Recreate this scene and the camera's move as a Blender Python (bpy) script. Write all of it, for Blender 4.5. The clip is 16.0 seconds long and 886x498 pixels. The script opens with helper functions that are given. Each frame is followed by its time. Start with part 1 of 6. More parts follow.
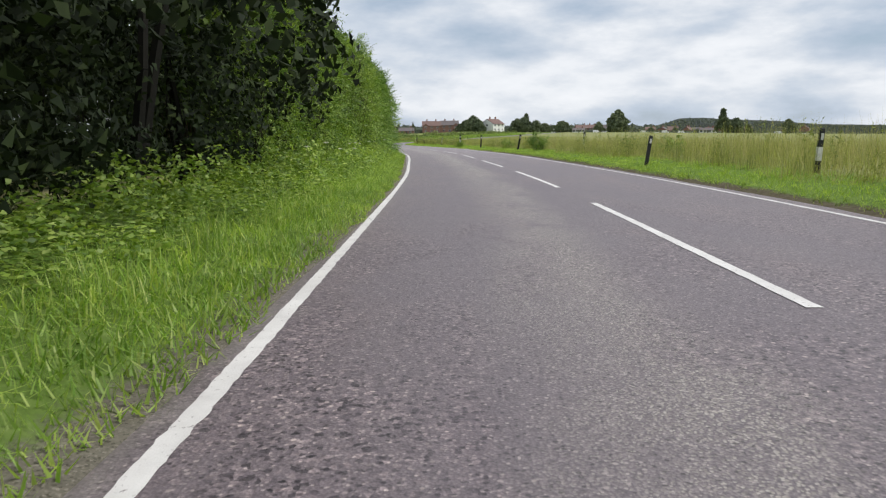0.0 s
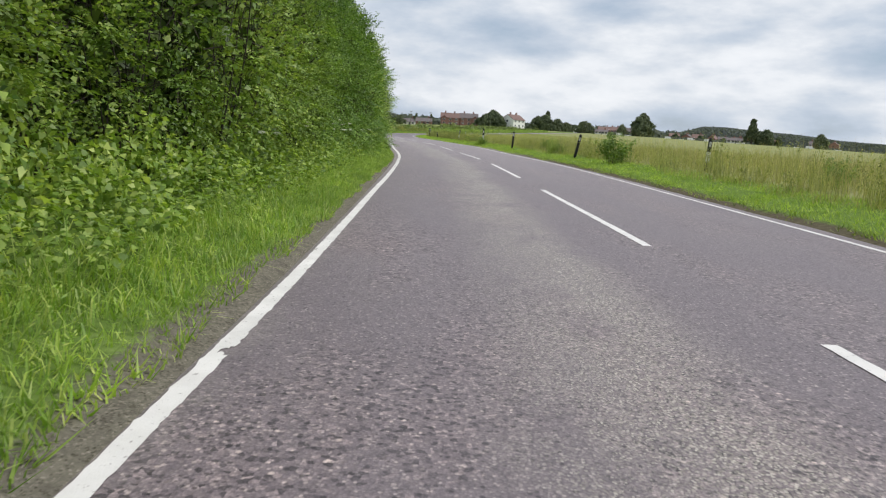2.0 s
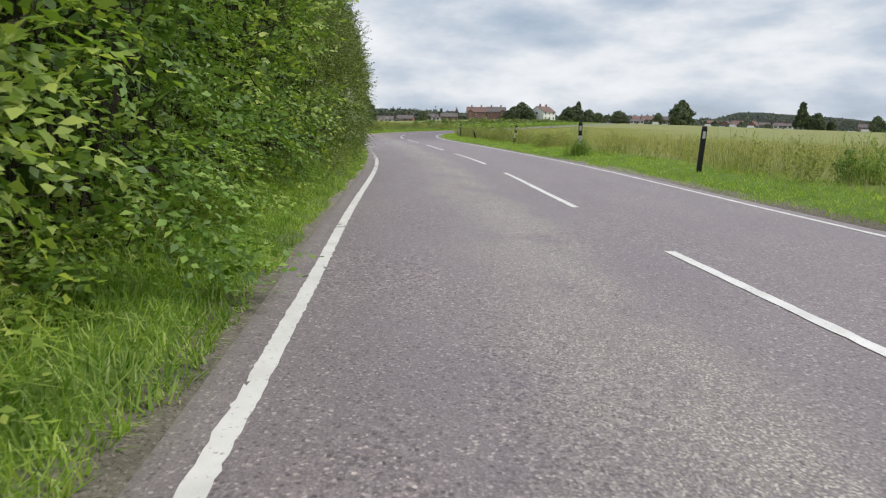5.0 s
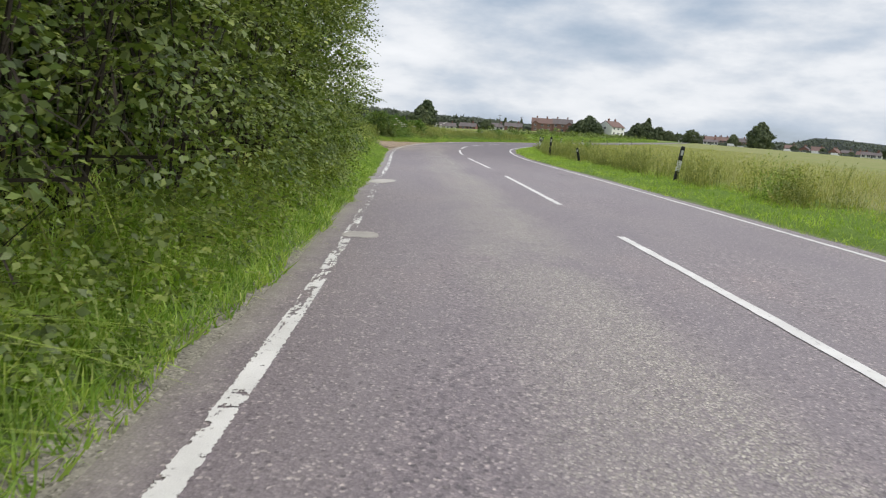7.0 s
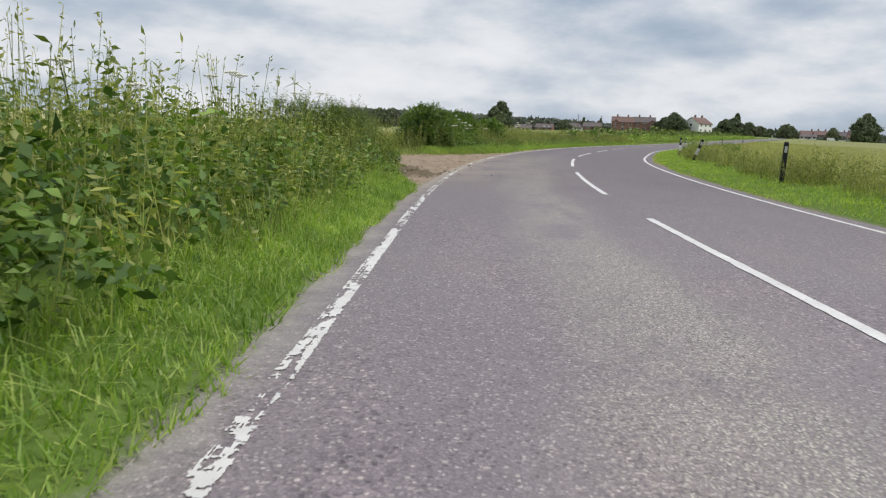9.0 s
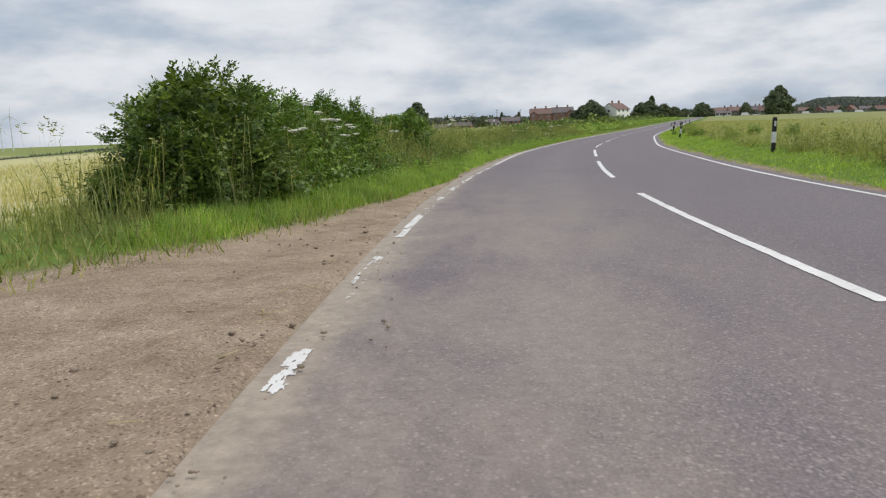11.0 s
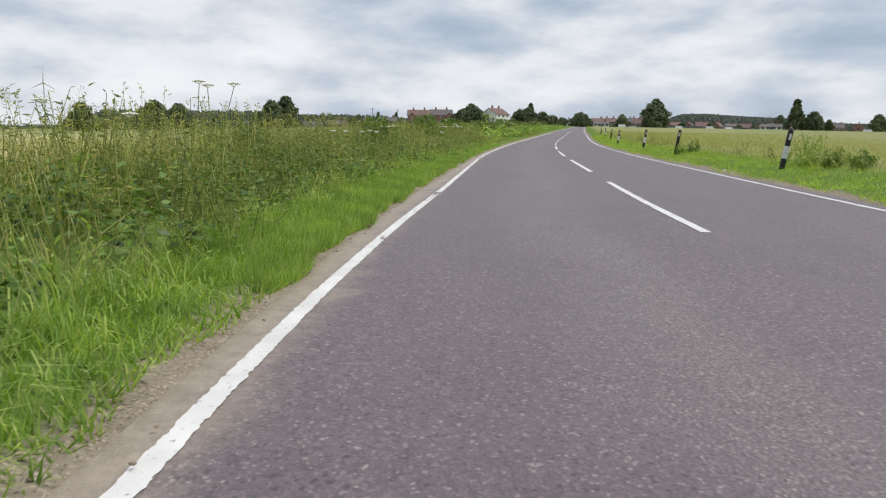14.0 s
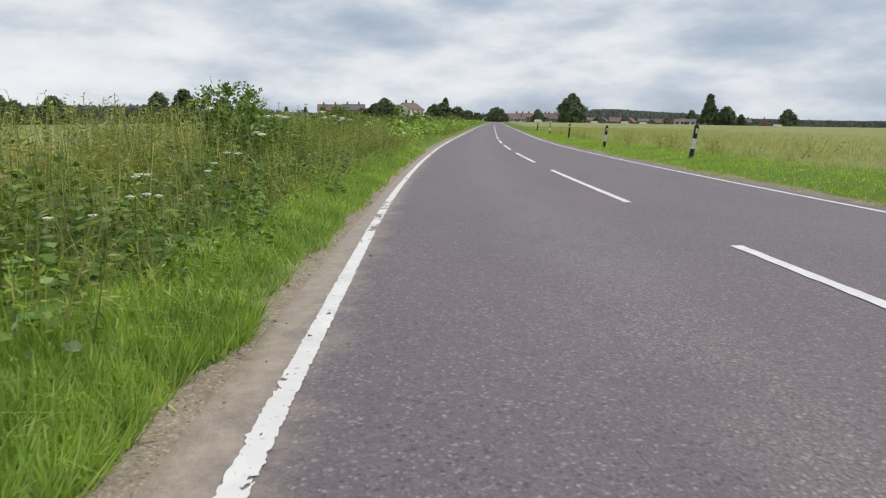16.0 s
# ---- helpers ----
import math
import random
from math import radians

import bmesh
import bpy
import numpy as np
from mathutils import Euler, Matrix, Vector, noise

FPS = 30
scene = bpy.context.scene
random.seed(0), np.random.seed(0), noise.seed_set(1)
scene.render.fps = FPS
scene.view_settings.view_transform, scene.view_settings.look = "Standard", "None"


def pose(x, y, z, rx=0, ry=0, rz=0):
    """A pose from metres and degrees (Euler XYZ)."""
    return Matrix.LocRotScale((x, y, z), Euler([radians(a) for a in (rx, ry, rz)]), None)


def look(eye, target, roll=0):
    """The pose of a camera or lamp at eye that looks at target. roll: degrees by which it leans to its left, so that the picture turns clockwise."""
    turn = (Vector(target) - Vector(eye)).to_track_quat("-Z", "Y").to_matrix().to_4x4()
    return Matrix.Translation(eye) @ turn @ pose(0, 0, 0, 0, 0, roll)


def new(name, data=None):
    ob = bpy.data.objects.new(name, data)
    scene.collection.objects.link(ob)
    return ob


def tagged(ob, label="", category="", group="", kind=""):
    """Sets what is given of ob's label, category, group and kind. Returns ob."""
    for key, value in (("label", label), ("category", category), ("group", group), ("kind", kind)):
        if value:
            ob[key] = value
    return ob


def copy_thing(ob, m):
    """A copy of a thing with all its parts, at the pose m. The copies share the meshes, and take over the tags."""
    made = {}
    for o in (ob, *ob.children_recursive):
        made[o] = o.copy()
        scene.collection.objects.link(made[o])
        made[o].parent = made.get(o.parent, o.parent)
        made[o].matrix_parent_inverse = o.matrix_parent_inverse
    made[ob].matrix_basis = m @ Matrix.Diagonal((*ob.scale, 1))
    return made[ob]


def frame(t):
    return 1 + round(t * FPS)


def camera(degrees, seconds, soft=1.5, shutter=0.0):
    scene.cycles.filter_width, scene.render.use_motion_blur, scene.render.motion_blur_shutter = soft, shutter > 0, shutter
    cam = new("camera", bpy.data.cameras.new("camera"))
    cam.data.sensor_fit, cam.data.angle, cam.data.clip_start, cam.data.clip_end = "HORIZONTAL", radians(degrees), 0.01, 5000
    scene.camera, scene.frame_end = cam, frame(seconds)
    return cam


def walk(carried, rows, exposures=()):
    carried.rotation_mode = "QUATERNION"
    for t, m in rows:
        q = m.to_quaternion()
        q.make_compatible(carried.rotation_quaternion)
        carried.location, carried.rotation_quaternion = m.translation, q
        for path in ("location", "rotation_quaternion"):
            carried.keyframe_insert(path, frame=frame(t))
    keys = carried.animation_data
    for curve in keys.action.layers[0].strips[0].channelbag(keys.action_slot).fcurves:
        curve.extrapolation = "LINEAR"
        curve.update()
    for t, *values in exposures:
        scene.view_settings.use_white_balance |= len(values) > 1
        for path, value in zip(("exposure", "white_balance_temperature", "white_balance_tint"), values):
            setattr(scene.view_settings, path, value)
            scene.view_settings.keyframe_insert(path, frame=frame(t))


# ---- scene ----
cam = camera(60.0, 16.0, soft=1.2, shutter=0.03)
PATH = [
    (0, (0.00, -17.93, 0.921), (-0.710, 1.852, -1.962), -0.5),
    (0.5, (-0.04, -14.21, 0.970), (-0.812, 5.554, -1.977), 2.3),
    (1, (-0.28, -9.87, 0.972), (-0.703, 9.881, -2.123), 0.4),
    (1.5, (-0.41, -5.51, 0.971), (-1.518, 14.225, -2.049), -1.7),
    (2, (-0.55, -1.23, 0.972), (-1.527, 18.505, -2.112), 3.2),
    (2.5, (-0.81, 3.14, 0.992), (-2.116, 22.881, -1.911), 3.0),
    (3, (-1.19, 7.55, 0.985), (-2.304, 27.260, -2.217), 1.7),
    (3.5, (-1.59, 12.02, 0.998), (-3.685, 31.611, -2.415), 0.7),
    (4, (-2.03, 16.46, 0.997), (-4.096, 36.120, -2.029), -1.0),
    (4.2, (-2.20, 18.37, 0.985), (-3.395, 38.063, -2.298), -0.1),
    (6.3, (-4.60, 37.46, 1.000), (-7.706, 56.980, -2.084), 3.3),
    (6.5, (-4.84, 39.21, 0.986), (-7.806, 58.754, -2.051), 1.5),
    (7, (-5.49, 43.59, 0.972), (-8.623, 63.097, -2.116), 4.3),
    (7.5, (-6.30, 48.21, 1.000), (-9.550, 67.686, -2.148), 3.7),
    (8, (-7.14, 52.80, 0.952), (-10.219, 72.275, -2.376), 3.9),
    (8.2, (-7.53, 54.66, 0.941), (-11.791, 73.944, -2.206), 5.2),
    (10.3, (-11.82, 73.61, 0.922), (-16.700, 92.736, -2.324), 0.5),
    (10.5, (-12.13, 75.47, 0.913), (-15.941, 94.849, -2.217), -2.4),
    (11, (-12.96, 80.01, 0.924), (-16.225, 99.507, -2.103), -2.2),
    (11.5, (-13.60, 84.40, 0.910), (-16.412, 103.945, -2.242), -2.2),
    (12, (-14.11, 88.78, 0.915), (-16.180, 108.387, -2.454), -1.8),
    (12.5, (-14.30, 93.37, 0.904), (-15.162, 113.059, -2.487), -2.9),
    (13, (-14.14, 98.22, 0.865), (-12.891, 117.929, -2.315), -0.7),
    (13.5, (-14.09, 102.81, 0.839), (-13.730, 122.591, -2.099), 0.7),
    (14, (-14.05, 107.19, 0.848), (-14.089, 126.950, -2.211), 0.5),
    (14.5, (-14.00, 111.55, 0.856), (-13.774, 131.306, -2.234), -0.6),
    (15, (-13.67, 116.07, 0.859), (-12.266, 135.806, -2.041), 1.3),
    (15.5, (-13.46, 120.35, 0.860), (-11.771, 140.027, -2.271), 0.4),
    (16, (-13.10, 124.76, 0.868), (-10.969, 144.390, -2.289), 0.4),
]
walk(cam, [(t, look(eye, target, roll)) for t, eye, target, roll in PATH],
     exposures=[(0, 0.22), (3.0, 0.2), (4.2, 0.12), (6.3, 0.22), (7.0, 0.18), (8.2, 0.02), (10.3, 0.02), (11.0, 0.0), (11.5, -0.06), (12.0, 0.04), (12.5, 0.13), (13.2, 0.15), (14.0, 0.12), (15.0, 0.06), (16.0, 0.07)])

# ---- light: bright broken overcast ----
world = bpy.data.worlds.new("overcast_sky")
scene.world = world
world.use_nodes = True
SUN_EL, SUN_AZ = radians(60), radians(98)


def wire(nt, a, b):
    nt.links.new(a, b)


def build_world():
    nt = world.node_tree
    nt.nodes.clear()
    N = nt.nodes.new
    out, bg = N("ShaderNodeOutputWorld"), N("ShaderNodeBackground")
    sky = N("ShaderNodeTexSky")
    sky.sky_type, sky.sun_disc = "NISHITA", False
    sky.sun_elevation, sky.sun_rotation = SUN_EL, SUN_AZ
    sky_gain = N("ShaderNodeVectorMath")
    sky_gain.operation = "SCALE"
    sky_gain.inputs["Scale"].default_value = 0.12
    wire(nt, sky.outputs[0], sky_gain.inputs[0])
    tc = N("ShaderNodeTexCoord")
    stretch = N("ShaderNodeMapping")
    stretch.inputs["Scale"].default_value = (1.0, 1.0, 2.8)
    wire(nt, tc.outputs["Generated"], stretch.inputs[0])

    def fbm(scale, detail, rough, dist, shift):
        m = N("ShaderNodeMapping")
        m.inputs["Location"].default_value = shift
        wire(nt, stretch.outputs[0], m.inputs[0])
        n = N("ShaderNodeTexNoise")
        n.inputs["Scale"].default_value, n.inputs["Detail"].default_value = scale, detail
        n.inputs["Roughness"].default_value, n.inputs["Distortion"].default_value = rough, dist
        wire(nt, m.outputs[0], n.inputs["Vector"])
        return n

    big, fine = fbm(2.6, 3, 0.5, 0.0, (1.7, 4.1, 0)), fbm(6.4, 10, 0.56, 0.0, (7.3, 2.2, 0))
    mixn = N("ShaderNodeMix")
    mixn.inputs[0].default_value = 0.5
    wire(nt, big.outputs[0], mixn.inputs[2])
    wire(nt, fine.outputs[0], mixn.inputs[3])
    ramp = N("ShaderNodeValToRGB")
    el = ramp.color_ramp.elements
    el[0].position, el[0].color = 0.38, (0.33, 0.405, 0.51, 1)
    el[1].position, el[1].color = 0.655, (0.83, 0.845, 0.875, 1)
    for pos, col in ((0.44, (0.43, 0.50, 0.60, 1)), (0.49, (0.52, 0.58, 0.665, 1)), (0.535, (0.63, 0.67, 0.73, 1)), (0.58, (0.745, 0.77, 0.81, 1))):
        e = el.new(pos)
        e.color = col
    wire(nt, mixn.outputs[0], ramp.inputs[0])
    # thin cloud lets some blue through
    thin = N("ShaderNodeMapRange")
    thin.inputs[1].default_value, thin.inputs[2].default_value = 0.36, 0.46
    thin.inputs[3].default_value, thin.inputs[4].default_value = 0.72, 0.98
    wire(nt, mixn.outputs[0], thin.inputs[0])
    both = N("ShaderNodeMix")
    both.data_type = "RGBA"
    wire(nt, thin.outputs[0], both.inputs[0])
    wire(nt, sky_gain.outputs[0], both.inputs[6])
    wire(nt, ramp.outputs[0], both.inputs[7])
    wire(nt, both.outputs[2], bg.inputs["Color"])
    bg.inputs["Strength"].default_value = 0.99
    wire(nt, bg.outputs[0], out.inputs["Surface"])


build_world()
sun = new("sun", bpy.data.lights.new("sun", "SUN"))
sun.data.energy, sun.data.angle, sun.data.color = 2.3, radians(24), (1.0, 0.955, 0.89)
sun.matrix_world = look((60, 40, 80), (60 - 80 * math.sin(SUN_AZ) / math.tan(SUN_EL), 40 - 80 * math.cos(SUN_AZ) / math.tan(SUN_EL), 0))


# ---- materials ----
class Mat:
    """A small builder for node materials."""

    def __init__(self, name, rough=0.8):
        self.mat = bpy.data.materials.new(name)
        self.mat.use_nodes = True
        self.nt = self.mat.node_tree
        self.bsdf = self.nt.nodes["Principled BSDF"]
        self.out = self.nt.nodes["Material Output"]
        self.bsdf.inputs["Roughness"].default_value = rough
        self.bsdf.inputs["Specular IOR Level"].default_value = 0.3
        self.uvn = None

    def n(self, kind):
        return self.nt.nodes.new(kind)

    def link(self, a, b):
        self.nt.links.new(a, b)

    def coord(self, uv=False):
        c = self.n("ShaderNodeTexCoord")
        return c.outputs["UV" if uv else "Object"]

    def noise(self, scale, detail=4, rough=0.55, vec=None, stretch=None):
        t = self.n("ShaderNodeTexNoise")
        t.inputs["Scale"].default_value, t.inputs["Detail"].default_value, t.inputs["Roughness"].default_value = scale, detail, rough
        v = vec or self.coord()
        if stretch:
            m = self.n("ShaderNodeMapping")
            m.inputs["Scale"].default_value = stretch
            self.link(v, m.inputs[0])
            v = m.outputs[0]
        self.link(v, t.inputs["Vector"])
        return t.outputs[0]

    def ramp(self, fac, *stops):
        r = self.n("ShaderNodeValToRGB")
        e = r.color_ramp.elements
        e[0].position, e[0].color = stops[0][0], (*stops[0][1], 1)
        e[1].position, e[1].color = stops[-1][0], (*stops[-1][1], 1)
        for p, c in stops[1:-1]:
            x = e.new(p)
            x.color = (*c, 1)
        self.link(fac, r.inputs[0])
        return r.outputs[0]

    def step(self, fac, a, b, lo=0.0, hi=1.0):
        m = self.n("ShaderNodeMapRange")
        m.interpolation_type = "SMOOTHSTEP"
        for i, v in zip((1, 2, 3, 4), (a, b, lo, hi)):
            m.inputs[i].default_value = v
        self.link(fac, m.inputs[0])
        return m.outputs[0]

    def math(self, op, a, b=None):
        m = self.n("ShaderNodeMath")
        m.operation = op
        for i, v in enumerate((a, b)):
            if v is None:
                continue
            if isinstance(v, (int, float)):
                m.inputs[i].default_value = v
            else:
                self.link(v, m.inputs[i])
        return m.outputs[0]

    def mix(self, fac, a, b, mode="MIX"):
        m = self.n("ShaderNodeMix")
        m.data_type, m.blend_type = "RGBA", mode
        for i, v in ((0, fac), (6, a), (7, b)):
            if isinstance(v, tuple):
                m.inputs[i].default_value = (*v, 1)
            elif isinstance(v, (int, float)):
                m.inputs[i].default_value = v
            else:
                self.link(v, m.inputs[i])
        return m.outputs[2]

    def color(self, c):
        if isinstance(c, tuple):
            self.bsdf.inputs["Base Color"].default_value = (*c, 1)
        else:
            self.link(c, self.bsdf.inputs["Base Color"])
        return self

    def bump(self, h, strength=0.3, dist=0.01):
        b = self.n("ShaderNodeBump")
        b.inputs["Strength"].default_value, b.inputs["Distance"].default_value = strength, dist
        self.link(h, b.inputs["Height"])
        self.link(b.outputs[0], self.bsdf.inputs["Normal"])
        return self


def leaf_material(name, dark, mid, light, translucent=0.28, rough=0.5, patchy=1.0):
    m = Mat(name, rough)
    g = m.n("ShaderNodeNewGeometry")
    o = m.n("ShaderNodeObjectInfo")
    c = m.ramp(g.outputs["Random Per Island"], (0.0, dark), (0.5, mid), (1.0, light))
    tone = m.ramp(o.outputs["Random"], (0.0, (0.82, 0.86, 0.8)), (1.0, (1.12, 1.06, 1.0)))
    c = m.mix(1.0, c, tone, "MULTIPLY")
    clump = m.noise(4.6, 2)
    c = m.mix(1.0, c, m.ramp(clump, (0.32, (0.74, 0.78, 0.74)), (0.68, (1.24, 1.20, 1.1))), "MULTIPLY")
    patch = m.noise(1.3, 3)
    c = m.mix(1.0, c, m.ramp(patch, (0.3, (1 - 0.4 * patchy, 1 - 0.34 * patchy, 1 - 0.4 * patchy)), (0.7, (1 + 0.35 * patchy, 1 + 0.28 * patchy, 1 + 0.15 * patchy))), "MULTIPLY")
    m.color(c)
    m.bsdf.inputs["Specular IOR Level"].default_value = 0.5
    t = m.n("ShaderNodeBsdfTranslucent")
    warm = m.mix(1.0, c, (1.25, 1.3, 0.6), "MULTIPLY")
    m.link(warm, t.inputs[0])
    s = m.n("ShaderNodeMixShader")
    s.inputs[0].default_value = translucent
    m.link(m.bsdf.outputs[0], s.inputs[1])
    m.link(t.outputs[0], s.inputs[2])
    m.link(s.outputs[0], m.out.inputs["Surface"])
    return m.mat


def plain(name, col, rough=0.7, var=0.12, scale=6.0, bump=0.0, metal=0.0):
    m = Mat(name, rough)
    lo, hi = tuple(c * (1 - var) for c in col), tuple(min(1, c * (1 + var)) for c in col)
    n = m.noise(scale, 6, 0.6)
    m.color(m.ramp(n, (0.3, lo), (0.7, hi)))
    m.bsdf.inputs["Metallic"].default_value = metal
    if bump:
        m.bump(m.noise(scale * 8, 4), bump, 0.01)
    return m.mat


def asphalt_material():
    m = Mat("worn_chip_asphalt", 0.58)
    m.bsdf.inputs["Specular IOR Level"].default_value = 0.6
    uv = m.coord(True)
    sep = m.n("ShaderNodeSeparateXYZ")
    m.link(uv, sep.inputs[0])
    off, st = sep.outputs[0], sep.outputs[1]
    obj = m.coord()
    vor = m.n("ShaderNodeTexVoronoi")
    vor.inputs["Scale"].default_value = 92
    m.link(obj, vor.inputs["Vector"])
    chip = m.n("ShaderNodeSeparateColor")
    m.link(vor.outputs["Color"], chip.inputs[0])
    stone = m.ramp(chip.outputs[0], (0.0, (0.165, 0.150, 0.157)), (0.45, (0.195, 0.178, 0.186)), (0.8, (0.225, 0.206, 0.214)), (0.95, (0.28, 0.26, 0.258)), (1.0, (0.46, 0.43, 0.405)))
    tar = m.step(m.math("ADD", vor.outputs["Distance"], m.math("MULTIPLY", m.noise(40, 3, vec=obj), 0.35)), 0.62, 0.86)
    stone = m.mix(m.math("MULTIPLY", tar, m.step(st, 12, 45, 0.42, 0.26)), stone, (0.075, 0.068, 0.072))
    fine = m.noise(260, 2, vec=obj)
    big = m.n("ShaderNodeTexVoronoi")
    big.inputs["Scale"].default_value = 46
    m.link(obj, big.inputs["Vector"])
    pick = m.n("ShaderNodeSeparateColor")
    m.link(big.outputs["Color"], pick.inputs[0])
    heart = m.math("SUBTRACT", 1.0, m.step(big.outputs["Distance"], 0.30, 0.52))
    stone = m.mix(m.math("MULTIPLY", m.math("MULTIPLY", m.step(pick.outputs[0], 0.82, 0.86), heart), m.step(st, 12, 45, 0.92, 0.6)), stone, (0.06, 0.053, 0.058))
    stone = m.mix(m.math("MULTIPLY", m.math("MULTIPLY", m.step(pick.outputs[1], 0.93, 0.96), heart), 0.7), stone, (0.46, 0.43, 0.40))
    stone = m.mix(1.0, stone, m.ramp(fine, (0.3, (0.9, 0.9, 0.91)), (0.7, (1.09, 1.08, 1.08))), "MULTIPLY")
    # coarse open-textured chips where the binder has worn off
    open_tex = m.math("MULTIPLY", m.step(m.noise(0.7, 4, 0.6, uv, (1.3, 0.4, 1)), 0.44, 0.58), m.math("SUBTRACT", 1.0, m.math("MULTIPLY", m.step(st, 70, 90), 0.45)))
    pit = m.ramp(pick.outputs[2], (0.0, (0.25, 0.24, 0.25)), (0.16, (0.62, 0.60, 0.62)), (0.3, (1.0, 0.98, 0.99)), (0.8, (1.10, 1.08, 1.06)), (1.0, (1.9, 1.84, 1.74)))
    stone = m.mix(m.math("MULTIPLY", open_tex, m.step(st, 12, 40, 0.95, 0.5)), stone, m.mix(1.0, stone, pit, "MULTIPLY"))
    # broad blotches and streaks along the road
    blot = m.noise(0.9, 5, 0.6, uv, (1.0, 0.35, 1.0))
    stone = m.mix(1.0, stone, m.ramp(blot, (0.3, (0.90, 0.885, 0.915)), (0.55, (1.0, 1.0, 1.0)), (0.75, (1.10, 1.06, 1.03))), "MULTIPLY")
    # overall tone and tint by station: lighter midway, darker at both ends
    st_frac = m.math("MULTIPLY", m.math("ADD", st, 20.0), 1 / 160.0)
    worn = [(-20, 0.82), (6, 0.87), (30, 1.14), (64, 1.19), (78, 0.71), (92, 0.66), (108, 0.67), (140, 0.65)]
    stone = m.mix(1.0, stone, m.ramp(st_frac, *[((p + 20) / 160, (v * (1.04 if p < 20 else 1.025 if p < 76 else 1.075), v * (0.955 if p < 20 else 0.962 if p < 76 else 0.945), v * (0.985 if p < 20 else 0.965 if p < 76 else 0.975))) for p, v in worn]), "MULTIPLY")
    # stripped lighter band between the wheel tracks
    wob = m.math("MULTIPLY_ADD", m.noise(0.25, 3, 0.5, uv), 0.9)
    wob.node.inputs[2].default_value = -0.45
    o2 = m.math("ADD", off, wob)
    band = m.math("SUBTRACT", 1.0, m.step(m.math("ABSOLUTE", m.math("ADD", o2, 1.2)), 0.12, 0.7))
    pebbly = m.math("MULTIPLY", m.step(m.noise(1.1, 5, 0.7, uv, (1.4, 0.7, 1)), 0.31, 0.54), m.math("SUBTRACT", 1.0, tar))
    pale = m.ramp(chip.outputs[1], (0.0, (0.21, 0.19, 0.16)), (0.5, (0.34, 0.31, 0.265)), (1.0, (0.60, 0.555, 0.48)))
    early = m.math("ADD", 0.18, m.math("MULTIPLY", m.math("MULTIPLY", m.math("SUBTRACT", 1.0, m.step(st, 68, 84)), m.step(st, -25, 30, 0.35, 1.0)), 0.75))
    loose = m.math("ADD", 0.35, m.math("MULTIPLY", m.step(chip.outputs[2], 0.45, 0.62), 1.0))
    stone = m.mix(m.math("MINIMUM", m.math("MULTIPLY", m.math("MULTIPLY", m.math("MULTIPLY", band, pebbly), early), loose), 1.0), stone, pale)
    # mud near the field gateway, and grit along the edge
    gap = m.math("MULTIPLY", m.step(st, 71.0, 80.0), m.math("SUBTRACT", 1.0, m.step(st, 86.0, 99.0)))
    side = m.math("SUBTRACT", 1.0, m.step(off, -2.7, 1.2))
    dusty = m.math("MULTIPLY", m.math("MULTIPLY", gap, side), m.step(m.noise(1.3, 6, 0.65, uv, (1.2, 0.5, 1)), 0.24, 0.64))
    grit = m.math("SUBTRACT", 1.0, m.step(m.math("SUBTRACT", m.math("ADD", off, m.math("MULTIPLY", m.noise(2.2, 6, 0.7, uv), 0.75)), m.math("ADD", m.math("MULTIPLY", gap, 0.22), m.math("MULTIPLY", m.step(st, 88, 94), 0.16))), -2.72, -2.34))
    dirt = m.ramp(m.noise(14, 5, 0.65, obj), (0.3, (0.28, 0.225, 0.17)), (0.7, (0.45, 0.375, 0.29)))
    dirt = m.mix(m.step(st, 66, 76), m.ramp(m.noise(14, 5, 0.65, obj), (0.3, (0.29, 0.265, 0.235)), (0.7, (0.44, 0.405, 0.36))), dirt)
    c = m.mix(m.math("MULTIPLY", dusty, 0.5), stone, dirt)
    late = m.math("ADD", 0.3, m.math("MULTIPLY", m.step(st, 40, 54), 0.52))
    c = m.mix(m.math("MULTIPLY", grit, late), c, dirt)
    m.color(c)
    m.bump(vor.outputs["Distance"], 0.26, 0.006)
    return m.mat


def paint_material():
    m = Mat("worn_white_road_paint", 0.65)
    obj = m.coord()
    base = m.ramp(m.noise(3.5, 5, 0.6, obj), (0.3, (0.62, 0.605, 0.585)), (0.7, (0.78, 0.765, 0.745)))
    chips = m.noise(34, 5, 0.7, obj)
    base = m.mix(m.step(chips, 0.60, 0.68), base, (0.30, 0.275, 0.27))
    m.color(base)
    m.bump(m.noise(120, 3, vec=obj), 0.3, 0.004)
    return m.mat


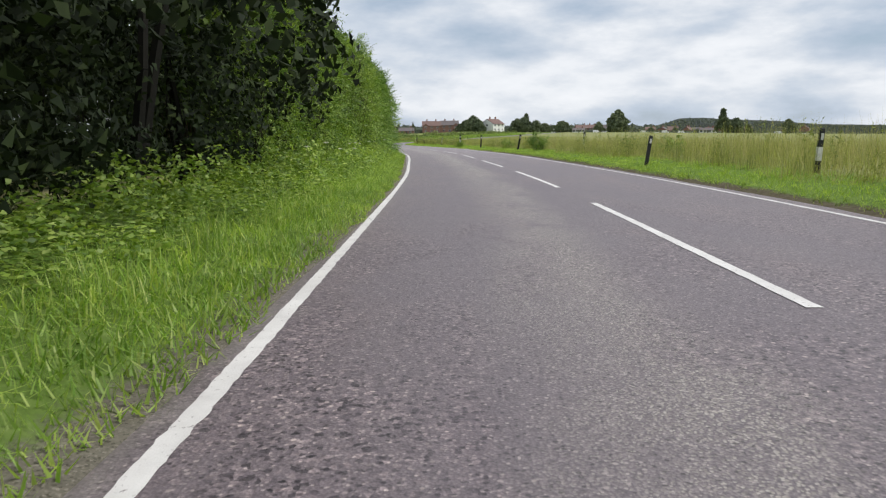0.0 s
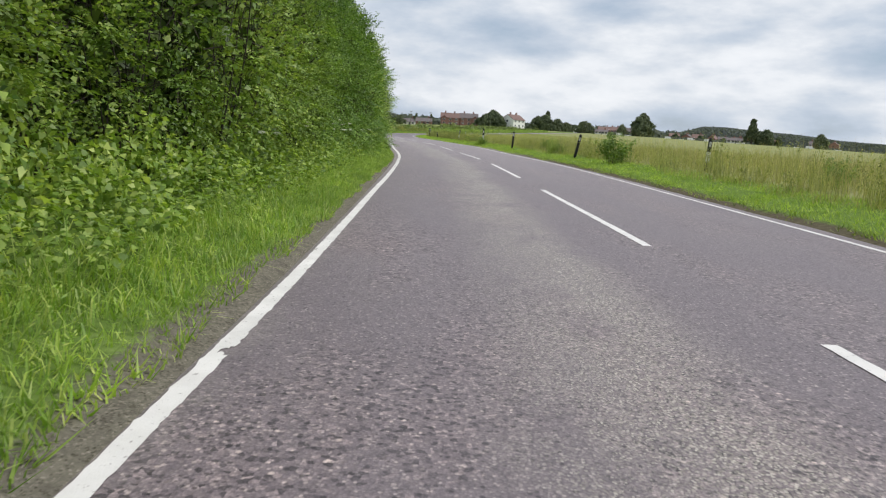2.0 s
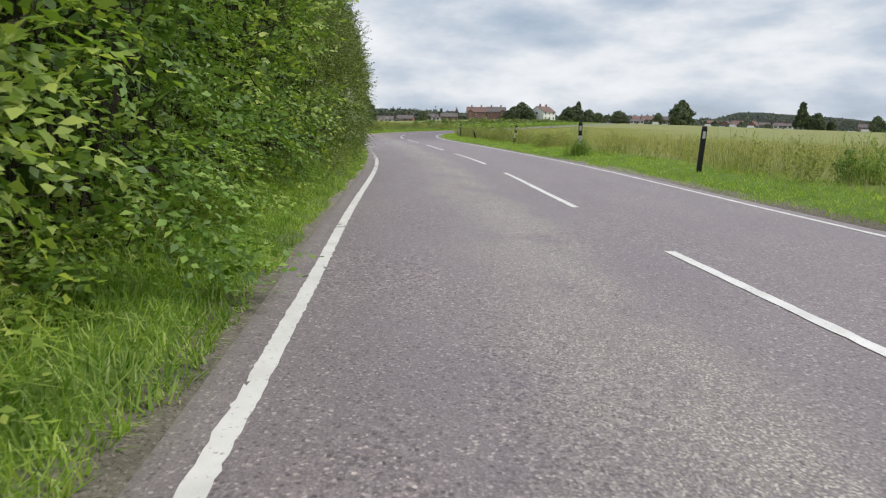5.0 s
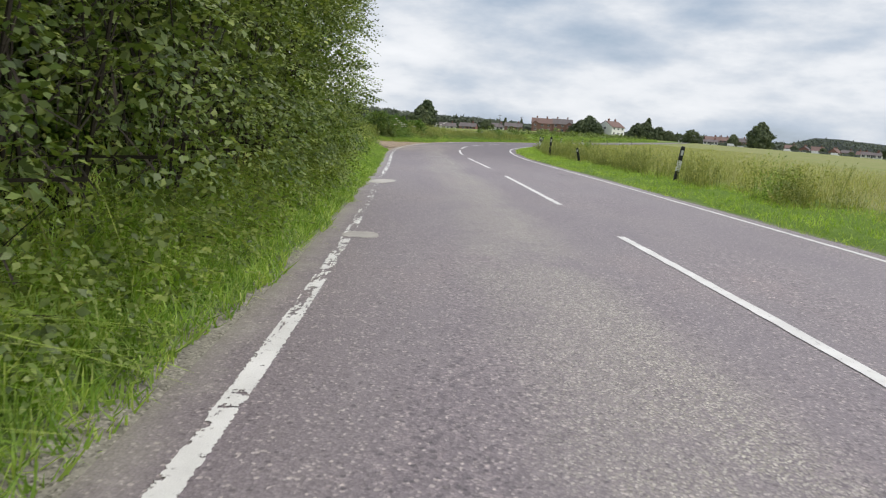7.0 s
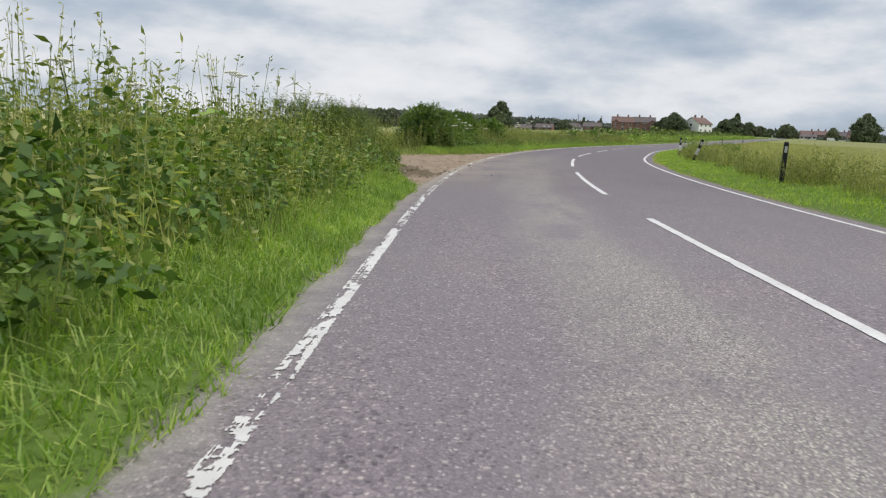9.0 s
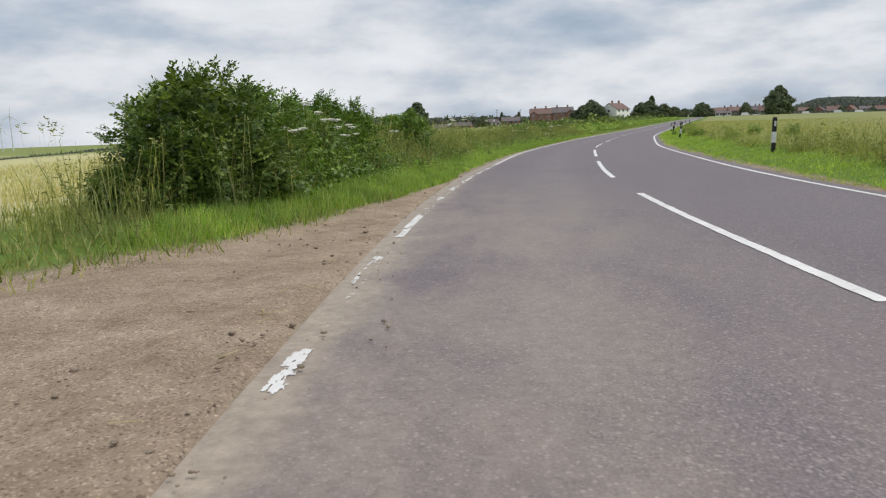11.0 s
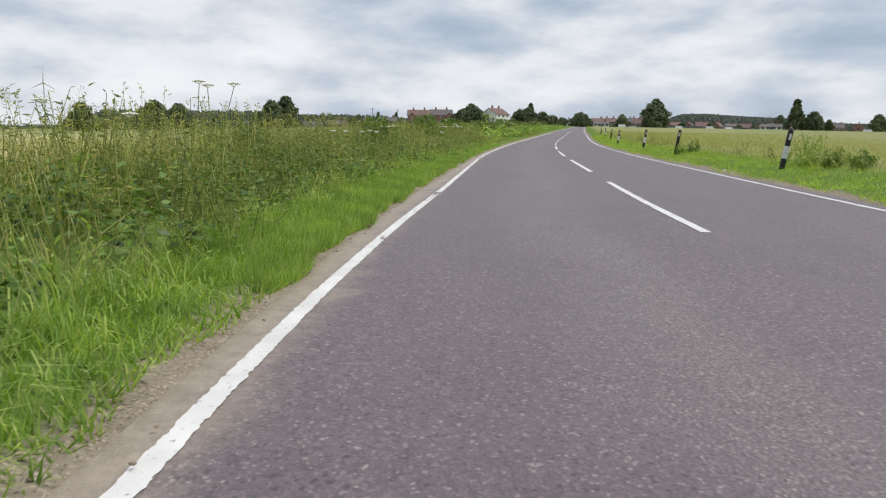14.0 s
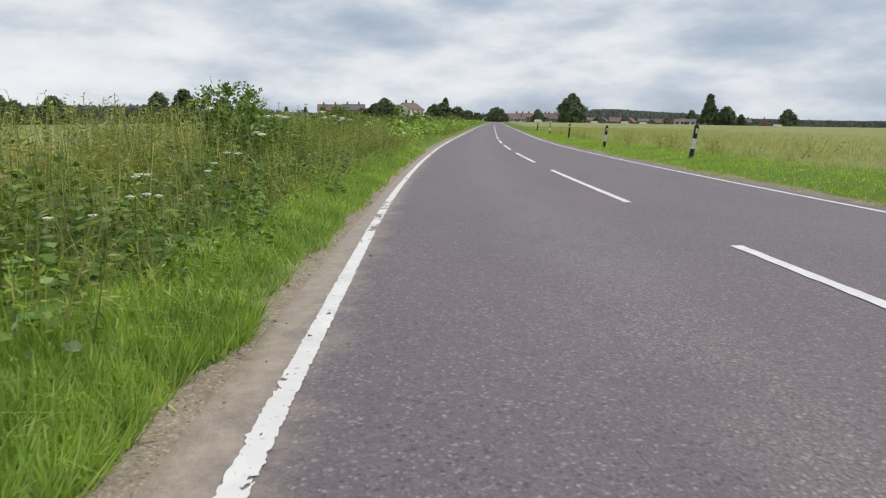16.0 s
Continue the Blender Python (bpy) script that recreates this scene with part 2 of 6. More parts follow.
def ground_material():
    m = Mat("verge_and_field_ground", 0.95)
    m.bsdf.inputs["Specular IOR Level"].default_value = 0.02
    uv = m.coord(True)
    sep = m.n("ShaderNodeSeparateXYZ")
    m.link(uv, sep.inputs[0])
    off, st = sep.outputs[0], sep.outputs[1]
    obj = m.coord()
    n1, n2, n3 = m.noise(0.35, 5, 0.6, obj), m.noise(9, 7, 0.72, obj), m.noise(0.05, 4, 0.6, obj)
    green = m.ramp(n2, (0.25, (0.07, 0.115, 0.025)), (0.5, (0.13, 0.20, 0.045)), (0.75, (0.21, 0.28, 0.085)))
    hay = m.ramp(n2, (0.25, (0.225, 0.235, 0.105)), (0.5, (0.275, 0.275, 0.13)), (0.75, (0.325, 0.31, 0.16)))
    lea = m.ramp(n1, (0.3, (0.195, 0.235, 0.085)), (0.7, (0.25, 0.28, 0.11)))
    meadow = m.mix(m.step(m.math("ADD", n1, m.math("MULTIPLY", n3, 0.6)), 0.55, 0.95), lea, hay)
    wheat = m.ramp(m.noise(3, 6, 0.7, obj, (1, 0.25, 1)), (0.3, (0.44, 0.42, 0.21)), (0.7, (0.53, 0.495, 0.27)))
    soil = m.ramp(m.noise(2.2, 7, 0.72, obj), (0.25, (0.20, 0.15, 0.106)), (0.5, (0.325, 0.253, 0.187)), (0.75, (0.435, 0.352, 0.27)))
    pebble = m.n("ShaderNodeTexVoronoi")
    pebble.inputs["Scale"].default_value = 105
    m.link(obj, pebble.inputs["Vector"])
    grain = m.n("ShaderNodeSeparateColor")
    m.link(pebble.outputs["Color"], grain.inputs[0])
    soil = m.mix(1.0, soil, m.ramp(grain.outputs[0], (0.0, (0.5, 0.48, 0.46)), (0.15, (0.9, 0.9, 0.9)), (0.85, (1.06, 1.06, 1.06)), (1.0, (1.6, 1.62, 1.65))), "MULTIPLY")
    jit = m.math("MULTIPLY_ADD", n1, 2.0)
    jit.node.inputs[2].default_value = -1.0
    o = m.math("ADD", off, jit)
    far_right = m.step(o, 4.4, 6.4)
    c = m.mix(far_right, green, meadow)
    crop = m.math("MULTIPLY", m.math("SUBTRACT", 1.0, m.step(off, -7.0, -6.5)), m.math("SUBTRACT", 1.0, m.step(m.math("ADD", st, m.math("MULTIPLY", off, 0.9)), 110, 160)))
    c = m.mix(m.math("SUBTRACT", 1.0, m.step(o, -8.6, -7.4)), c, lea)
    c = m.mix(crop, c, wheat)
    wob = m.math("MULTIPLY_ADD", n2, 0.8)
    wob.node.inputs[2].default_value = -0.4
    s2 = m.math("ADD", st, wob)
    near_off = m.ramp(m.math("MULTIPLY", m.math("SUBTRACT", s2, 74.0), 0.125), (0.0750, (0.3, 0.3, 0.3)), (0.1500, (0.32, 0.32, 0.32)), (0.2250, (0.34, 0.34, 0.34)), (0.2750, (0.365, 0.365, 0.365)), (0.4125, (0.375, 0.375, 0.375)), (0.5375, (0.4, 0.4, 0.4)), (0.5875, (0.44, 0.44, 0.44)), (0.7000, (0.52, 0.52, 0.52)), (0.7500, (0.9, 0.9, 0.9)))
    near_gap = m.math("ADD", m.math("MULTIPLY", near_off, 10.0), off)
    near_side = m.math("MULTIPLY", m.step(s2, 74.4, 75.2), m.step(near_gap, -0.25, 0.05))
    damp = m.math("MULTIPLY", m.math("MULTIPLY", m.step(s2, 75.4, 76.2), m.math("SUBTRACT", 1.0, m.step(s2, 78.4, 79.8))), m.math("SUBTRACT", 1.0, m.step(m.math("ADD", near_gap, m.math("MULTIPLY", n2, 0.3)), 0.32, 0.62)))
    damp = m.math("MULTIPLY", m.math("MULTIPLY", damp, m.step(off, -5.6, -4.8)), m.math("SUBTRACT", 1.0, m.step(off, -3.42, -3.22)))
    rim = m.math("ADD", m.math("MULTIPLY", m.math("SUBTRACT", s2, 78.0), -0.55), m.math("MULTIPLY", off, -1.0))
    rim = m.math("MULTIPLY", m.step(m.math("ADD", rim, m.math("MULTIPLY", n2, 1.1)), 3.56, 3.70), m.math("MULTIPLY", m.step(s2, 76.0, 77.0), m.math("SUBTRACT", 1.0, m.step(s2, 80.2, 81.4))))
    damp = m.math("MAXIMUM", damp, m.math("MULTIPLY", rim, m.step(off, -5.6, -4.8)))
    far_off = m.ramp(m.math("MULTIPLY", m.math("SUBTRACT", s2, 83.0), 0.08), (0.080, (0.7, 0.7, 0.7)), (0.192, (0.53, 0.53, 0.53)), (0.224, (0.49, 0.49, 0.49)), (0.304, (0.429, 0.429, 0.429)), (0.424, (0.385, 0.385, 0.385)), (0.608, (0.346, 0.346, 0.346)), (0.648, (0.335, 0.335, 0.335)), (0.712, (0.324, 0.324, 0.324)), (0.808, (0.313, 0.313, 0.313)), (0.920, (0.3, 0.3, 0.3)))
    far_side = m.math("MAXIMUM", m.math("SUBTRACT", 1.0, m.step(s2, 83.4, 84.2)), m.step(m.math("ADD", off, m.math("MULTIPLY", far_off, 10.0)), -0.2, 0.15))
    gate = m.math("MULTIPLY", m.math("MULTIPLY", near_side, far_side), m.step(m.math("ADD", off, n1), -6.6, -5.4))
    gate = m.math("MULTIPLY", gate, m.math("SUBTRACT", 1.0, m.step(off, -2.5, -2.0)))
    gate = m.math("MULTIPLY", gate, m.math("SUBTRACT", 1.0, m.step(s2, 92.5, 94.0)))
    c = m.mix(gate, c, soil)
    c = m.mix(m.math("MULTIPLY", damp, 0.75), c, m.ramp(n2, (0.3, (0.06, 0.047, 0.03)), (0.7, (0.17, 0.14, 0.092))))
    narrow = m.math("SUBTRACT", m.step(st, 44, 52, 0.0, 0.22), m.step(st, 84, 95, 0.0, 0.16))
    edge = m.math("SUBTRACT", 1.0, m.step(m.math("ADD", m.math("ADD", m.math("ABSOLUTE", off), narrow), m.math("MULTIPLY", n2, 0.4)), 3.36, 3.50))
    gravel = m.mix(1.0, m.ramp(n2, (0.3, (0.21, 0.19, 0.17)), (0.7, (0.35, 0.32, 0.285))), m.ramp(grain.outputs[0], (0.0, (0.45, 0.44, 0.44)), (0.2, (0.85, 0.85, 0.85)), (0.85, (1.1, 1.1, 1.1)), (1.0, (1.7, 1.7, 1.7))), "MULTIPLY")
    gravel = m.mix(1.0, gravel, m.ramp(m.step(st, 26, 44), (0.0, (0.62, 0.6, 0.58)), (1.0, (1.0, 1.0, 1.0))), "MULTIPLY")
    peat = m.math("MULTIPLY", m.step(off, 0.0, 1.0), m.math("SUBTRACT", 1.0, m.step(st, 22, 45)))
    gravel = m.mix(m.math("MULTIPLY", peat, 0.85), gravel, m.ramp(n2, (0.3, (0.055, 0.042, 0.03)), (0.7, (0.15, 0.12, 0.085))))
    c = m.mix(m.math("MULTIPLY", edge, 0.92), c, m.mix(m.math("MULTIPLY", m.step(st, 70, 80), m.math("SUBTRACT", 1.0, m.math("MULTIPLY", m.step(st, 93, 102), 0.35))), gravel, soil))
    m.color(c)
    crumbs = m.noise(38, 6, 0.75, obj)
    m.bump(m.math("ADD", m.math("MULTIPLY", n2, 0.35), crumbs), 0.55, 0.03)
    return m.mat


ASPHALT, PAINT, GROUND = asphalt_material(), paint_material(), ground_material()
LEAF_HEDGE = leaf_material("hedge_leaf", (0.095, 0.17, 0.030), (0.175, 0.285, 0.052), (0.31, 0.43, 0.11), 0.30)
LEAF_OLIVE = leaf_material("clipped_hedge_leaf", (0.083, 0.127, 0.031), (0.149, 0.210, 0.055), (0.287, 0.348, 0.127), 0.28)
LEAF_ELDER = leaf_material("elder_leaf", (0.065, 0.125, 0.025), (0.135, 0.235, 0.045), (0.27, 0.39, 0.11), 0.30)
# darker leaf for hedge backing and gateway elder, standing in for shade
LEAF_DIMMED = leaf_material("shade_dimmed_leaf", (0.05, 0.095, 0.022), (0.095, 0.165, 0.038), (0.20, 0.28, 0.085), 0.26)
LEAF_HAZEL = leaf_material("hazel_leaf", (0.075, 0.155, 0.028), (0.15, 0.275, 0.05), (0.28, 0.42, 0.12), 0.30)
# far woodland, with distance haze mixed into the leaf colours
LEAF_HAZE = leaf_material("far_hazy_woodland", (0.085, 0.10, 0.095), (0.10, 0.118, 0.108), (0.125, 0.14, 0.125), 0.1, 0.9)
LEAF_FRESH = leaf_material("young_green_leaf", (0.115, 0.205, 0.036), (0.255, 0.385, 0.078), (0.46, 0.56, 0.19), 0.40)
# village and field trees, dark greens lifted for distance haze
LEAF_DARK = leaf_material("distant_dark_foliage", (0.065, 0.092, 0.06), (0.105, 0.135, 0.08), (0.155, 0.19, 0.115), 0.15, 0.8)
GRASS = leaf_material("lush_grass_blade", (0.20, 0.345, 0.058), (0.335, 0.485, 0.11), (0.51, 0.585, 0.23), 0.45, 0.5, 0.8)
LEA_GRASS = leaf_material("green_meadow_grass", (0.227, 0.270, 0.086), (0.324, 0.362, 0.135), (0.454, 0.454, 0.216), 0.42, 0.8, 0.6)
VERGE_GRASS = leaf_material("bright_mown_grass", (0.205, 0.340, 0.049), (0.313, 0.464, 0.086), (0.454, 0.562, 0.173), 0.45, 0.6, 0.8)
DRY_GRASS = leaf_material("ripe_meadow_grass", (0.286, 0.281, 0.148), (0.392, 0.366, 0.212), (0.519, 0.466, 0.302), 0.40, 0.8, 0.6)
BANK_GRASS = leaf_material("bank_grass_blade", (0.18, 0.215, 0.07), (0.315, 0.345, 0.135), (0.53, 0.50, 0.28), 0.43, 0.7)
WEED = leaf_material("tall_weed_leaf", (0.115, 0.175, 0.045), (0.225, 0.295, 0.086), (0.41, 0.44, 0.19), 0.42)
RANK_WEED = leaf_material("dull_rank_weed", (0.135, 0.165, 0.052), (0.24, 0.27, 0.095), (0.41, 0.39, 0.19), 0.38, 0.7)
WHEAT = leaf_material("ripening_wheat", (0.41, 0.395, 0.20), (0.48, 0.455, 0.245), (0.56, 0.525, 0.31), 0.35, 0.7, 0.4)
# leaf and bark of the start's trees, near-black in place of deep shade
LEAF_SHADE = leaf_material("shade_darkened_tree_leaf", (0.010, 0.019, 0.007), (0.02, 0.036, 0.011), (0.045, 0.07, 0.022), 0.06, 0.85)
BARK_SHADE = plain("shade_darkened_bark", (0.014, 0.013, 0.010), 0.95, 0.3, 9, 0.5)
LITTER = plain("crumpled_white_paper", (0.75, 0.76, 0.78), 0.6, 0.1, 20)
STONE_DARK = plain("dark_flint_stone", (0.045, 0.04, 0.045), 0.7, 0.4, 40, 0.4)
TAR = plain("dark_tar_seam", (0.125, 0.115, 0.118), 0.6, 0.3, 20, 0.3)
FLOWER = plain("cream_flower_head", (0.78, 0.76, 0.66), 0.9, 0.1, 30)
DOCK_BROWN = plain("rusty_seed_head", (0.20, 0.10, 0.055), 0.9, 0.3, 20)
# dark twig colour that stands in for shade in the hedge's gaps
SHADE_TWIG = plain("shade_darkened_twig", (0.045, 0.038, 0.028), 0.95, 0.3, 9)
BARK = plain("grey_brown_bark", (0.10, 0.08, 0.06), 0.9, 0.3, 9, 0.5)
POST_BLACK = plain("weathered_black_plastic", (0.022, 0.022, 0.023), 0.55, 0.3, 14)
POST_WHITE = plain("grubby_white_plastic", (0.60, 0.60, 0.58), 0.5, 0.2, 12)
# brick and roof tile colours are lightened to suggest haze over the village
BRICK = plain("red_brick_wall", (0.26, 0.145, 0.12), 0.9, 0.25, 1.5)
RENDER_WHITE = plain("white_rendered_wall", (0.78, 0.78, 0.75), 0.85, 0.06, 1.0)
TILE_RED = plain("weathered_red_roof_tile", (0.19, 0.125, 0.11), 0.85, 0.25, 1.2)
TILE_GREY = plain("grey_brown_roof_tile", (0.15, 0.13, 0.13), 0.85, 0.25, 1.2)
GLASS_DARK = plain("window_glass", (0.05, 0.055, 0.065), 0.15, 0.2, 2.0)
FRAME_WHITE = plain("white_window_frame", (0.75, 0.75, 0.74), 0.6, 0.05, 3)
POLE_WOOD = plain("grey_timber_pole", (0.14, 0.12, 0.10), 0.9, 0.2, 5)
TURBINE = plain("pale_grey_steel", (0.62, 0.64, 0.66), 0.5, 0.05, 2)
SILT_GREY = plain("grey_silt", (0.40, 0.375, 0.35), 0.95, 0.15, 8, 0.2)
PALE_PATCH = plain("dried_pale_silt", (0.50, 0.475, 0.445), 0.95, 0.14, 7, 0.3)
CLOD = plain("dry_mud_clod", (0.27, 0.215, 0.16), 0.95, 0.3, 20, 0.4)
DAMP_SOIL = plain("damp_dark_soil", (0.12, 0.094, 0.066), 0.95, 0.35, 20, 0.4)
# ridge colour greyed and lightened to carry the haze
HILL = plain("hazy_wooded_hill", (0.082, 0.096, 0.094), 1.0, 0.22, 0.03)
CAR_WHITE = plain("white_car_paint", (0.75, 0.75, 0.75), 0.3, 0.04, 3)
CAR_DARK = plain("dark_car_paint", (0.06, 0.07, 0.09), 0.3, 0.1, 3)

# ---- the road's line, by station ----
NODE_Y = [-60, -13.81, -3.94, 5.93, 15.78, 25.61, 35.39, 45.17, 54.85, 64.51, 74.17, 83.96, 93.82, 103.71, 113.64, 123.49, 133.37, 143.23, 191.9, 266, 371.5]
NODE_X = [3.3, 1.84, 1.6, 1.0, 0.21, -0.75, -2.21, -3.66, -5.61, -7.72, -9.89, -11.4, -12.18, -12.14, -11.81, -10.96, -9.99, -8.85, -1.2, 11.6, 30.5]


def natural_spline(xs, ys):
    xs, ys = np.array(xs, float), np.array(ys, float)
    n, h = len(xs), np.diff(xs)
    A, b = np.eye(n), np.zeros(n)
    for i in range(1, n - 1):
        A[i, i - 1], A[i, i], A[i, i + 1] = h[i - 1], 2 * (h[i - 1] + h[i]), h[i]
        b[i] = 6 * ((ys[i + 1] - ys[i]) / h[i] - (ys[i] - ys[i - 1]) / h[i - 1])
    k = np.linalg.solve(A, b)
    s0, s1 = (ys[1] - ys[0]) / h[0], (ys[-1] - ys[-2]) / h[-1]

    def f(x):
        x = np.asarray(x, float)
        i = np.clip(np.searchsorted(xs, x) - 1, 0, n - 2)
        a, c, w = xs[i + 1] - x, x - xs[i], h[i]
        v = (k[i] * a**3 + k[i + 1] * c**3) / (6 * w) + (ys[i] / w - k[i] * w / 6) * a + (ys[i + 1] / w - k[i + 1] * w / 6) * c
        v = np.where(x < xs[0], ys[0] + s0 * (x - xs[0]), v)
        return np.where(x > xs[-1], ys[-1] + s1 * (x - xs[-1]), v)

    return f


centre = natural_spline(NODE_Y, NODE_X)


def soft_rise(v, width):
    return width * np.log1p(np.exp(np.clip(np.asarray(v, float) / width, -40, 40)))


def smooth01(v):
    v = np.clip(v, 0, 1)
    return v * v * (3 - 2 * v)


def left_fall(x, y):
    """How far the cornfield drops away to the left of the gateway."""
    q = soft_rise(-0.0616 * (np.maximum(x, -600) + 12) - 0.0306 * np.maximum(y - 75, 0) - 0.6, 0.3)
    return 12 * np.tanh(q / 12) * smooth01((-x - 20) / 25)


def rise(x, y):
    """Height of the land: level by the bends, climbing gently to the village, lower to either side."""
    x, y = np.asarray(x, float), np.asarray(y, float)
    climb = 0.0088 * (soft_rise(y - 164, 10) - soft_rise(y - 740, 40))
    knoll = 1.7 * np.exp(-(x**2 / 45**2 + (y - 625) ** 2 / 75**2))
    return climb * smooth01((x + 130) / 100) * (1 - 0.85 * smooth01((x - 100) / 150)) + knoll - left_fall(x, y)


def gate_near(a):
    """Station at which the bank ends and the gateway's bare earth begins, by distance from the centre line."""
    return np.interp(a, [3.0, 3.2, 3.4, 3.65, 3.75, 4.0, 4.4, 5.2, 6.4, 8], [74.6, 75.2, 75.8, 76.2, 77.3, 78.3, 78.7, 79.6, 79.6, 78])


def at_road(st, off):
    """x, y at a station and an offset to the right of the centre line."""
    st, off = np.asarray(st, float), np.asarray(off, float)
    sl = centre(st + 0.5) - centre(st - 0.5)
    near, far = np.clip(off, -30, 30), off - np.clip(off, -30, 30)
    nn = np.sqrt(1 + sl * sl)
    return centre(st) + near / nn + far, st - near * sl / nn


def gate_far(a):
    """Station at which the bare earth of the gateway ends, by distance from the centre line."""
    return np.interp(a, [3.0, 3.13, 3.24, 3.35, 3.46, 3.85, 4.29, 4.9, 5.3, 6.3, 9], [94.5, 93.1, 91.9, 91.1, 90.6, 88.3, 86.8, 85.8, 85.4, 86.8, 87.2])


def verge_height(st, off):
    """Height of verges over the road's level."""
    st, off = np.asarray(st, float), np.asarray(off, float)
    a = np.abs(off)
    bank = np.interp(a, [0, 2.7, 3.0, 3.3, 4.0, 5.0, 8.0, 14.0, 40.0], [-0.12, -0.12, -0.03, 0.02, 0.10, 0.18, 0.2, 0.08, 0.0])
    gate = np.clip((st - gate_near(a) + 0.8) / 1.4, 0, 1) * np.clip((gate_far(a) + 0.6 - st) / 1.2, 0, 1) * (off < 0)
    flat = np.interp(a, [0, 2.7, 3.0, 8.0, 14.0, 40.0], [-0.12, -0.12, -0.012, 0.03, 0.03, 0.0])
    return bank * (1 - gate) + flat * gate


def land(st, off):
    x, y = at_road(st, off)
    return x, y, rise(x, y) + verge_height(st, off)


# ---- mesh helpers ----
def mesh_from(name, verts, faces, mat, smooth=False, uvs=None):
    me = bpy.data.meshes.new(name)
    verts = np.asarray(verts, np.float32).reshape(-1, 3)
    faces = np.asarray(faces, np.int32)
    n, k = faces.shape
    me.vertices.add(len(verts))
    me.vertices.foreach_set("co", verts.ravel())
    me.loops.add(n * k)
    me.loops.foreach_set("vertex_index", faces.ravel())
    me.polygons.add(n)
    me.polygons.foreach_set("loop_start", np.arange(0, n * k, k, dtype=np.int32))
    if smooth:
        me.polygons.foreach_set("use_smooth", np.ones(n, bool))
    if uvs is not None:
        layer = me.uv_layers.new(name="plan")
        layer.data.foreach_set("uv", np.asarray(uvs, np.float32)[faces.ravel()].ravel())
    me.materials.append(mat)
    me.update(calc_edges=True)
    return me


def grid_mesh(name, X, Y, Z, mat, U, V):
    r, c = X.shape
    idx = np.arange(r * c).reshape(r, c)
    faces = np.stack([idx[:-1, :-1], idx[:-1, 1:], idx[1:, 1:], idx[1:, :-1]], -1).reshape(-1, 4)
    return mesh_from(name, np.stack([X, Y, Z], -1), faces, mat, True, np.stack([U, V], -1).reshape(-1, 2))


def part(name, bm, mat, parent, label="", smooth=False):
    me = bpy.data.meshes.new(name)
    bm.to_mesh(me)
    bm.free()
    me.materials.append(mat)
    if smooth:
        for p in me.polygons:
            p.use_smooth = True
    ob = new(name, me)
    ob.parent = parent
    return tagged(ob, label)


def part_mesh(name, me, parent, label=""):
    ob = new(name, me)
    ob.parent = parent
    return tagged(ob, label)


def empty(name, m, label, category, group=""):
    ob = new(name)
    ob.matrix_world = m
    ob.empty_display_size = 0.2
    return tagged(ob, label, category, group)


def bm_box(bm, lo, hi, bevel=0.0):
    r = bmesh.ops.create_cube(bm, size=1)["verts"]
    for v in r:
        v.co = Vector([lo[i] + (v.co[i] + 0.5) * (hi[i] - lo[i]) for i in range(3)])
    if bevel:
        es = list({e for v in r for e in v.link_edges})
        bmesh.ops.bevel(bm, geom=es, offset=bevel, segments=2, affect="EDGES")
    return r


def bm_tube(bm, p0, p1, r0, r1, n=7):
    a, b = Vector(p0), Vector(p1)
    d = (b - a).normalized()
    s = d.orthogonal().normalized()
    t = d.cross(s)
    rings = []
    for p, r in ((a, r0), (b, r1)):
        rings.append([bm.verts.new(p + (s * math.cos(k * math.tau / n) + t * math.sin(k * math.tau / n)) * r) for k in range(n)])
    for k in range(n):
        bm.faces.new((rings[0][k], rings[0][(k + 1) % n], rings[1][(k + 1) % n], rings[1][k]))
    bm.faces.new(rings[0][::-1])
    bm.faces.new(rings[1])


# ---- ground and road ----
def build_ground():
    st = np.r_[-1500, -700, -300, -150, np.arange(-100, -30, 5), np.arange(-30, 180, 0.8), np.arange(180, 300, 4), np.arange(300, 700, 20), [760, 850, 1000, 1300, 1800, 2600, 3600]]
    off = np.array([-3500, -1500, -700, -400, -250, -160, -110, -75, -50, -35, -25, -18, -14, -11, -9, -8, -7, -6, -5.4, -4.8, -4.4, -4, -3.7, -3.4, -3.2, -3.0, -2.8, -2.4,
                    2.4, 2.8, 3.0, 3.2, 3.4, 3.7, 4, 4.4, 4.8, 5.4, 6, 7, 8, 9, 11, 14, 18, 25, 35, 50, 75, 110, 160, 250, 400, 700, 1500, 3500])
    V, U = np.meshgrid(st, off, indexing="ij")
    X, Y, Z = land(V, U)
    rough = np.random.default_rng(3).normal(0, 0.018, Z.shape) * (np.abs(U) > 3.1) * (np.abs(U) < 60)
    ob = new("ground", grid_mesh("ground", X, Y, Z + rough, GROUND, U, V))
    tagged(ob, "grass verges, meadow and ripening cornfield beside the road", "ground", kind="structure")


def build_road():
    st = np.r_[np.arange(-70, 200, 0.5), np.arange(200, 560, 4)]
    off = np.array([-3.12, -3.05, -2.9, -2.6, -2.0, -1.0, 0, 1.0, 2.0, 2.6, 2.85, 2.95, 3.02])
    V, U = np.meshgrid(st, off, indexing="ij")
    g = np.random.default_rng(5)
    jag = np.convolve(g.normal(0, 1, len(st) + 8), np.ones(4) / 4, "same")[: len(st)] * 0.05
    U = U.copy()
    U[:, :2] += jag[:, None]
    U[:, -2:] -= jag[::-1][:, None]
    X, Y = at_road(V, U)
    Z = rise(X, Y) + 0.03 * (1 - (U / 2.8) ** 2) - 0.03
    Z[:, 0] -= 0.07
    Z[:, -1] -= 0.07
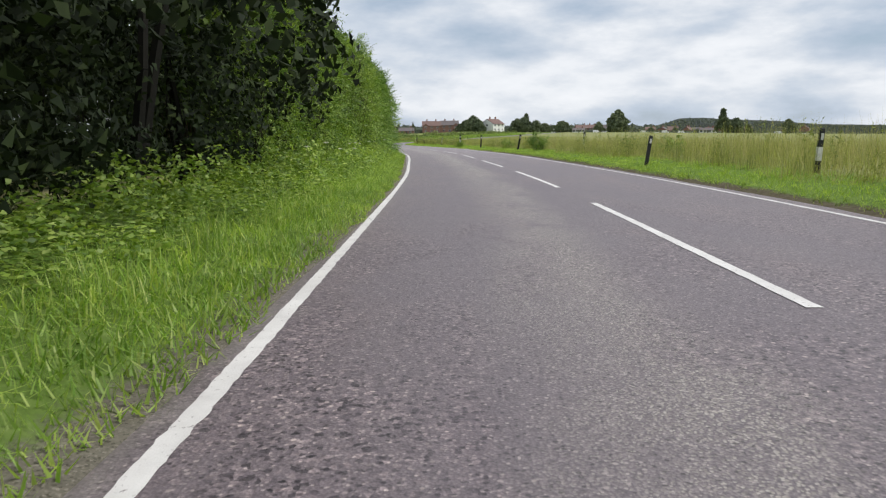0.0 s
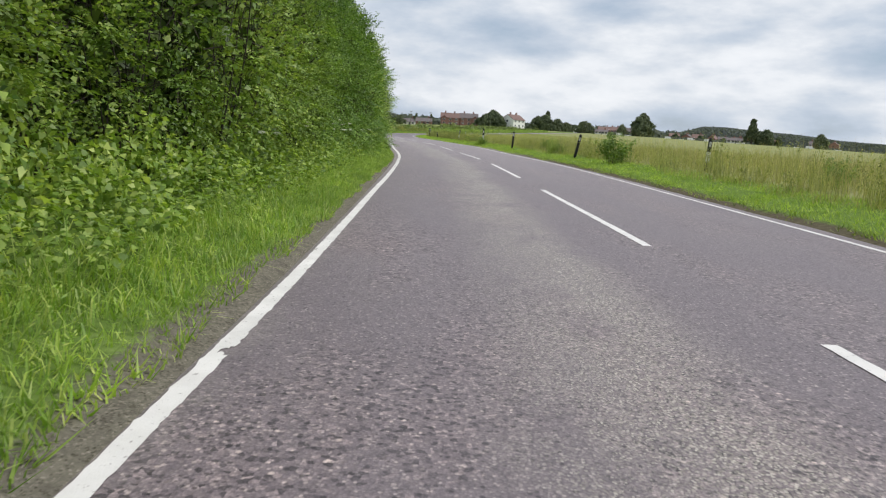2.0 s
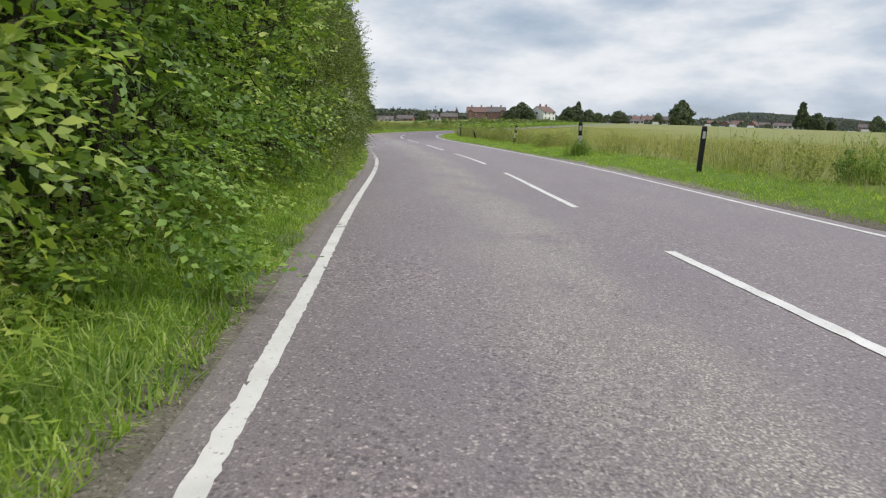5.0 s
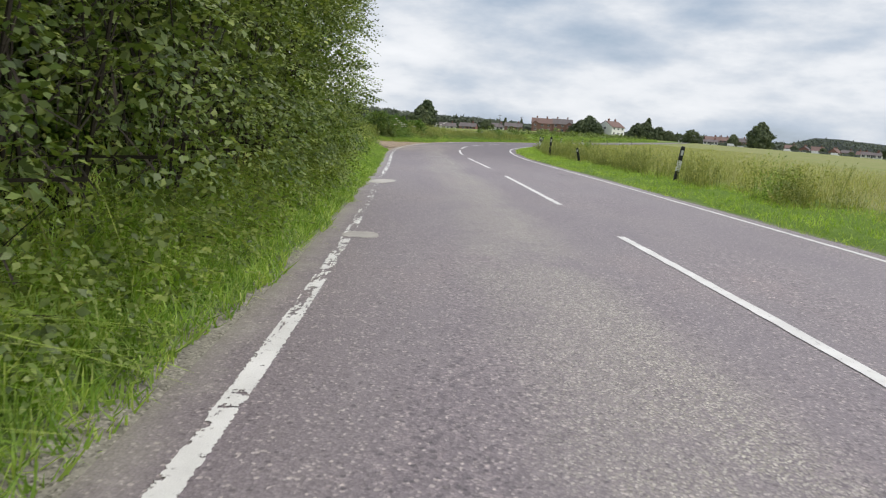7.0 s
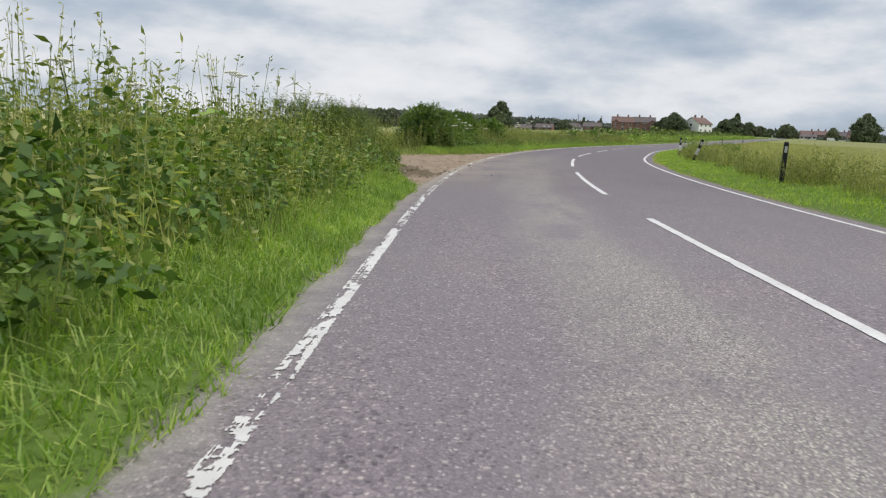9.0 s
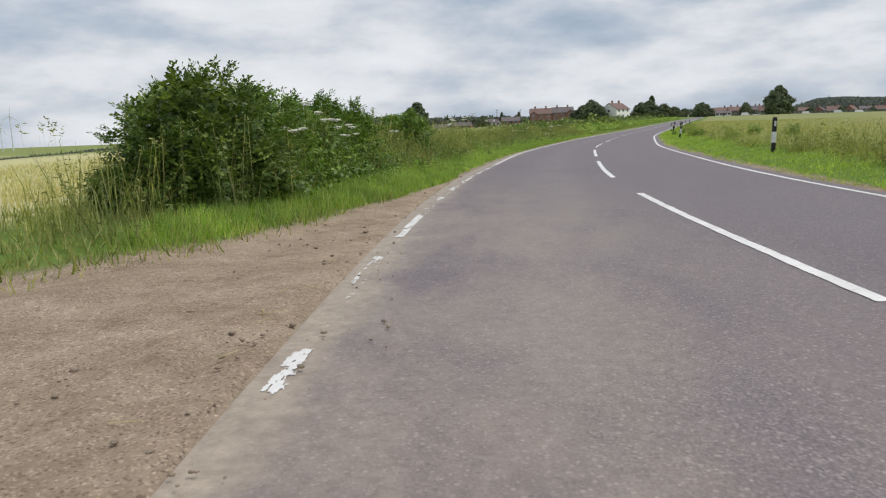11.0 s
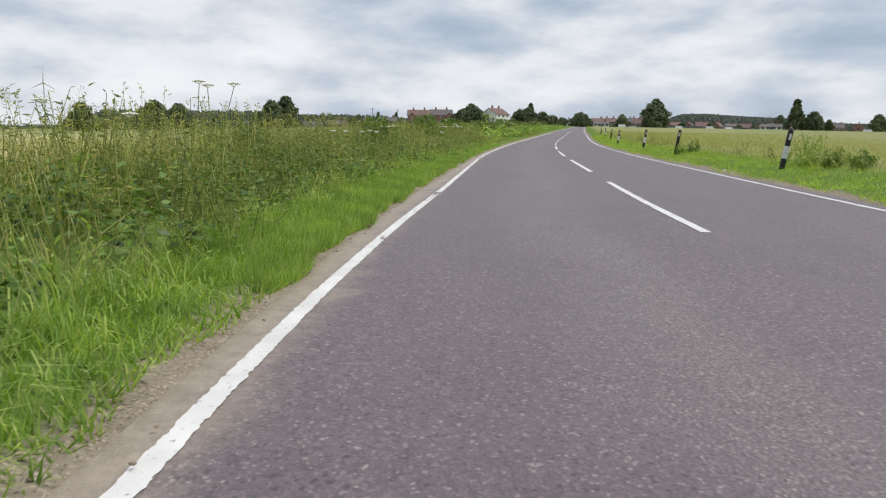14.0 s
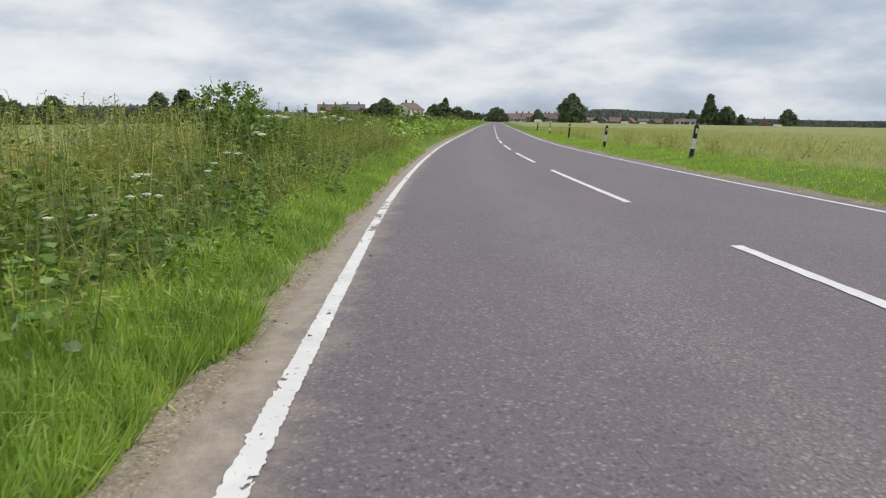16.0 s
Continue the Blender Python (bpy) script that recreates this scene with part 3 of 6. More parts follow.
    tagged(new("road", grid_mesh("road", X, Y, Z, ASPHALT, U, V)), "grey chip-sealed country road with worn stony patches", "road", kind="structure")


LINE_ST = [-16, -8, -3, 3, 11, 14.5, 23, 30, 40, 47, 60, 76, 84, 88, 95, 100, 106, 110, 114, 118, 126, 133, 150]
LINE_DRIFT = [-0.06, -0.18, -0.215, -0.15, -0.13, -0.085, -0.08, -0.01, 0.03, 0.025, 0.0, 0.04, -0.08, -0.02, 0.05, 0.04, -0.04, -0.055, 0.04, 0.115, 0.02, -0.06, -0.02]


def strip(name, st0, st1, off, width, step, worn, seed, label, cells=9):
    """A painted line along the road; worn: how far it has flaked away, by station."""
    g = np.random.default_rng(seed)
    st = np.linspace(st0, st1, max(2, int((st1 - st0) / step) + 1))
    n, cols = len(st), cells if worn is not None else 3
    mid = off + (np.mean([np.interp(st + d, LINE_ST, LINE_DRIFT) for d in np.linspace(-1.8, 1.8, 9)], 0) if off < -1 else 0 * st)
    rag = 0.003 if worn is None else 0.0035
    edge = np.stack([g.normal(0, rag, n), g.normal(0, rag, n)], 1)
    U = mid[:, None] + np.linspace(-width / 2, width / 2, cols)[None]
    U[:, 0] += edge[:, 0]
    U[:, -1] += edge[:, 1]
    V = np.repeat(st[:, None], cols, 1)
    if worn is not None:
        U[:, 1:-1] += g.uniform(-0.4, 0.4, (n, cols - 2)) * width / cols
        V[1:-1] += g.uniform(-0.4, 0.4, (n - 2, cols)) * step
    X, Y = at_road(V, U)
    Z = rise(X, Y) + 0.03 * (1 - (U / 2.8) ** 2) - 0.03 + 0.004
    idx = np.arange(n * cols).reshape(n, cols)
    faces = np.stack([idx[:-1, :-1], idx[:-1, 1:], idx[1:, 1:], idx[1:, :-1]], -1)
    if worn is not None:
        w = worn(st[:-1])[:, None]
        m, c = n - 1, cols - 1

        def blurred(length, across):
            k = max(1, int(length / step))
            f = g.normal(0, 1, (m + 4 * k, c + 2 * across))
            f = np.apply_along_axis(lambda v: np.convolve(v, np.ones(k) / math.sqrt(k), "same"), 0, f)
            f = sum(f[:, j:j + c] for j in range(2 * across + 1)) / math.sqrt(2 * across + 1)
            return f[2 * k:2 * k + m]

        flake = 0.42 * blurred(0.4, 4) + 0.32 * blurred(0.12, 3) + 0.24 * blurred(0.05, 2)
        faces = faces[flake > w]
    faces = faces.reshape(-1, 4)
    ob = new(name, mesh_from(name, np.stack([X, Y, Z], -1), faces, PAINT, False, np.stack([U, V], -1).reshape(-1, 2)))
    return tagged(ob, label, "road marking", kind="structure")


WEAR = [(-60, -2), (0, -1.5), (40, -1.3), (46, -0.75), (48, -0.3), (50, 0.0), (53.5, 0.5), (54.5, 0.8), (57, 0.8), (59.4, 0.7), (59.6, -0.3), (63, -0.2), (66, -0.4), (70, -0.3), (74, 0.1), (75, 0.4), (77.3, 0.5),
        (77.7, -0.1), (79.1, -0.1), (79.3, 0.6), (80.8, 0.7), (81, 1.6), (82.95, 1.6), (83.05, -0.4), (83.5, -0.4), (83.6, 1.4), (85, 1.2), (85.1, 0.5), (86.1, 0.5), (86.2, 1.4), (87.1, 1.4),
        (87.2, -0.6), (88.8, -0.5), (89, 0.6), (90.7, 0.5), (90.8, -0.2), (91.2, -0.2), (91.3, 0.9), (92.5, 0.7), (92.7, -0.1), (93.4, 0.0), (93.5, 0.4), (94.3, 0.1)]
WEAR += [(94.5, -0.5), (96.15, -0.25), (96.25, 1.6), (96.85, 1.6), (96.9, -0.3), (97.55, -0.3), (97.6, 1.3), (97.75, 1.2), (97.8, -0.1), (98.3, 0.0), (98.35, 1.1), (98.5, 0.7), (98.55, 0.1), (99, -0.4), (99.6, 0.2), (100.1, -0.1), (100.2, 1.2), (100.33, 0.2), (100.47, 0.2), (100.5, 1.3), (100.74, 1.3), (100.78, -1.3), (112, -1.4), (117, -0.8), (117.55, -0.5), (117.6, 0.2), (117.7, 1.2), (117.82, 1.2), (117.86, -0.95),
         (122.2, -1.5), (122.22, 1.8), (122.31, 1.8), (122.33, -1.5), (127, -1.35), (129.5, -1.0), (131, -0.35), (133.5, -0.3), (135, -1.0), (140, -1.3), (200, -2)]


def left_wear(st):
    """How far the edge line has flaked away, by station."""
    return np.interp(st, [a for a, b in WEAR], [b for a, b in WEAR])


def build_lines():
    strip("edge_line_left", -60, -16, -2.76, 0.09, 0.4, None, 15, "white edge line")
    strip("edge_line_left", -16, 45, -2.76, 0.09, 0.05, left_wear, 11, "worn white edge line", 6)
    strip("edge_line_left", 45, 101.5, -2.76, 0.09, 0.012, left_wear, 17, "white edge line flaked away in long pieces", 14)
    strip("edge_line_left", 101.5, 140, -2.76, 0.085, 0.02, left_wear, 18, "worn white edge line flaking in places", 9)
    strip("edge_line_left", 140, 180, -2.76, 0.09, 0.4, None, 16, "white edge line")
    strip("edge_line_left", 180, 520, -2.76, 0.10, 2.0, None, 12, "white edge line")
    strip("edge_line_right", -60, 180, 2.65, 0.09, 0.2, lambda s: np.full(len(s), -1.6), 13, "white edge line beside the mown verge")
    strip("edge_line_right", 180, 520, 2.65, 0.10, 2.0, None, 14, "white edge line beside the mown verge")
    # dash lengths follow the curve: 6.6 m painted, 3.3 m open
    fine = np.arange(-60, 520, 0.1)
    run = np.r_[0, np.cumsum(np.hypot(np.diff(fine), np.diff(centre(fine))))]
    zero = np.interp(-3.95, fine, run)
    for k in range(-5, 40):
        a, b = np.interp([zero + 9.9 * k, zero + 9.9 * k + 6.6], run, fine)
        if a > -55 and b < 515:
            strip("centre_dash", a, b, 0.0, 0.092, 0.12 if b < 200 else 1.0, None, 40 + k, "white dash of the broken centre line")


build_ground()
build_road()
build_lines()

# ---- roadside posts ----
def marker_post_mesh_parts(root, banded):
    bm = bmesh.new()
    prof = [(-0.045, -0.03), (0.045, -0.03), (0.05, 0.0), (0.045, 0.03), (-0.045, 0.03), (-0.05, 0.0)]
    levels = [(-0.25, 1.0), (0.80, 1.0), (0.84, 0.9), (0.855, 0.6)]
    rings = [[bm.verts.new((x * s, y * s, z)) for x, y in prof] for z, s in levels]
    for a, b in zip(rings, rings[1:]):
        for k in range(6):
            bm.faces.new((a[k], a[(k + 1) % 6], b[(k + 1) % 6], b[k]))
    bm.faces.new(rings[-1])
    part("shaft", bm, POST_BLACK, root)
    if banded:
        bm = bmesh.new()
        for z0, z1 in ((0.24, 0.50),):
            lo = [bm.verts.new((x * 1.06, y * 1.12, z0)) for x, y in prof]
            hi = [bm.verts.new((x * 1.06, y * 1.12, z1)) for x, y in prof]
            for k in range(6):
                bm.faces.new((lo[k], lo[(k + 1) % 6], hi[(k + 1) % 6], hi[k]))
            bm.faces.new(hi)
            bm.faces.new(lo[::-1])
        part("white_band", bm, POST_WHITE, root, "grubby white band")
    bm = bmesh.new()
    bm_box(bm, (-0.028, -0.041, 0.63), (0.028, -0.033, 0.76), 0.004)
    part("reflector", bm, POST_WHITE, root, "pale rectangular reflector")


def build_posts():
    spots = [(-3.3, 5.0, 2, 3, 1), (3.7, 3.8, -4, 10, 0), (20.5, 5.9, 2, 3, 1), (29.0, 4.2, 3, 11, 0), (41.7, 4.0, 2, 3, 0), (50.6, 3.95, 1, -1, 1), (62.5, 4.4, 3, 6, 1), (72.3, 4.3, 8, -14, 0),
             (78.6, 4.1, 2, 1, 0), (91.8, 4.3, 4, 20, 1), (99.9, 4.15, 0, 2, 1), (123.6, 3.9, 2, 9, 1), (134.6, 3.85, -2, 9, 0), (144.0, 4.0, 1, 8, 1), (154.6, 3.7, 2, 6, 1), (171.0, 4.2, -2, 4, 0), (187, 4.3, 0, 3, 1), (206, 4.4, 0, 5, 0)]
    first = {}
    for st, off, tilt, lean, banded in spots:
        x, y, z = land(st, off)
        m = pose(float(x), float(y), float(z), tilt, lean, random.uniform(-15, 15))
        if banded not in first:
            text = "black plastic verge marker post with a white band" if banded else "plain black verge marker post with a pale reflector"
            first[banded] = empty("verge_marker_post", m, text, "marker post", "verge marker posts")
            marker_post_mesh_parts(first[banded], banded)
        else:
            p = copy_thing(first[banded], m)
            if st < 60:
                p.scale = (1.25, 1.25, 1.22) if 50 < st < 51 else (1.1, 1.1, 1.12)
            elif 72 < st < 73:
                p.scale = (0.9, 0.9, 0.62)
            if abs(lean) > 20:
                tagged(p, "black verge marker post knocked to a steep lean")


build_posts()

# ---- vegetation: small leaves and blades, built as arrays ----
def unit(v):
    return v / np.maximum(np.linalg.norm(v, axis=-1, keepdims=True), 1e-6)


def leaf_quads(g, c, out, length, width, droop=0.3):
    """Pointed leaves at places c that face roughly along out: four corners each, folded a little."""
    n = len(c)
    nrm = unit(out + g.normal(0, 0.42, (n, 3)))
    along = unit(np.cross(nrm, g.normal(0, 1, (n, 3))) + np.array([0, 0, -droop]))
    side = unit(np.cross(along, nrm))
    L, W = length * g.uniform(0.65, 1.3, (n, 1)), width * g.uniform(0.7, 1.25, (n, 1))
    lift = nrm * W * 0.25
    q = np.stack([c, c + along * L * 0.45 + side * W * 0.5 + lift, c + along * L, c + along * L * 0.45 - side * W * 0.5 + lift], 1)
    return q.reshape(-1, 3)


def leaf_tris(g, c, out, length, width):
    """Plain three-cornered leaves for crowns that stay far off."""
    n = len(c)
    nrm = unit(out + g.normal(0, 0.42, (n, 3)))
    along = unit(np.cross(nrm, g.normal(0, 1, (n, 3))) + np.array([0, 0, -0.3]))
    side = unit(np.cross(along, nrm))
    L, W = length * g.uniform(0.65, 1.3, (n, 1)), width * g.uniform(0.7, 1.25, (n, 1))
    return np.stack([c + side * W * 0.55, c + along * L, c - side * W * 0.55], 1).reshape(-1, 3)


def tris(v):
    return np.arange(len(v)).reshape(-1, 3)


def quads(v):
    return np.arange(len(v)).reshape(-1, 4)


def crown_points(g, n, clumps, centre_r, clump_r, facing=0.0):
    """Leaf places on the shells of many clumps; facing: how much denser the leaves grow on the open, lit +x side."""
    w = np.exp(facing * 1.3 * clumps[:, 0] / max(0.1, np.abs(clumps[:, 0]).max()))
    k = g.choice(len(clumps), n, p=w / w.sum())
    d = unit(g.normal(0, 1, (n, 3)) + np.array([0.3 * facing, 0, 0.3]))
    r = clump_r[k][:, None] * np.sqrt(g.uniform(0.35, 1.0, (n, 1)))
    return clumps[k] + d * r, unit(d + 0.6 * unit(clumps[k] - centre_r))


def shrub_crown(seed, rx, ry, h, n_clumps, n_leaves, length, width, low=0.12, lean=0.0, top_sprigs=0, facing=0.0, far=False, lobes=(0.20, 0.50)):
    g = np.random.default_rng(seed)
    t = g.uniform(low, 1.0, n_clumps)
    a = g.uniform(0, math.tau, n_clumps)
    prof = np.interp(t, [0, 0.15, 0.5, 0.8, 1.0], [0.62, 0.9, 1.0, 0.82, 0.35]) * np.sqrt(g.uniform(0.35, 1.0, n_clumps))
    cl = np.stack([np.cos(a) * rx * prof, np.sin(a) * ry * prof, t * h * 0.93], 1) + g.normal(0, 0.06, (n_clumps, 3))
    cr = g.uniform(lobes[0], lobes[1], n_clumps) * min(1.0, h / 2.2)
    c, o = crown_points(g, n_leaves, cl, np.array([0, 0, h * 0.45]), cr, facing)
    v = [(leaf_tris if far else leaf_quads)(g, c, o, length, width)]
    for _ in range(top_sprigs):
        b = cl[g.integers(0, n_clumps)] + np.array([0, 0, 0.1])
        tip = b + np.array([g.normal(0, 0.15), g.normal(0, 0.15), g.uniform(0.15, 0.4)])
        s = g.uniform(0, 1, (46, 1))
        p = b + (tip - b) * s + g.normal(0, 0.035, (46, 3))
        v.append(leaf_quads(g, p, unit(g.normal(0, 1, (46, 3)) + [0, 0, 0.8]), length * 1.0, width))
    v = np.concatenate(v)
    v[:, 2] = np.maximum(v[:, 2], 0.02)
    v[:, 1] += lean * v[:, 2]
    return v


def spray_crown(seed, rx, ry, h, n_lobes, n_sprays, n_leaves, length, width, low=0.05, lobe=(0.30, 0.52), spray=(0.20, 0.42), droop=0.16, inner=900, open_side=1.9, flat=0.66):
    """A crown of leafy twigs: rounded lobes towards +x, each set with arching sprays of paired leaves, and inner leaves
    added to block light.
    """
    g = np.random.default_rng(seed)
    lobes = []
    for _ in range(n_lobes * 40):
        t, a = g.uniform(low, 1.0), g.uniform(-open_side, open_side)
        r = g.uniform(*lobe) * (1.0 if t < 0.85 else 0.8)
        reach = float(np.interp(t, [0, 0.15, 0.5, 0.8, 1.0], [0.74, 0.94, 1.0, 0.85, 0.4])) * g.uniform(flat, 1.0)
        c = np.array([math.cos(a) * max(0.1, rx * reach - r * 0.45), math.sin(a) * ry * reach, max(r * 0.35, t * h - r * 0.5)])
        if all(np.linalg.norm(c - q[:3]) > 0.62 * (r + q[3]) for q in lobes):
            lobes.append(np.r_[c, r])
        if len(lobes) == n_lobes:
            break
    lobes = np.array(lobes)
    n = len(lobes) * n_sprays
    k = np.repeat(np.arange(len(lobes)), n_sprays)
    away = unit(lobes[k, :3] - np.array([-0.4 * rx, 0, h * 0.42]))
    d = unit(g.normal(0, 1, (n, 3)) + away * 0.9 + np.array([0.2, 0, 0.5]))
    start = lobes[k, :3] + d * (lobes[k, 3] * g.uniform(0.30, 0.85, n))[:, None]
    axis = unit(d + 0.35 * away + g.normal(0, 0.35, (n, 3)))
    up = unit(np.array([0, 0, 1.0]) + 0.7 * d + g.normal(0, 0.25, (n, 3)))
    side = unit(np.cross(axis, up))
    top = np.cross(side, axis)
    L = g.uniform(*spray, n)[:, None]
    out = []
    for j in range(n_leaves):
        t = (j + 0.6) / n_leaves
        sgn = 1 if j % 2 else -1
        c = start + axis * L * t - np.array([0, 0, droop]) * L * t * t + g.normal(0, 0.006, (n, 3))
        along = unit(axis * (0.45 + 0.5 * t) + side * sgn * 0.9 + g.normal(0, 0.25, (n, 3)) - np.array([0, 0, 0.18]))
        nrm = unit(top + g.normal(0, 0.30, (n, 3)))
        wide = unit(np.cross(along, nrm))
        grow = (1.0 - 0.35 * t) * g.uniform(0.75, 1.25, (n, 1))
        ln, wd = length * grow, width * grow
        out.append(np.stack([c, c + along * ln * 0.48 + wide * wd * 0.5 + nrm * wd * 0.2, c + along * ln, c + along * ln * 0.48 - wide * wd * 0.5 + nrm * wd * 0.2], 1).reshape(-1, 3))
    if inner:
        t, a = g.uniform(0, 0.94, inner), g.uniform(0, math.tau, inner)
        q = np.interp(t, [0, 0.15, 0.5, 0.8, 1.0], [0.5, 0.62, 0.66, 0.55, 0.2]) * np.sqrt(g.uniform(0, 1, inner))
        c = np.stack([np.cos(a) * rx * q - 0.12, np.sin(a) * ry * q * 1.2, t * h], 1)
        out.append(leaf_quads(g, c, unit(g.normal(0, 1, (inner, 3))), length * 1.5, width * 1.6))
    v = np.concatenate(out)
    v[:, 2] = np.maximum(v[:, 2], 0.02)
    return v


def make_spray_shrub(name, label, category, group, seed, mat, m, h, rx, ry, stems=9, **kw):
    root = empty(name, m, label, category, group)
    v = spray_crown(seed, rx, ry, h, **kw)
    part_mesh("crown", mesh_from("crown", v, quads(v), mat), root)
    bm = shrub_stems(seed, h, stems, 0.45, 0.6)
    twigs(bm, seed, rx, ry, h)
    part("branchwork", bm, SHADE_TWIG, root, "twigs inside the shrub, coloured dark so its gaps look shaded")
    return root


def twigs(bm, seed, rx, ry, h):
    """Crossing bare twigs, coloured dark, added inside a hedge shrub so its gaps read as shade."""
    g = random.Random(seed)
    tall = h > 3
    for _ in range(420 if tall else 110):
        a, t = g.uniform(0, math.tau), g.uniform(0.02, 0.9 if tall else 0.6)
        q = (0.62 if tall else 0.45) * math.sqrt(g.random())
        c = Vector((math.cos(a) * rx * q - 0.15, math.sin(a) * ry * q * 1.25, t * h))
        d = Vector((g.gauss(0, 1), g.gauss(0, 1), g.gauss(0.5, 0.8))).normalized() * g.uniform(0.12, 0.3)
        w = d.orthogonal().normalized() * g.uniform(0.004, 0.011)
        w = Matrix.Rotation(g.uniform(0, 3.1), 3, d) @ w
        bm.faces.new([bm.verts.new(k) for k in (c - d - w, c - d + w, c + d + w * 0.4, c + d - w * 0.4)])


def shrub_stems(seed, h, n=9, spread=0.45, slim=1.0):
    g = random.Random(seed)
    bm = bmesh.new()
    for _ in range(n):
        a, r = g.uniform(0, math.tau), g.uniform(0.02, spread * 0.4)
        p = Vector((math.cos(a) * r, math.sin(a) * r, -0.1))
        rad = g.uniform(0.012, 0.026) * h / 2.5 * slim
        d = Vector((math.cos(a) * 0.2, math.sin(a) * 0.2, 1.0))
        for k in range(4):
            q = p + d.normalized() * h * 0.165
            bm_tube(bm, p, q, rad, rad * 0.72, 5)
            p, rad = q, rad * 0.72
            d = d + Vector((g.gauss(0, 0.14), g.gauss(0, 0.14), 0.1))
    return bm


def make_shrub(name, label, category, group, seed, mat, m, h, rx, ry, stems=9, bark=None, **kw):
    root = empty(name, m, label, category, group)
    v = shrub_crown(seed, rx, ry, h, **kw)
    part_mesh("crown", mesh_from("crown", v, tris(v) if kw.get("far") else quads(v), mat), root)
    part("branchwork", shrub_stems(seed, h, stems), bark or BARK, root)
    return root


def heading(st):
    return math.degrees(math.atan2(-(float(centre(st + 0.5)) - float(centre(st - 0.5))), 1.0))


def stand(st, off, turn=0.0, scale=1.0, sink=0.0):
    x, y, z = land(st, off)
    return pose(float(x), float(y), float(z) - sink, 0, 0, heading(st) + turn) @ Matrix.Diagonal((scale, scale, scale, 1))


def place_copy(first, st, off, turn, scale, sink=0.05):
    ob = copy_thing(first, stand(st, off, turn, 1.0, sink))
    ob.scale = (scale * random.uniform(0.94, 1.06), scale, scale * random.uniform(0.94, 1.06))
    return ob


def build_hedge():
    names = (("hawthorn_shrub", "dense green hawthorn in the roadside hedge"), ("elm_shrub", "leafy green shrub in the roadside hedge"), ("hazel_shrub", "broad-leaved green shrub in the roadside hedge"))
    # three front shrubs with small leaves, two taller ones behind
    spots_front, spots_back = [], []
    st = -29.0
    while st < 55.0:
        if st < -3:
            st += 1.22
            continue
        if st < 8:
            off, h = -5.7 + 0.35 * math.sin(st), 4.0 + 0.4 * math.sin(st * 0.7)
        elif st < 24:
            off, h = -4.8 + 0.2 * math.sin(st), 3.9
        elif st < 36:
            off, h = -4.3, 4.1
        else:
            off, h = -4.3 + 0.15 * min(1, (st - 36) / 8), 3.8
        spots_front.append((st, off, h))
        spots_back.append((st + 0.6, off - 1.5, h + (1.2 if st < 30 else 0.7)))
        st += 1.22
    rnd = random.Random(4)
    kinds = []
    leaf = (LEAF_HEDGE, LEAF_HAZEL, LEAF_FRESH)
    for k, (name, label) in enumerate(names):
        s = spots_front[k]
        kinds.append(make_spray_shrub(name, label, "shrub", "roadside hedge", 20 + k, leaf[k], stand(s[0], s[1], rnd.uniform(-30, 30), 1, 0.05), 3.6, 1.05, 0.95,
                                      n_lobes=(24, 22, 24)[k], n_sprays=(28, 32, 22)[k], n_leaves=(12, 11, 11)[k], length=(0.054, 0.064, 0.068)[k], width=(0.034, 0.038, 0.040)[k],
                                      lobe=((0.32, 0.56), (0.34, 0.60), (0.32, 0.58))[k]))
    clipped = make_spray_shrub("clipped_hedge_shrub", "olive-green clipped hedge shrub with small leaves", "shrub", "roadside hedge", 27, LEAF_OLIVE, stand(37.0, -4.3, 20, 1, 0.05), 3.8, 1.12, 0.95,
                               n_lobes=52, n_sprays=17, n_leaves=10, length=0.049, width=0.033, low=0.02, lobe=(0.20, 0.36), spray=(0.16, 0.34), inner=1500, flat=0.86)
    for k, s in enumerate(spots_front[3:]):
        w = rnd.random()
        kk = kinds[0] if w < (0.62 if s[0] < 15 else 0.2) else kinds[1] if w < (0.8 if s[0] < 15 else 0.98) else kinds[2]
        if s[0] > 37.5 and w < 0.8:
            place_copy(clipped, s[0] + rnd.uniform(-0.2, 0.2), s[1] + rnd.uniform(-0.12, 0.12), rnd.uniform(-35, 35), s[2] / 3.8)
            continue
        place_copy(kk, s[0] + rnd.uniform(-0.2, 0.2), s[1] + rnd.uniform(-0.35, 0.12), rnd.uniform(-40, 40), s[2] / 3.6 * rnd.uniform(0.9, 1.06))
    # backing trees, leaf colour darkened so the hedge's gaps read as shade
    tall = []
    for k in range(2):
        s = spots_back[k]
        tall.append(make_shrub("hedgerow_tree", "tall bushy green tree at the back of the hedge", "tree", "trees behind the hedge", 30 + k, LEAF_DIMMED, stand(s[0], s[1], 40 * k, 1, 0.05), 4.8, 1.35, 1.25,
                               n_clumps=90, n_leaves=2600, length=0.22, width=0.16, low=0.03, far=True))
    for s in spots_back[2:]:
        place_copy(tall[rnd.random() < 0.5], s[0] + rnd.uniform(-0.3, 0.3), s[1] + rnd.uniform(-0.3, 0.3), rnd.uniform(0, 360), s[2] / 4.8)
    for st in np.arange(33, 57.5, 1.6):
        place_copy(tall[rnd.random() < 0.5], st, -7.0 + rnd.uniform(-0.3, 0.3), rnd.uniform(0, 360), 0.95)
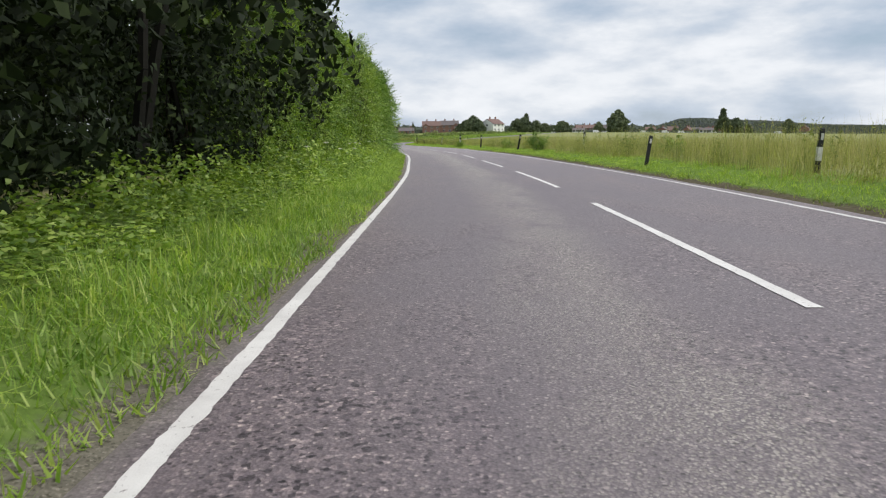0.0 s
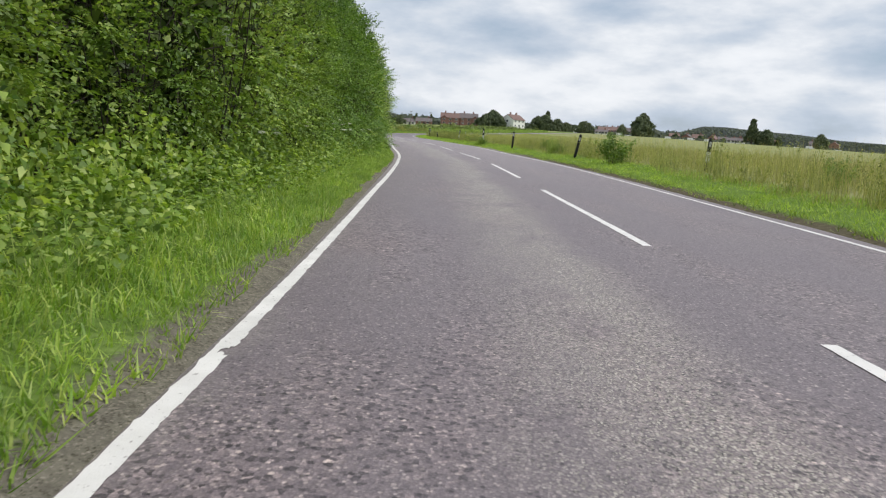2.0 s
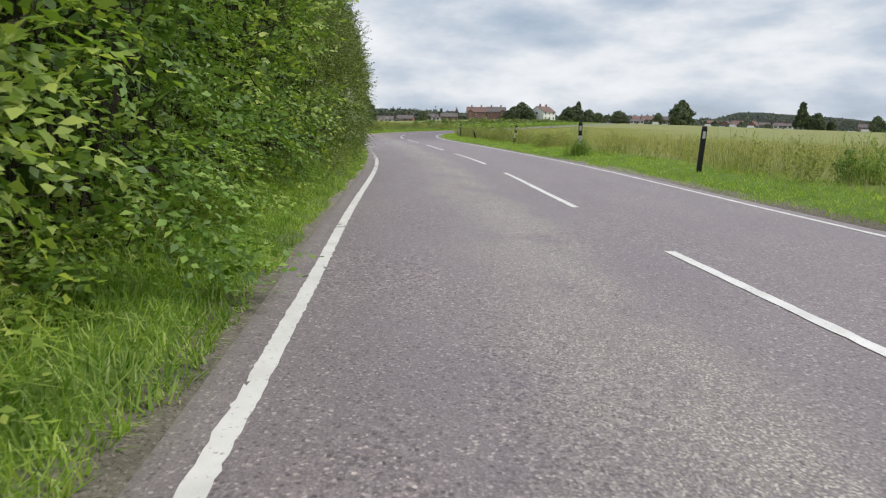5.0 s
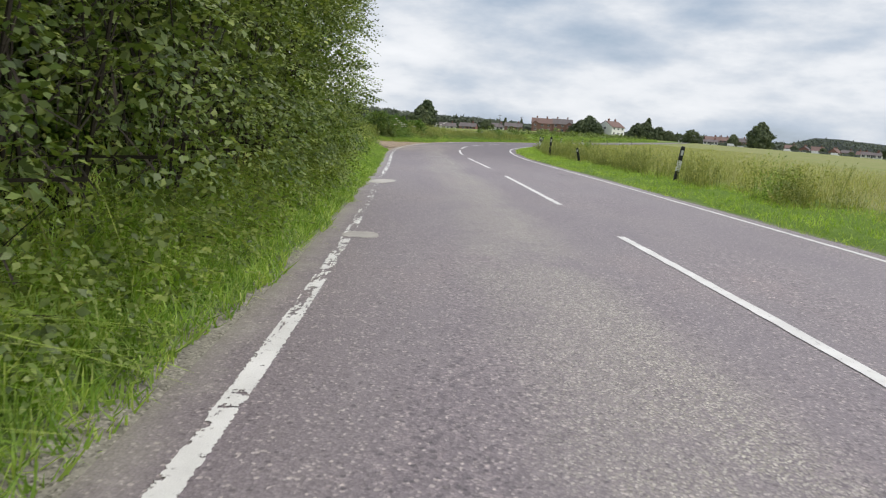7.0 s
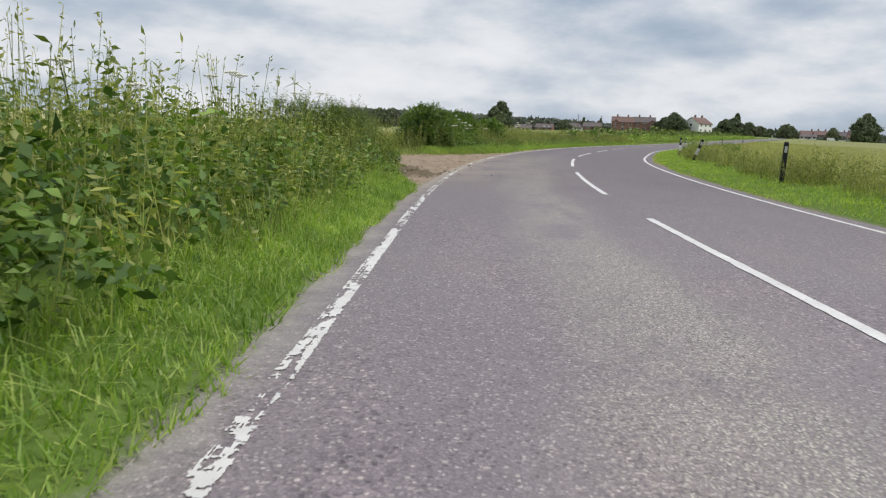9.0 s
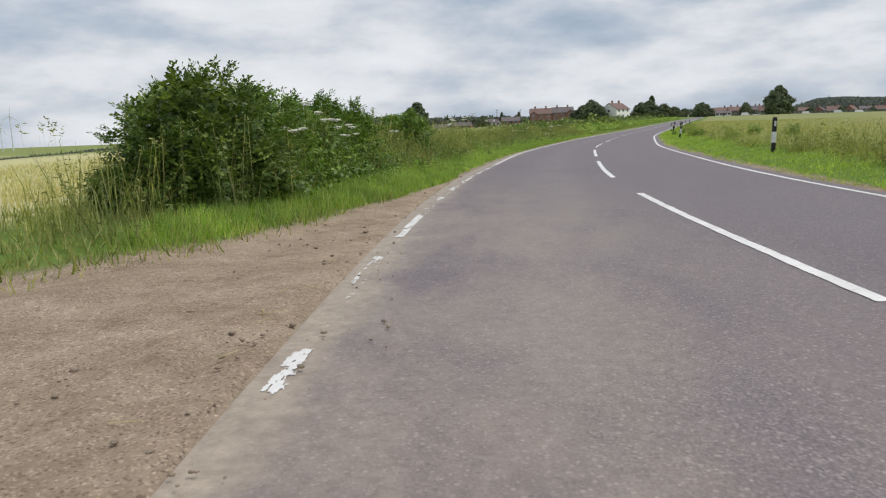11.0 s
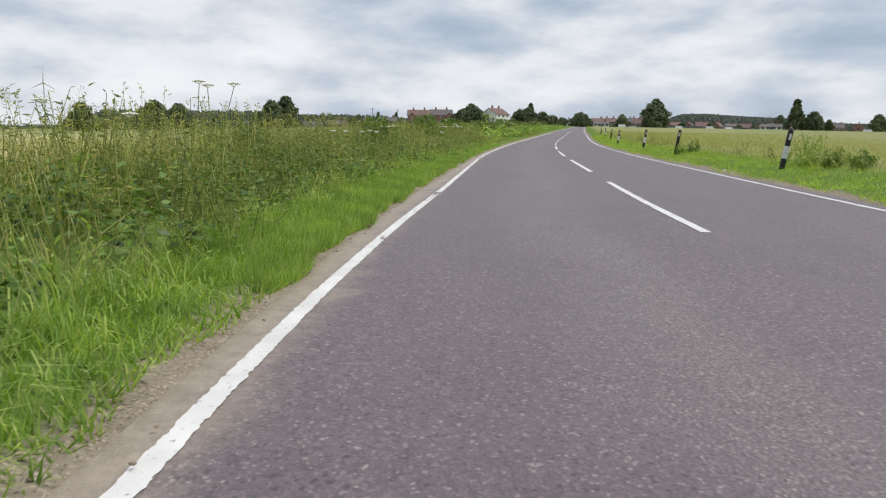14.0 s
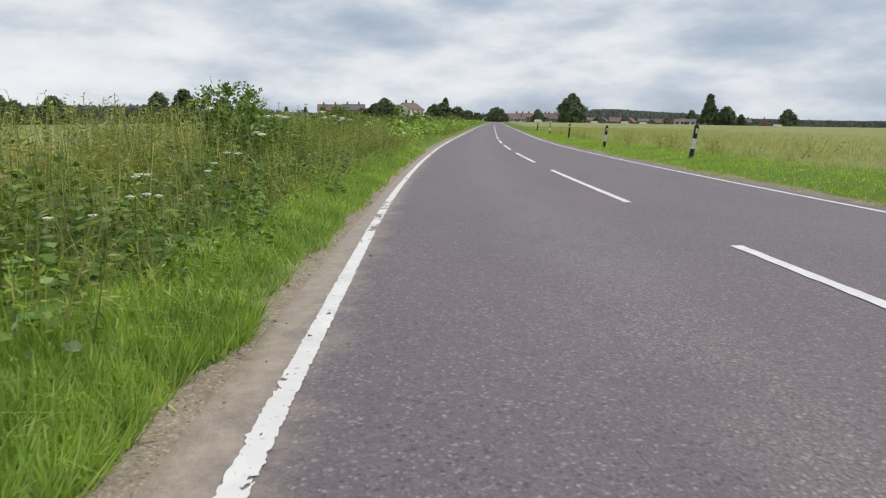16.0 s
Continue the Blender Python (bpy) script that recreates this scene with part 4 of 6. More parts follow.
    # the hedge's end, and taller trees that hang over the start
    for k, (st, off, h) in enumerate(((53.4, -4.3, 4.3), (54.2, -4.2, 4.3), (55.0, -4.15, 4.3), (55.8, -4.15, 4.25), (56.4, -4.3, 4.1), (56.7, -4.9, 3.6), (56.8, -5.6, 3.4))):
        place_copy((clipped, kinds[0])[k % 4 == 3], st, off, rnd.uniform(-30, 30) + (60 if st > 56.3 else 0), h / 3.8)
    for st, off in ((50.5, -5.4), (51.8, -5.4), (53.2, -5.5), (54.6, -5.4), (55.8, -5.5)):
        place_copy(tall[rnd.random() < 0.5], st, off, rnd.uniform(0, 360), 0.88)
    # big trees whose canopy hangs over the start; deep shade below is also put into leaf colour
    ash = make_shrub("ash_tree", "tall spreading tree, leaf colour darkened for the shade beneath its canopy", "tree", "trees behind the hedge", 38, LEAF_SHADE, stand(-11.5, -6.3, 0, 1, 0.05), 10.5, 3.5, 3.3, 2, BARK_SHADE,
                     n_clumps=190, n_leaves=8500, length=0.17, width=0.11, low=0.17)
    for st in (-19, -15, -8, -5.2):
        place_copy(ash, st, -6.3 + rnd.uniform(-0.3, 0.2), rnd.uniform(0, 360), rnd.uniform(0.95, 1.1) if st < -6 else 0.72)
    # back rows added to block the sky and deepen the shade in front
    ash = make_shrub("ash_tree", "tall spreading tree, leaf colour darkened for the shade beneath its canopy", "tree", "trees behind the hedge", 39, LEAF_SHADE, stand(-13.0, -9.5, 0, 1, 0.05), 9.5, 3.1, 3.0, 2, BARK_SHADE,
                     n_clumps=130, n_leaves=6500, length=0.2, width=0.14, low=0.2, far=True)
    for off in (-9.6, -12.6):
        for st in (-20, -15.5, -11, -6.5, -2):
            place_copy(ash, st + rnd.uniform(-0.8, 0.8), off + rnd.uniform(-0.5, 0.5), rnd.uniform(0, 360), rnd.uniform(0.9, 1.1))
    # undergrowth below the canopy, its leaf colour near-black to stand in for shade
    shade_shrub = make_shrub("holly_shrub", "undergrowth shrub below the trees, leaf colour darkened for shade", "shrub", "shrubs in the shade", 44, LEAF_SHADE, stand(-14.0, -8.0, 0, 1, 0.05), 2.6, 1.2, 1.1, 4, BARK_SHADE,
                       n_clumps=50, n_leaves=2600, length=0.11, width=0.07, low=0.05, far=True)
    for off in (-6.3, -7.9, -11.2):
        for st in np.arange(-19, 3 if off < -7 else -4, 2.6):
            place_copy(shade_shrub, st + rnd.uniform(-0.5, 0.5), off + rnd.uniform(-0.4, 0.4), rnd.uniform(0, 360), rnd.uniform(0.8, 1.2))
    # outer trees, mostly unseen, added to keep sky light out
    for st in range(-18, 6, 5):
        place_copy(ash, st, -15.5 + rnd.uniform(-0.5, 0.5), rnd.uniform(0, 360), rnd.uniform(0.75, 0.95))
    for off in (-12.5, -10.5, -8.5):
        place_copy(ash, -27.0, off, rnd.uniform(0, 360), 0.9)
        place_copy(ash, 3.5, off - 0.5, rnd.uniform(0, 360), 0.75)
    for st, off, h in ((1.0, -6.8, 5.0), (5, -6.8, 4.9), (13, -6.8, 4.4), (18, -6.2, 5.0), (28, -5.6, 5.4)):
        place_copy(tall[rnd.random() < 0.5], st, off, rnd.uniform(0, 360), h / 4.8)


def merged(name, mat, pieces, label, category, corners=4):
    v = np.concatenate(pieces)
    ob = new(name, mesh_from(name, v, np.arange(len(v)).reshape(-1, corners), mat))
    return tagged(ob, label, category, kind="stuff")


def turn_z(v, a):
    c, s = math.cos(a), math.sin(a)
    return np.stack([v[:, 0] * c - v[:, 1] * s, v[:, 0] * s + v[:, 1] * c, v[:, 2]], 1)


def bramble_template(seed, h=0.9, r=0.55, n=300, length=0.066, width=0.051):
    g = np.random.default_rng(seed)
    k = 26
    a, t = g.uniform(0, math.tau, k), np.sqrt(g.uniform(0.05, 1, k))
    cl = np.stack([np.cos(a) * r * t, np.sin(a) * r * t, h * (1 - 0.75 * t**2) * g.uniform(0.45, 0.95, k)], 1)
    c, o = crown_points(g, n, cl, np.array([0, 0, 0.1]), g.uniform(0.1, 0.2, k))
    v = leaf_quads(g, c, unit(o + [0, 0, 0.6]), length, width)
    v[:, 2] = np.maximum(v[:, 2], 0)
    return v


def blades(g, base, height, width, lean, segs=2):
    """Bent grass blades, two quads each."""
    n = len(base)
    a = g.uniform(0, math.tau, n)
    d = np.stack([np.cos(a), np.sin(a), np.zeros(n)], 1)
    s = np.stack([-np.sin(a), np.cos(a), np.zeros(n)], 1)
    h = (height * g.uniform(0.55, 1.25, n))[:, None]
    w = (width * g.uniform(0.7, 1.3, n))[:, None]
    k = (lean * g.uniform(0.1, 1.2, n))[:, None]
    up = np.array([0, 0, 1.0])
    p0, p1, p2 = base, base + up * h * 0.58 + d * h * k * 0.3, base + up * h * (1 - 0.35 * k) + d * h * k
    q1 = np.stack([p0 - s * w / 2, p0 + s * w / 2, p1 + s * w * 0.4, p1 - s * w * 0.4], 1)
    q2 = np.stack([p1 - s * w * 0.4, p1 + s * w * 0.4, p2 + s * w * 0.06, p2 - s * w * 0.06], 1)
    return np.concatenate([q1, q2], 1).reshape(-1, 3)


def short_blades(g, base, height, width):
    """Single tapering blades."""
    n = len(base)
    a = g.uniform(0, math.tau, n)
    s = np.stack([-np.sin(a), np.cos(a), np.zeros(n)], 1) * (width * g.uniform(0.6, 1.3, n))[:, None] / 2
    tip = base + np.stack([g.normal(0, 0.05, n), g.normal(0, 0.05, n), height * g.uniform(0.5, 1.4, n)], 1)
    return np.stack([base - s, base + s, tip], 1).reshape(-1, 3)


def weed_template(seed, h=1.15, stems=13, r=0.36, leaf=(0.074, 0.023), per=17):
    """Leafy stalks such as nettles and willowherb."""
    g = np.random.default_rng(seed)
    out = []
    for _ in range(stems):
        a, q = g.uniform(0, math.tau), r * math.sqrt(g.uniform(0, 1))
        b = np.array([math.cos(a) * q, math.sin(a) * q, 0.0])
        hh = h * g.uniform(0.6, 1.1)
        tip = b + np.array([g.normal(0, 0.12), g.normal(0, 0.12), hh])
        side = np.array([math.cos(a + 1), math.sin(a + 1), 0]) * 0.004
        out.append(np.array([b - side, b + side, tip + side * 0.5, tip - side * 0.5]))
        m = per
        t = np.linspace(0.10, 1.0, m)[:, None]
        c = b + (tip - b) * t
        o = unit(np.stack([g.normal(0, 1, m), g.normal(0, 1, m), g.uniform(0.3, 1.2, m)], 1))
        out.append(leaf_quads(g, c, o, leaf[0], leaf[1], 0.2))
    return np.concatenate(out)


def tall_grass_template(seed, h=1.1, n=34, r=0.26):
    g = np.random.default_rng(seed)
    a, q = g.uniform(0, math.tau, n), r * np.sqrt(g.uniform(0, 1, n))
    base = np.stack([np.cos(a) * q, np.sin(a) * q, np.zeros(n)], 1)
    v = [blades(g, base, h * 0.8, 0.007, 0.5)]
    # seed heads on thin stalks
    m = 9
    b = base[:m]
    tip = b + np.stack([g.normal(0, 0.13, m), g.normal(0, 0.13, m), h * g.uniform(0.85, 1.2, m)], 1)
    s = np.array([0.0022, 0, 0])
    v.append(np.stack([b - s, b + s, tip + s, tip - s], 1).reshape(-1, 3))
    for j in range(5):
        c = tip - np.array([0, 0, 0.028 * j]) + g.normal(0, 0.008, (m, 3))
        v.append(leaf_quads(g, c, unit(g.normal(0, 1, (m, 3)) + [0, 0, 0.3]), 0.045, 0.014, -0.5))
    return np.concatenate(v)


def scatter(templates, rows, g):
    """Templates set at rows of station, offset, scale, height scale."""
    out = []
    st, off, sc, hs = (np.array(c, float) for c in zip(*rows))
    x, y, z = land(st, off)
    for i in range(len(st)):
        v = turn_z(templates[g.integers(0, len(templates))], g.uniform(0, math.tau)) * [sc[i], sc[i], sc[i] * hs[i]]
        out.append(v + [x[i], y[i], z[i] - 0.02])
    return out


def gateway(st, off):
    a = -off
    if 77 < st < 99 and a > 6.4:
        return True
    return float(gate_near(a)) < st < float(gate_far(a)) + 0.5


def turf_edge(st):
    """Distance from the centre line at which the turf begins."""
    return np.interp(st, [-16, -6, 5, 13, 20, 40, 48, 57, 61, 75, 95, 105, 114, 122, 128, 150], [2.95, 3.02, 3.08, 3.10, 3.03, 3.03, 3.0, 2.93, 2.93, 2.95, 3.05, 3.08, 2.97, 3.04, 3.05, 3.05]) + 0.03 * np.sin(st * 2.3) + 0.025 * np.sin(st * 5.1 + 1) + 0.03


def foot(st):
    """Distance from the centre line at which the mown verge ends and the hedge or bank begins."""
    return np.interp(st, [-20, -5, 5, 10, 20, 30, 55, 75, 95, 112, 122, 130, 150], [4.4, 4.2, 4.0, 3.85, 3.85, 3.8, 3.75, 3.62, 3.8, 3.7, 3.72, 3.58, 3.55])


def bank_height(st):
    return float(np.interp(st, [-30, 24, 37, 55, 58, 66, 72, 75, 80, 86, 92, 96, 104, 110, 116, 122, 128, 136, 150, 210],
                           [0.8, 0.75, 0.95, 1.05, 1.45, 1.3, 1.08, 0.9, 0.95, 0.8, 1.0, 1.05, 0.95, 0.88, 0.85, 0.78, 0.82, 0.85, 0.88, 0.8]))


def build_bank():
    g = np.random.default_rng(9)
    bram = [bramble_template(50 + k) for k in range(4)]
    weed = [weed_template(60 + k, 1.15, 12, 0.36, (0.070, 0.028), 20) for k in range(4)]
    tall = [tall_grass_template(70 + k) for k in range(4)]
    # brambles and nettles in front of the hedge
    rows = []
    for st in np.arange(-24, 34, 0.55):
        depth = float(np.interp(st, [-24, -3, 6, 20, 34], [5.6, 5.4, 5.0, 4.4, 4.0]))
        f0 = float(foot(st)) + float(np.interp(st, [8, 16], [0.22, 0.5]))
        for off in np.arange(f0, max(depth, f0 + 0.3), 0.55):
            hs = float(np.interp(off - f0, [0, 0.6, 1.6], [0.65, 1.15, 1.4])) * float(np.interp(st, [-12, -6, 0, 14, 24], [0.62, 0.78, 1.12, 1.1, 0.9]))
            rows.append((st + g.uniform(-0.25, 0.25), -off + g.uniform(-0.15, 0.15), g.uniform(0.8, 1.15), hs * g.uniform(0.7, 1.15)))
    far_rows = []
    for st in np.arange(150, 400, 1.3):
        for off in (4.6, 6.0, 7.6):
            if g.random() < 0.8:
                s = g.uniform(1.1, 1.7)
                far_rows.append((st + g.uniform(-0.6, 0.6), -off - (st - 150) * 0.004 + g.uniform(-0.4, 0.4), s, g.uniform(0.55, 0.85)))
    far_bram = [bramble_template(56 + k, n=100, length=0.16, width=0.12) for k in range(3)]
    merged("bramble_bank", LEAF_FRESH, scatter(bram, rows, g) + scatter(far_bram, far_rows, g), "low green brambles and nettles below the hedge", "brambles")
    rows = []
    for st in np.arange(93, 150, 0.42):
        dense = 0.85 if 113 < st < 123 or 133 < st < 140 or 96 < st < 103 else 0.55
        for j in range(3):
            if g.random() < dense:
                rows.append((st + g.uniform(-0.2, 0.2), -float(foot(st)) - 0.3 - 0.5 * j - g.uniform(0, 0.3), g.uniform(0.75, 1.15), (0.5, 0.62, 0.6)[j] * g.uniform(0.75, 1.1)))
    for st in np.arange(57, 75, 0.32):
        for off in (4.1, 4.6, 5.3):
            if g.random() < 0.75:
                rows.append((st, -off - g.uniform(-0.1, 0.4), g.uniform(0.9, 1.25), bank_height(st) * g.uniform(0.5, 0.8)))
    for st in np.arange(88.6, 95, 0.4):
        for off in (4.5, 5.1):
            rows.append((st + g.uniform(-0.2, 0.2), -max(off, 4.5 + 0.3 * max(0, 88.5 - st)) - g.uniform(0, 0.4), g.uniform(0.8, 1.2), g.uniform(0.75, 1.1)))
    for st in np.arange(36, 57, 0.6):
        rows.append((st, -4.2 - g.uniform(0, 0.25), g.uniform(0.75, 1.0), g.uniform(0.9, 1.4)))
    for st, off in zip(g.uniform(75.0, 78.9, 52), g.uniform(4.1, 5.4, 52)):
        rows.append((st, -off, g.uniform(0.6, 0.8), g.uniform(0.7, 1.0)))
    thick = [bramble_template(50 + k, n=200, length=0.078, width=0.058) for k in range(4)]
    merged("bramble_thicket", LEAF_ELDER, scatter(thick, rows, g), "dark green bramble thicket on the bank", "brambles")
    rows_w, rows_g = [], []
    # the rank clump beside the gateway
    rows = []
    for st, off in zip(g.uniform(74.4, 79.4, 85), g.uniform(3.95, 5.9, 85)):
        if not gateway(st, -off):
            rows.append((st, -off, g.uniform(0.75, 1.0), g.uniform(0.72, 1.1)))
    fine = [weed_template(66 + k, 1.0, 24, 0.34, (0.060, 0.014), 26) for k in range(3)]
    merged("willowherb_clump", WEED, scatter(fine, rows, g), "rank fine-leaved willowherb beside the gateway", "weeds")
    for st in np.arange(20, 215, 0.5):
        step = 0.62 if st < 96 else 0.5 if st < 150 else 1.1
        if st > 150 and g.random() < 0.7:
            continue
        for off in np.arange(float(foot(st)) + 0.18, 4.6 if st < 55 else 7.4, step):
            s2, o2 = st + g.uniform(-0.3, 0.3), -off + g.uniform(-0.25, 0.12)
            if gateway(s2, o2) or 74.3 < s2 < 79.6 or (86 < s2 < 94 and (o2 > -4.45 or g.random() < 0.35)):
                continue
            hs = bank_height(s2) / 1.1 * g.uniform(0.72, 1.1) * (0.62 if off < foot(st) + 0.5 else 1.0)
            wide = g.uniform(0.95, 1.3)
            (rows_w if g.random() < (0.8 if off < foot(st) + 0.5 and st < 90 else 0.75 if 55 < st < 76 else 0.4 if st > 55 else 0.35) else rows_g).append((s2, o2, wide, hs / wide))
    slender = [weed_template(160 + k, 1.1, 14, 0.36, (0.054, 0.018), 16) for k in range(4)]
    broad = [r for r in rows_w if 55 < r[0] < 76]
    merged("nettle_bank", WEED, scatter(weed, broad, g), "tall broad-leaved nettles on the bank beyond the hedge", "weeds")
    merged("tall_weeds", RANK_WEED, scatter(slender, [r for r in rows_w if not 55 < r[0] < 76], g), "tall tangled dull green weeds on the bank", "weeds")
    merged("tall_bank_grass", BANK_GRASS, scatter(tall, rows_g, g), "tall seeding grasses on the bank", "grass")


def build_verge_grass():
    g = np.random.default_rng(15)
    # left verge, lush and uncut
    n = 54000
    st = g.uniform(-20, 152, n)
    edge = turf_edge(st)
    off = -(edge + (foot(st) + 0.15 - edge) * g.beta(1.0, 1.1, n) - 0.02)
    ok = ~((st > np.minimum(gate_near(np.abs(off)) - 0.4, 75.4)) & (st < gate_far(np.abs(off)) + 0.2))
    st, off = st[ok], off[ok]
    tuft = 0.5 + 0.5 * np.sin(st * 3.1 + off * 5) * np.sin(st * 1.3 - off * 7)
    x, y, z = land(st, off)
    h = (0.08 + 0.11 * tuft) * np.clip(0.4 + (np.abs(off) - 3.05) * 1.2, 0.35, 1.2) * np.where((st > 35) & (st < 60), 1.5, 1.0)
    v = [blades(g, np.stack([x, y, z - 0.01], 1), h * 1.25, 0.0082, 1.6)]
    # a short dense sward under them
    n = 150000
    st = g.uniform(-20, 150, n)
    edge = turf_edge(st)
    off = -(edge + (foot(st) + 0.1 - edge) * g.beta(0.95, 1.0, n))
    ok = ~((st > np.minimum(gate_near(np.abs(off)) - 0.4, 75.4)) & (st < gate_far(np.abs(off)) + 0.2))
    st, off = st[ok], off[ok]
    x, y, z = land(st, off)
    near = g.uniform(111, 128, 46000)
    side = -(turf_edge(near) + (foot(near) + 0.1 - turf_edge(near)) * g.beta(0.85, 1.1, len(near)))
    x2, y2, z2 = land(near, side)
    merged("left_verge_sward", GRASS, [short_blades(g, np.stack([x, y, z - 0.01], 1), 0.085, 0.015), short_blades(g, np.stack([x2, y2, z2 - 0.01], 1), 0.12, 0.012)], "short dense turf under the uncut grass", "grass", 3)
    n = 20000
    st = g.uniform(33, 60, n)
    off = -(3.22 + 0.95 * g.beta(1.5, 1.1, n))
    x, y, z = land(st, off)
    clump = 0.65 + 0.5 * np.sin(st * 2.1 + off * 3) * np.sin(st * 0.9 - off * 4)
    h = np.clip(clump, 0.25, 1.2) * (0.17 + 0.68 * np.clip((np.abs(off) - 3.25) / 0.8, 0, 1)) * np.interp(st, [33, 38, 56, 60], [0.5, 1, 1, 0.6])
    v.append(blades(g, np.stack([x, y, z - 0.01], 1), h, 0.0075, 1.5))
    merged("left_verge_grass", GRASS, v, "lush green uncut grass along the road's edge", "grass")
    # coarser tufts among it
    tuft_t = [tall_grass_template(170 + k, 0.42, 18, 0.12) for k in range(4)]
    rows = []
    for s in np.arange(-18, 150, 0.3):
        o = -(3.25 + (foot(s) - 3.2) * math.sqrt(g.random()))
        if not gateway(s, o + 0.1) and not 75.2 < s < 79:
            rows.append((s + g.uniform(-0.1, 0.1), o, g.uniform(0.5, 1.0), g.uniform(0.5, 1.0)))
    # low rough growth between the bare earth, the bush and the crop
    n = 26000
    st, a = g.uniform(78.5, 97, n), g.uniform(3.3, 7.2, n)
    ok = (st > gate_far(a) - 0.5 + g.normal(0, 0.25, n)) | (a > 5.7 + g.normal(0, 0.25, n))
    x, y, z = land(st[ok], -a[ok])
    merged("gateway_grass", BANK_GRASS, [short_blades(g, np.stack([x, y, z - 0.01], 1), 0.13, 0.016)], "low dull rough grass round the field gateway", "grass", 3)
    n = 15000
    st, a = g.uniform(75.2, 79.6, n), 3.5 + np.abs(g.normal(0, 0.55, n))
    ok = (np.sin(st * 5.3 + a * 7) + np.sin(st * 2.1 - a * 11) + g.normal(0, 0.5, n) > 0.3) & (a > 3.55 + 0.35 * np.clip(st - 76, 0, 4))
    x, y, z = land(st[ok], -a[ok])
    merged("damp_soil_weeds", WEED, [short_blades(g, np.stack([x, y, z - 0.01], 1), 0.14, 0.016)], "straggling weeds over the damp earth", "weeds", 3)
    n = 14000
    st, a = g.uniform(78.6, 82.5, n), g.uniform(3.9, 6.2, n)
    ok = a > 4.0 + 0.5 * (st - 79.2) + np.abs(g.normal(0, 0.3, n))
    x, y, z = land(st[ok], -a[ok])
    merged("gateway_weeds", WEED, [short_blades(g, np.stack([x, y, z - 0.01], 1), 0.10, 0.02)], "low dark weeds on damp soil by the gateway", "weeds", 3)
    n = 34000
    st, a = g.uniform(85, 96, n), g.uniform(3.0, 4.9, n)
    ok = st > gate_far(a) - 0.15 + g.normal(0, 0.12, n)
    x, y, z = land(st[ok], -a[ok])
    merged("gateway_turf", GRASS, [short_blades(g, np.stack([x, y, z - 0.01], 1), 0.15, 0.013)], "fresh green grass where the verge begins again", "grass", 3)
    merged("verge_tufts", GRASS, scatter(tuft_t, rows, g), "coarse seeding tufts in the verge", "grass")
    # right verge, mown
    n = 105000
    st = g.uniform(-16, 200, n)
    off = np.interp(st, [-16, 18, 40], [3.2, 3.14, 3.0]) + 0.1 * np.sin(st * 0.8) + 0.06 * np.sin(st * 2.3) + 2.1 * g.beta(0.95, 1.15, n)
    x, y, z = land(st, off)
    v = short_blades(g, np.stack([x, y, z - 0.01], 1), 0.075, 0.013)
    n = 20000
    st = g.uniform(-16, 200, n)
    off = np.interp(st, [-16, 18, 40], [3.25, 3.2, 3.1]) + 1.9 * g.beta(1.3, 1.2, n)
    x, y, z = land(st, off)
    w = blades(g, np.stack([x, y, z - 0.01], 1), 0.06 + 0.06 * g.random(n), 0.011, 0.9)
    n = 5000
    st, off = g.uniform(-16, 34, n), 3.18 + g.normal(0, 0.09, n)
    x, y, z = land(st, off)
    ok = np.sin(st * 4.1) + np.sin(st * 9.7 + 2) + g.normal(0, 0.5, n) > 0.2
    merged("right_edge_weeds", WEED, [short_blades(g, np.stack([x, y, z - 0.01], 1)[ok], 0.07, 0.018)], "straggling dark weeds on the earthy road edge", "weeds", 3)
    merged("right_verge_sward", VERGE_GRASS, [v], "short mown turf along the far verge", "grass", 3)
    merged("right_verge_grass", VERGE_GRASS, [w], "bright green mown grass along the far verge", "grass")
    # the meadow beyond it, tall and going to seed
    n = 155000
    st = g.uniform(-16, 240, n)
    off = 4.45 + 0.3 * np.sin(st * 0.31) + 0.2 * np.sin(st * 0.83 + 2) + 36 * g.beta(0.8, 2.8, n)
    x, y, z = land(st, off)
    clump = 0.8 + 0.3 * np.sin(st * 0.55 + off * 0.4) * np.sin(off * 0.7 - st * 0.23)
    near_h = np.interp(st, [-16, 36, 56, 80, 110, 260], [1.0, 0.8, 0.46, 0.30, 0.25, 0.25])
    v = short_blades(g, np.stack([x, y, z - 0.01], 1), 1.0, 0.006 + 0.0006 * np.clip(off, 0, 30))
    v = v.reshape(-1, 3, 3)
    base_z = (z - 0.01)[:, None]
    v[:, :, 2] = base_z + (v[:, :, 2] - base_z) * (near_h * clump * np.clip((off - 3.9) / 1.3, 0.3, 1))[:, None]
    v[:, 2:, :2] += g.normal(0, 0.13, (n, 1, 2))
    ripe = g.uniform(0, 1, n) < np.interp(st, [-16, 40, 62, 90, 240], [0.88, 0.8, 0.5, 0.3, 0.3]) * np.where(off < 6.5, 0.75, 1.0)
    merged("meadow_grass", DRY_GRASS, [v[ripe].reshape(-1, 3)], "pale ripe meadow grass going to seed", "grass", 3)
    merged("green_meadow_grass", LEA_GRASS, [v[~ripe].reshape(-1, 3)], "yellow-green meadow grass among the ripe heads", "grass", 3)
    # greener plants among it along its edge
    tufts = [tall_grass_template(180 + k, 0.62, 30, 0.22) for k in range(3)] + [weed_template(190 + k, 0.6, 9, 0.25) for k in range(2)]
